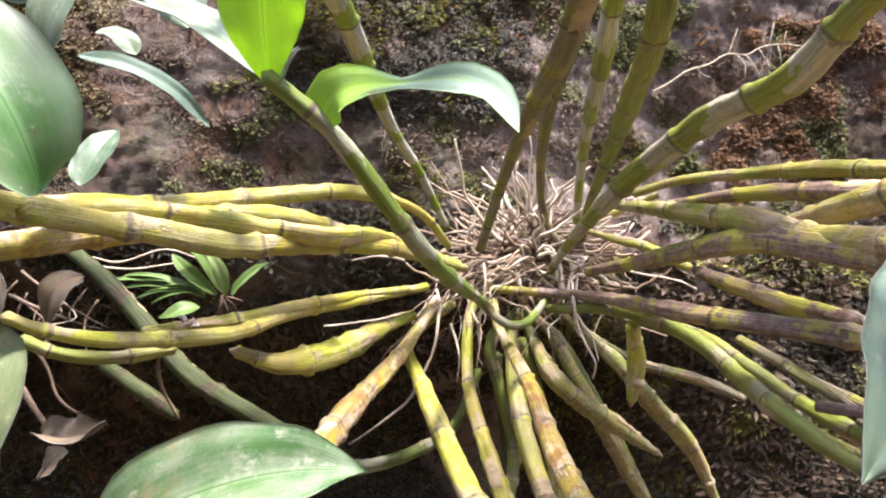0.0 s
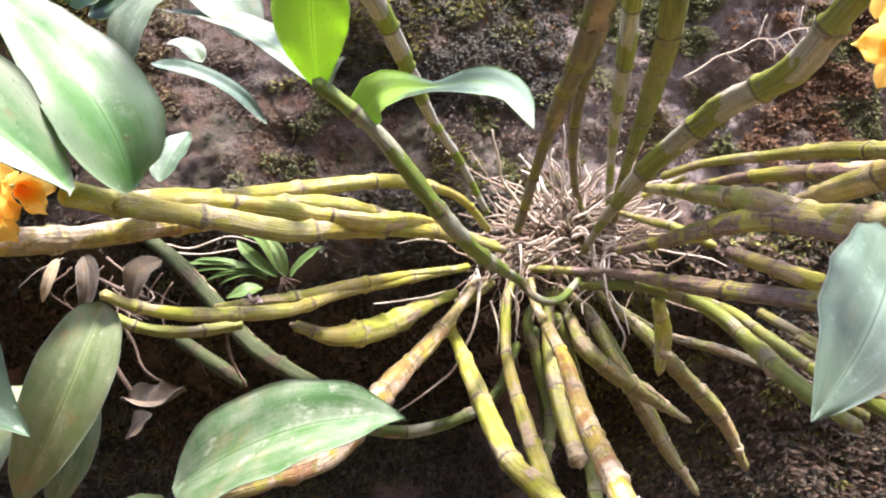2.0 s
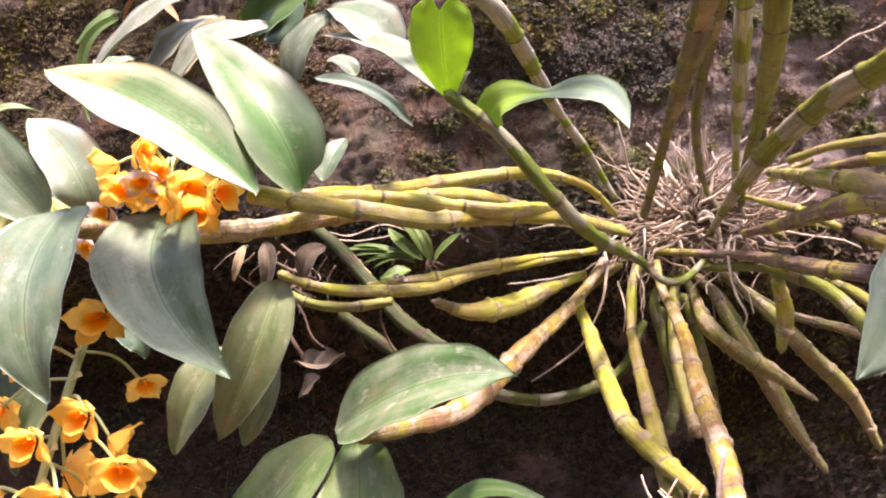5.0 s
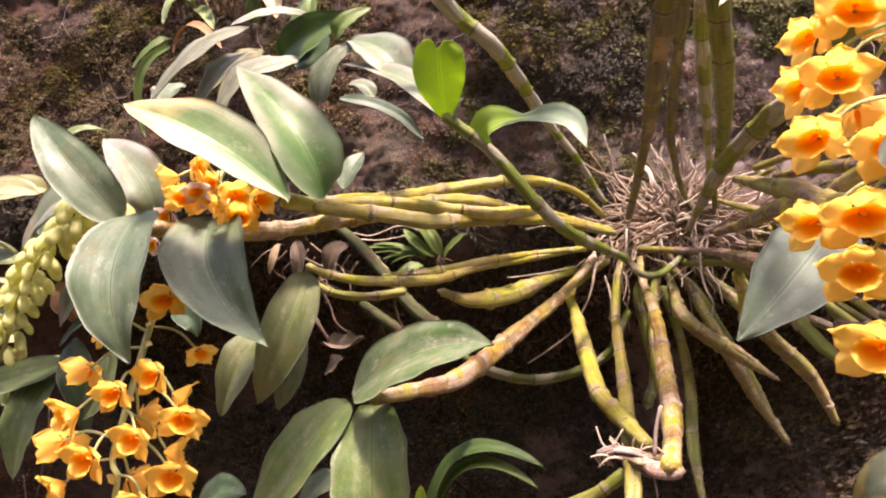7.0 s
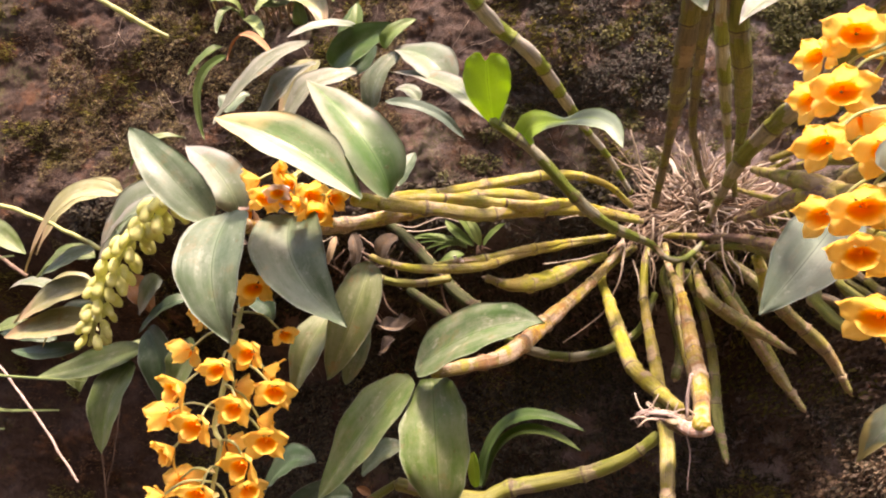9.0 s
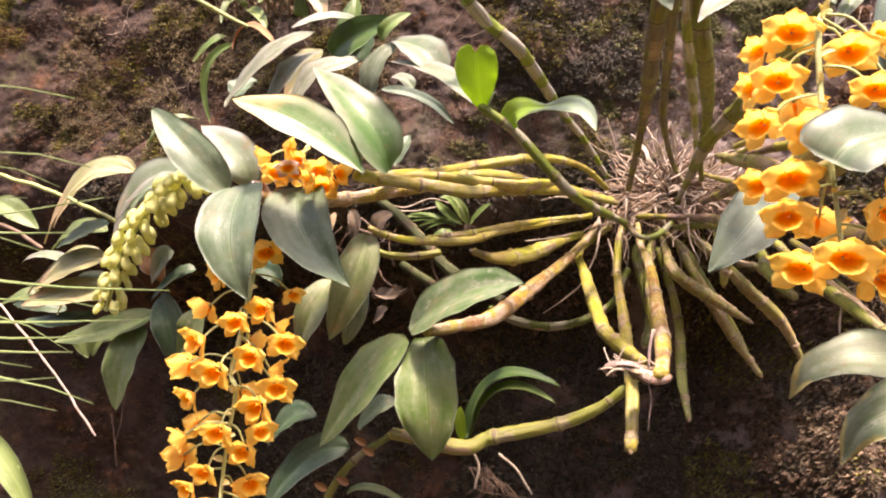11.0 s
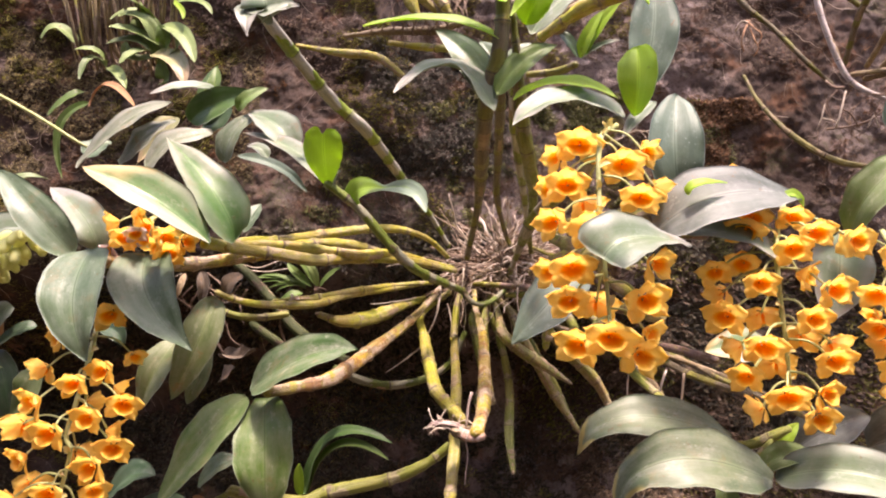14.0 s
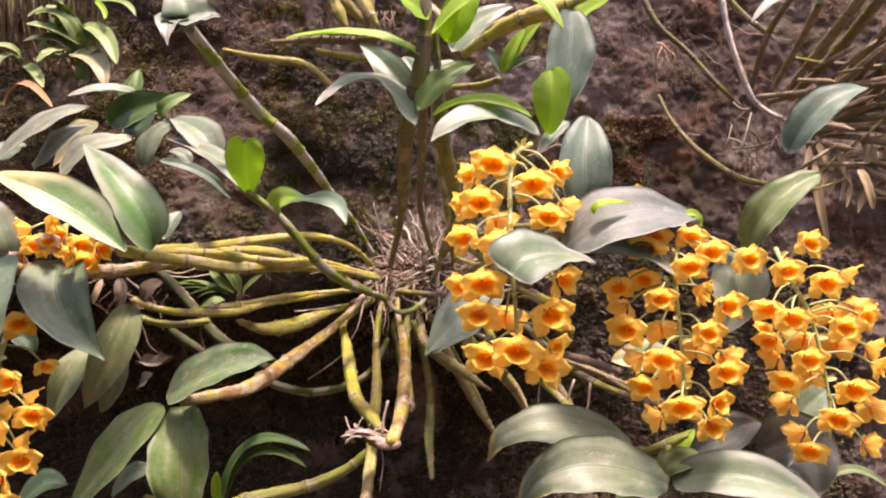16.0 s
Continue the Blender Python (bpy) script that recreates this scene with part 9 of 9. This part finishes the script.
root(old_orchid, ((0.4379, 0.7400, 1.9415), (0.4268, 0.7350, 1.9290), (0.4210, 0.7400, 1.9152)), 1.2, 0.8, ROOT_OLD, name='dry_petal')
root(old_orchid, ((0.4379, 0.7400, 1.9415), (0.4284, 0.7350, 1.9395), (0.4327, 0.7400, 1.9361)), 1.2, 0.8, ROOT_OLD, name='dry_petal')
root(old_orchid, ((0.4379, 0.7400, 1.9415), (0.4422, 0.7350, 1.9411), (0.4516, 0.7400, 1.9393)), 1.2, 0.8, ROOT_OLD, name='dry_petal')
cane(old_orchid, ((0.6107, 0.7200, 1.9101), (0.6217, 0.6900, 1.8936), (0.6314, 0.6600, 1.8774)), 1.2, 1.6, 1, CANE_YELLOW, name='dry_cane')
cane(old_orchid, ((0.6396, 0.7050, 1.8535), (0.6601, 0.6750, 1.8506), (0.6763, 0.6400, 1.8456)), 2.1, 2.7, 1, CANE_DRY, name='dry_cane')
cane(old_orchid, ((0.6670, 0.6900, 1.7991), (0.6901, 0.6600, 1.8169), (0.7059, 0.6200, 1.8298)), 3, 3.8, 1, CANE_DRY, name='dry_cane')
cane(old_orchid, ((0.6930, 0.6750, 1.7469), (0.7305, 0.6450, 1.7354), (0.7559, 0.6000, 1.7207)), 3.9, 4.9, 1, CANE_DRY, name='dry_cane')
cane(old_orchid, ((0.5948, 0.6600, 1.6963), (0.6123, 0.6300, 1.7009), (0.6547, 0.6600, 1.7177)), 1.2, 1.6, 1, CANE_YELLOW, name='dry_cane')
cane(old_orchid, ((0.6603, 0.7200, 1.8718), (0.6812, 0.6900, 1.8926), (0.6906, 0.6400, 1.9036)), 2.1, 2.7, 1, CANE_DRY, name='dry_cane')
cane(old_orchid, ((0.6879, 0.7050, 1.8164), (0.7274, 0.6750, 1.8096), (0.7495, 0.6200, 1.7951)), 3, 3.8, 1, CANE_DRY, name='dry_cane')
cane(old_orchid, ((0.7140, 0.6900, 1.7632), (0.7270, 0.6600, 1.7695), (0.7222, 0.6000, 1.7666)), 3.9, 4.9, 1, CANE_DRY, name='dry_cane')
cane(old_orchid, ((0.6143, 0.6750, 1.7117), (0.6299, 0.6450, 1.7376), (0.6643, 0.6600, 1.7739)), 1.2, 1.6, 1, CANE_YELLOW, name='dry_cane')
cane(old_orchid, ((0.6487, 0.6600, 1.8636), (0.6855, 0.6300, 1.8613), (0.7406, 0.6400, 1.8733)), 2.1, 2.7, 1, CANE_DRY, name='dry_cane')
cane(old_orchid, ((0.7092, 0.7200, 1.8340), (0.7212, 0.6900, 1.8420), (0.7110, 0.6200, 1.8352)), 3, 3.8, 1, CANE_DRY, name='dry_cane')
cane(old_orchid, ((0.6063, 0.7050, 1.7800), (0.6349, 0.6750, 1.7668), (0.6405, 0.6000, 1.7424)), 3.9, 4.9, 1, CANE_DRY, name='dry_cane')
cane(old_orchid, ((0.6342, 0.6900, 1.7275), (0.6705, 0.6600, 1.7359), (0.7190, 0.6600, 1.7508)), 1.2, 1.6, 1, CANE_YELLOW, name='dry_cane')
cane(old_orchid, ((0.6692, 0.6750, 1.8817), (0.6780, 0.6450, 1.8896), (0.6979, 0.6400, 1.9066)), 2.1, 2.7, 1, CANE_DRY, name='dry_cane')
cane(old_orchid, ((0.6948, 0.6600, 1.8279), (0.7177, 0.6300, 1.8179), (0.7493, 0.6200, 1.8144)), 3, 3.8, 1, CANE_DRY, name='dry_cane')
cane(old_orchid, ((0.6264, 0.7200, 1.7972), (0.6623, 0.6900, 1.8101), (0.6663, 0.6000, 1.8028)), 3.9, 4.9, 1, CANE_DRY, name='dry_cane')
cane(old_orchid, ((0.6545, 0.7050, 1.7437), (0.6614, 0.6750, 1.7578), (0.6742, 0.6600, 1.7747)), 1.2, 1.6, 1, CANE_YELLOW, name='dry_cane')
cane(old_orchid, ((0.6812, 0.6900, 1.6923), (0.7044, 0.6600, 1.6916), (0.7306, 0.6400, 1.6925)), 2.1, 2.7, 1, CANE_DRY, name='dry_cane')
cane(old_orchid, ((0.7159, 0.6750, 1.8453), (0.7432, 0.6450, 1.8606), (0.7708, 0.6200, 1.8763)), 3, 3.8, 1, CANE_DRY, name='dry_cane')
cane(old_orchid, ((0.6165, 0.6600, 1.7930), (0.6291, 0.6300, 1.7798), (0.6400, 0.6000, 1.7669)), 3.9, 4.9, 1, CANE_DRY, name='dry_cane')
cane(old_orchid, ((0.6753, 0.7200, 1.7602), (0.6988, 0.6900, 1.7623), (0.7201, 0.6600, 1.7639)), 1.2, 1.6, 1, CANE_YELLOW, name='dry_cane')
cane(old_orchid, ((0.7021, 0.7050, 1.7079), (0.7269, 0.6750, 1.7321), (0.7469, 0.6400, 1.7534)), 2.1, 2.7, 1, CANE_DRY, name='dry_cane')
cane(old_orchid, ((0.6089, 0.6900, 1.8642), (0.6224, 0.6600, 1.8523), (0.6299, 0.6200, 1.8371)), 3, 3.8, 1, CANE_DRY, name='dry_cane')
cane(old_orchid, ((0.6365, 0.6750, 1.8100), (0.6572, 0.6450, 1.8140), (0.6686, 0.6000, 1.8124)), 3.9, 4.9, 1, CANE_DRY, name='dry_cane')
cane(old_orchid, ((0.6626, 0.6600, 1.7580), (0.6825, 0.6300, 1.7832), (0.7315, 0.6600, 1.8257)), 1.2, 1.6, 1, CANE_YELLOW, name='dry_cane')
cane(old_orchid, ((0.7234, 0.7200, 1.7238), (0.7330, 0.6900, 1.7195), (0.7306, 0.6400, 1.7108)), 2.1, 2.7, 1, CANE_DRY, name='dry_cane')
cane(old_orchid, ((0.6291, 0.7050, 1.8826), (0.6490, 0.6750, 1.8890), (0.6555, 0.6200, 1.8847)), 3, 3.8, 1, CANE_DRY, name='dry_cane')
cane(old_orchid, ((0.6569, 0.6900, 1.8273), (0.6739, 0.6600, 1.8553), (0.6745, 0.6000, 1.8697)), 3.9, 4.9, 1, CANE_DRY, name='dry_cane')
cane(old_orchid, ((0.6832, 0.6750, 1.7743), (0.6912, 0.6450, 1.7709), (0.7206, 0.6600, 1.7796)), 1.2, 1.6, 1, CANE_YELLOW, name='dry_cane')
cane(old_orchid, ((0.5847, 0.6600, 1.7232), (0.6008, 0.6300, 1.7359), (0.6324, 0.6400, 1.7579)), 2.1, 2.7, 1, CANE_DRY, name='dry_cane')
cane(old_orchid, ((0.6497, 0.7200, 1.9013), (0.6825, 0.6900, 1.8853), (0.6924, 0.6200, 1.8550)), 3, 3.8, 1, CANE_DRY, name='dry_cane')
cane(old_orchid, ((0.6777, 0.7050, 1.8451), (0.7176, 0.6750, 1.8535), (0.7296, 0.6000, 1.8446)), 3.9, 4.9, 1, CANE_DRY, name='dry_cane')
cane(old_orchid, ((0.7041, 0.6900, 1.7910), (0.7148, 0.6600, 1.8052), (0.7397, 0.6600, 1.8278)), 1.2, 1.6, 1, CANE_YELLOW, name='dry_cane')
cane(old_orchid, ((0.6041, 0.6750, 1.7390), (0.6346, 0.6450, 1.7335), (0.6740, 0.6400, 1.7337)), 2.1, 2.7, 1, CANE_DRY, name='dry_cane')
root(old_orchid, ((0.3990, 0.6550, 1.8930), (0.4060, 0.6480, 1.9040), (0.4130, 0.6450, 1.9000)), 1.1, 0.7, ROOT, name='dead_root')
root(old_orchid, ((0.4130, 0.6500, 1.9050), (0.4210, 0.6450, 1.8920), (0.4290, 0.6450, 1.8840), (0.4270, 0.6500, 1.8730)), 1.3, 0.8, FIBRE_RUST, name='dead_root')
root(old_orchid, ((0.4140, 0.6500, 1.8990), (0.4070, 0.6450, 1.8850), (0.4050, 0.6480, 1.8740), (0.4100, 0.6550, 1.8650)), 1.3, 0.8, FIBRE_RUST, name='dead_root')
root(old_orchid, ((0.4170, 0.6500, 1.8940), (0.4200, 0.6450, 1.8770), (0.4270, 0.6500, 1.8670), (0.4220, 0.6550, 1.8580)), 1.2, 0.7, FIBRE_RUST, name='dead_root')
root(old_orchid, ((0.4960, 0.6600, 1.7590), (0.5010, 0.6550, 1.7730), (0.5070, 0.6550, 1.7900)), 1.0, 0.7, ROOT, name='dead_root')
root(old_orchid, ((0.5010, 0.6550, 1.7730), (0.5150, 0.6550, 1.7680), (0.5220, 0.6600, 1.7590)), 0.9, 0.6, ROOT, name='dead_root')
root(old_orchid, ((0.5140, 0.6500, 1.7560), (0.5220, 0.6450, 1.7810), (0.5300, 0.6500, 1.8050)), 1.4, 0.9, ROOT, name='dead_root')
root(old_orchid, ((0.5220, 0.6450, 1.7810), (0.5340, 0.6500, 1.7750), (0.5460, 0.6550, 1.7570)), 1.0, 0.7, ROOT_OLD, name='dead_root')
root(old_orchid, ((0.5080, 0.6600, 1.7590), (0.5460, 0.6550, 1.7620), (0.5710, 0.6500, 1.7770), (0.5820, 0.6550, 1.7890)), 1.6, 1.0, ROOT_OLD, name='dead_root')
root(old_orchid, ((0.5530, 0.6500, 1.7560), (0.5590, 0.6450, 1.7710), (0.5660, 0.6500, 1.7560)), 1.0, 0.8, ROOT, name='dead_root')
root(old_orchid, ((0.5640, 0.6600, 1.8030), (0.5780, 0.6550, 1.8000), (0.6000, 0.6550, 1.7940)), 1.3, 0.9, ROOT_OLD, name='dead_root')
root(old_orchid, ((0.5110, 0.6650, 1.8240), (0.5190, 0.6600, 1.8140), (0.5300, 0.6600, 1.8140)), 2.0, 1.4, ROOT_OLD, name='dead_root')
root(old_orchid, ((0.5390, 0.6600, 1.8370), (0.5440, 0.6550, 1.8470), (0.5530, 0.6550, 1.8410)), 1.2, 0.7, ROOT_OLD, name='dead_root')
root(old_orchid, ((0.6090, 0.6600, 1.7590), (0.6270, 0.6500, 1.7750), (0.6620, 0.6500, 1.7840)), 1.4, 1.0, ROOT_OLD, name='dead_root')
root(old_orchid, ((0.6280, 0.6600, 1.8010), (0.6490, 0.6500, 1.7880), (0.6930, 0.6500, 1.7930)), 1.4, 1.0, ROOT, name='dead_root')
leaf(old_orchid, (0.6146, 0.6800, 1.7901), (0.6030, 0.6682, 1.7813), (0.5914, 0.6600, 1.7689), 0.0070, LEAF_DRYSHEATH, (0, -0.8, 0.5), name='dry_sheath', rows=8, cols=4)
leaf(old_orchid, (0.6529, 0.6800, 1.7576), (0.6519, 0.6679, 1.7406), (0.6508, 0.6600, 1.7195), 0.0101, LEAF_DRYSHEATH, (0, -0.8, 0.5), name='dry_sheath', rows=8, cols=4)
leaf(old_orchid, (0.6906, 0.6800, 1.7255), (0.6784, 0.6670, 1.7012), (0.6661, 0.6600, 1.6708), 0.0132, LEAF_DRYSHEATH, (0, -0.8, 0.5), name='dry_sheath', rows=8, cols=4)
leaf(old_orchid, (0.6281, 0.6800, 1.7718), (0.6282, 0.6680, 1.7560), (0.6283, 0.6600, 1.7364), 0.0163, LEAF_DRYSHEATH, (0, -0.8, 0.5), name='dry_sheath', rows=8, cols=4)
leaf(old_orchid, (0.6662, 0.6800, 1.7395), (0.6550, 0.6671, 1.7163), (0.6438, 0.6600, 1.6874), 0.0070, LEAF_DRYSHEATH, (0, -0.8, 0.5), name='dry_sheath', rows=8, cols=4)
leaf(old_orchid, (0.7074, 0.6800, 1.7859), (0.7073, 0.6682, 1.7714), (0.7073, 0.6600, 1.7533), 0.0102, LEAF_DRYSHEATH, (0, -0.8, 0.5), name='dry_sheath', rows=8, cols=4)
leaf(old_orchid, (0.6416, 0.6800, 1.7536), (0.6314, 0.6673, 1.7316), (0.6212, 0.6600, 1.7041), 0.0132, LEAF_DRYSHEATH, (0, -0.8, 0.5), name='dry_sheath', rows=8, cols=4)
leaf(old_orchid, (0.6794, 0.6800, 1.7215), (0.6805, 0.6683, 1.7093), (0.6815, 0.6600, 1.6937), 0.0168, LEAF_DRYSHEATH, (0, -0.8, 0.5), name='dry_sheath', rows=8, cols=4)
leaf(old_orchid, (0.6168, 0.6800, 1.7678), (0.6077, 0.6674, 1.7470), (0.5985, 0.6600, 1.7209), 0.0070, LEAF_DRYSHEATH, (0, -0.8, 0.5), name='dry_sheath', rows=8, cols=4)
leaf(old_orchid, (0.6549, 0.6800, 1.7356), (0.6570, 0.6684, 1.7245), (0.6591, 0.6600, 1.7103), 0.0107, LEAF_DRYSHEATH, (0, -0.8, 0.5), name='dry_sheath', rows=8, cols=4)
leaf(old_orchid, (0.6961, 0.6800, 1.7820), (0.6869, 0.6675, 1.7624), (0.6777, 0.6600, 1.7380), 0.0132, LEAF_DRYSHEATH, (0, -0.8, 0.5), name='dry_sheath', rows=8, cols=4)
leaf(old_orchid, (0.6303, 0.6800, 1.7497), (0.6335, 0.6685, 1.7399), (0.6366, 0.6600, 1.7271), 0.0180, LEAF_DRYSHEATH, (0, -0.8, 0.5), name='dry_sheath', rows=8, cols=4)
leaf(old_orchid, (0.6682, 0.6800, 1.7176), (0.6601, 0.6677, 1.7002), (0.6520, 0.6600, 1.6783), 0.0070, LEAF_DRYSHEATH, (0, -0.8, 0.5), name='dry_sheath', rows=8, cols=4)
leaf(old_orchid, (0.7093, 0.6800, 1.7638), (0.7115, 0.6671, 1.7378), (0.7136, 0.6600, 1.7059), 0.0101, LEAF_DRYSHEATH, (0, -0.8, 0.5), name='dry_sheath', rows=8, cols=4)
leaf(old_orchid, (0.6437, 0.6800, 1.7316), (0.6366, 0.6679, 1.7154), (0.6296, 0.6600, 1.6950), 0.0132, LEAF_DRYSHEATH, (0, -0.8, 0.5), name='dry_sheath', rows=8, cols=4)
leaf(old_orchid, (0.6849, 0.6800, 1.7780), (0.6881, 0.6672, 1.7532), (0.6914, 0.6600, 1.7227), 0.0164, LEAF_DRYSHEATH, (0, -0.8, 0.5), name='dry_sheath', rows=8, cols=4)
leaf(old_orchid, (0.6097, 0.6500, 1.7355), (0.6103, 0.6450, 1.6890), (0.6223, 0.6500, 1.6315), 0.0135, LEAF_DRYSHEATH, (0.2, -0.9, 0.1), name='dry_sheath', shape=(0.3, 0.4))
leaf(old_orchid, (0.6518, 0.6200, 1.7212), (0.6589, 0.6150, 1.6981), (0.6668, 0.6200, 1.6700), 0.0141, LEAF_DRYSHEATH, (0.2, -0.9, 0.1), name='dry_sheath', shape=(0.3, 0.4))
bare_root = thing('bare_root', (0.2012, 0.6900, 1.7356), 'thin pale branching root on the bank', 'root')
root(bare_root, ((0.2040, 0.6900, 1.7380), (0.2330, 0.6900, 1.7540), (0.2550, 0.6900, 1.7630), (0.2730, 0.6900, 1.7720), (0.2880, 0.6900, 1.7710), (0.3010, 0.6900, 1.7780), (0.3160, 0.6900, 1.7810), (0.3370, 0.6900, 1.7790)), 0.9, 0.6, ROOT)
root(bare_root, ((0.2730, 0.6900, 1.7720), (0.2760, 0.6900, 1.7840), (0.2810, 0.6900, 1.7950)), 0.6, 0.35, ROOT)
root(bare_root, ((0.2800, 0.6900, 1.7710), (0.2860, 0.6900, 1.7620), (0.2850, 0.6900, 1.7500)), 0.6, 0.35, ROOT)
root(bare_root, ((0.2880, 0.6900, 1.7700), (0.2940, 0.6900, 1.7610), (0.3000, 0.6900, 1.7530)), 0.6, 0.35, ROOT)
root(bare_root, ((0.2990, 0.6900, 1.7760), (0.3050, 0.6900, 1.7660), (0.3090, 0.6900, 1.7580)), 0.55, 0.3, ROOT)
root(bare_root, ((0.3160, 0.6900, 1.7810), (0.3180, 0.6900, 1.7720), (0.3190, 0.6900, 1.7620)), 0.5, 0.3, ROOT)
root(bare_root, ((0.3090, 0.6900, 1.7810), (0.3110, 0.6900, 1.7900), (0.3130, 0.6900, 1.8000)), 0.6, 0.35, ROOT)
root(bare_root, ((0.3220, 0.6900, 1.7810), (0.3230, 0.6900, 1.7870), (0.3250, 0.6900, 1.7920)), 0.45, 0.3, ROOT)
root(bare_root, ((0.2440, 0.6900, 1.7580), (0.2480, 0.6900, 1.7530), (0.2550, 0.6900, 1.7510)), 0.4, 0.3, ROOT)
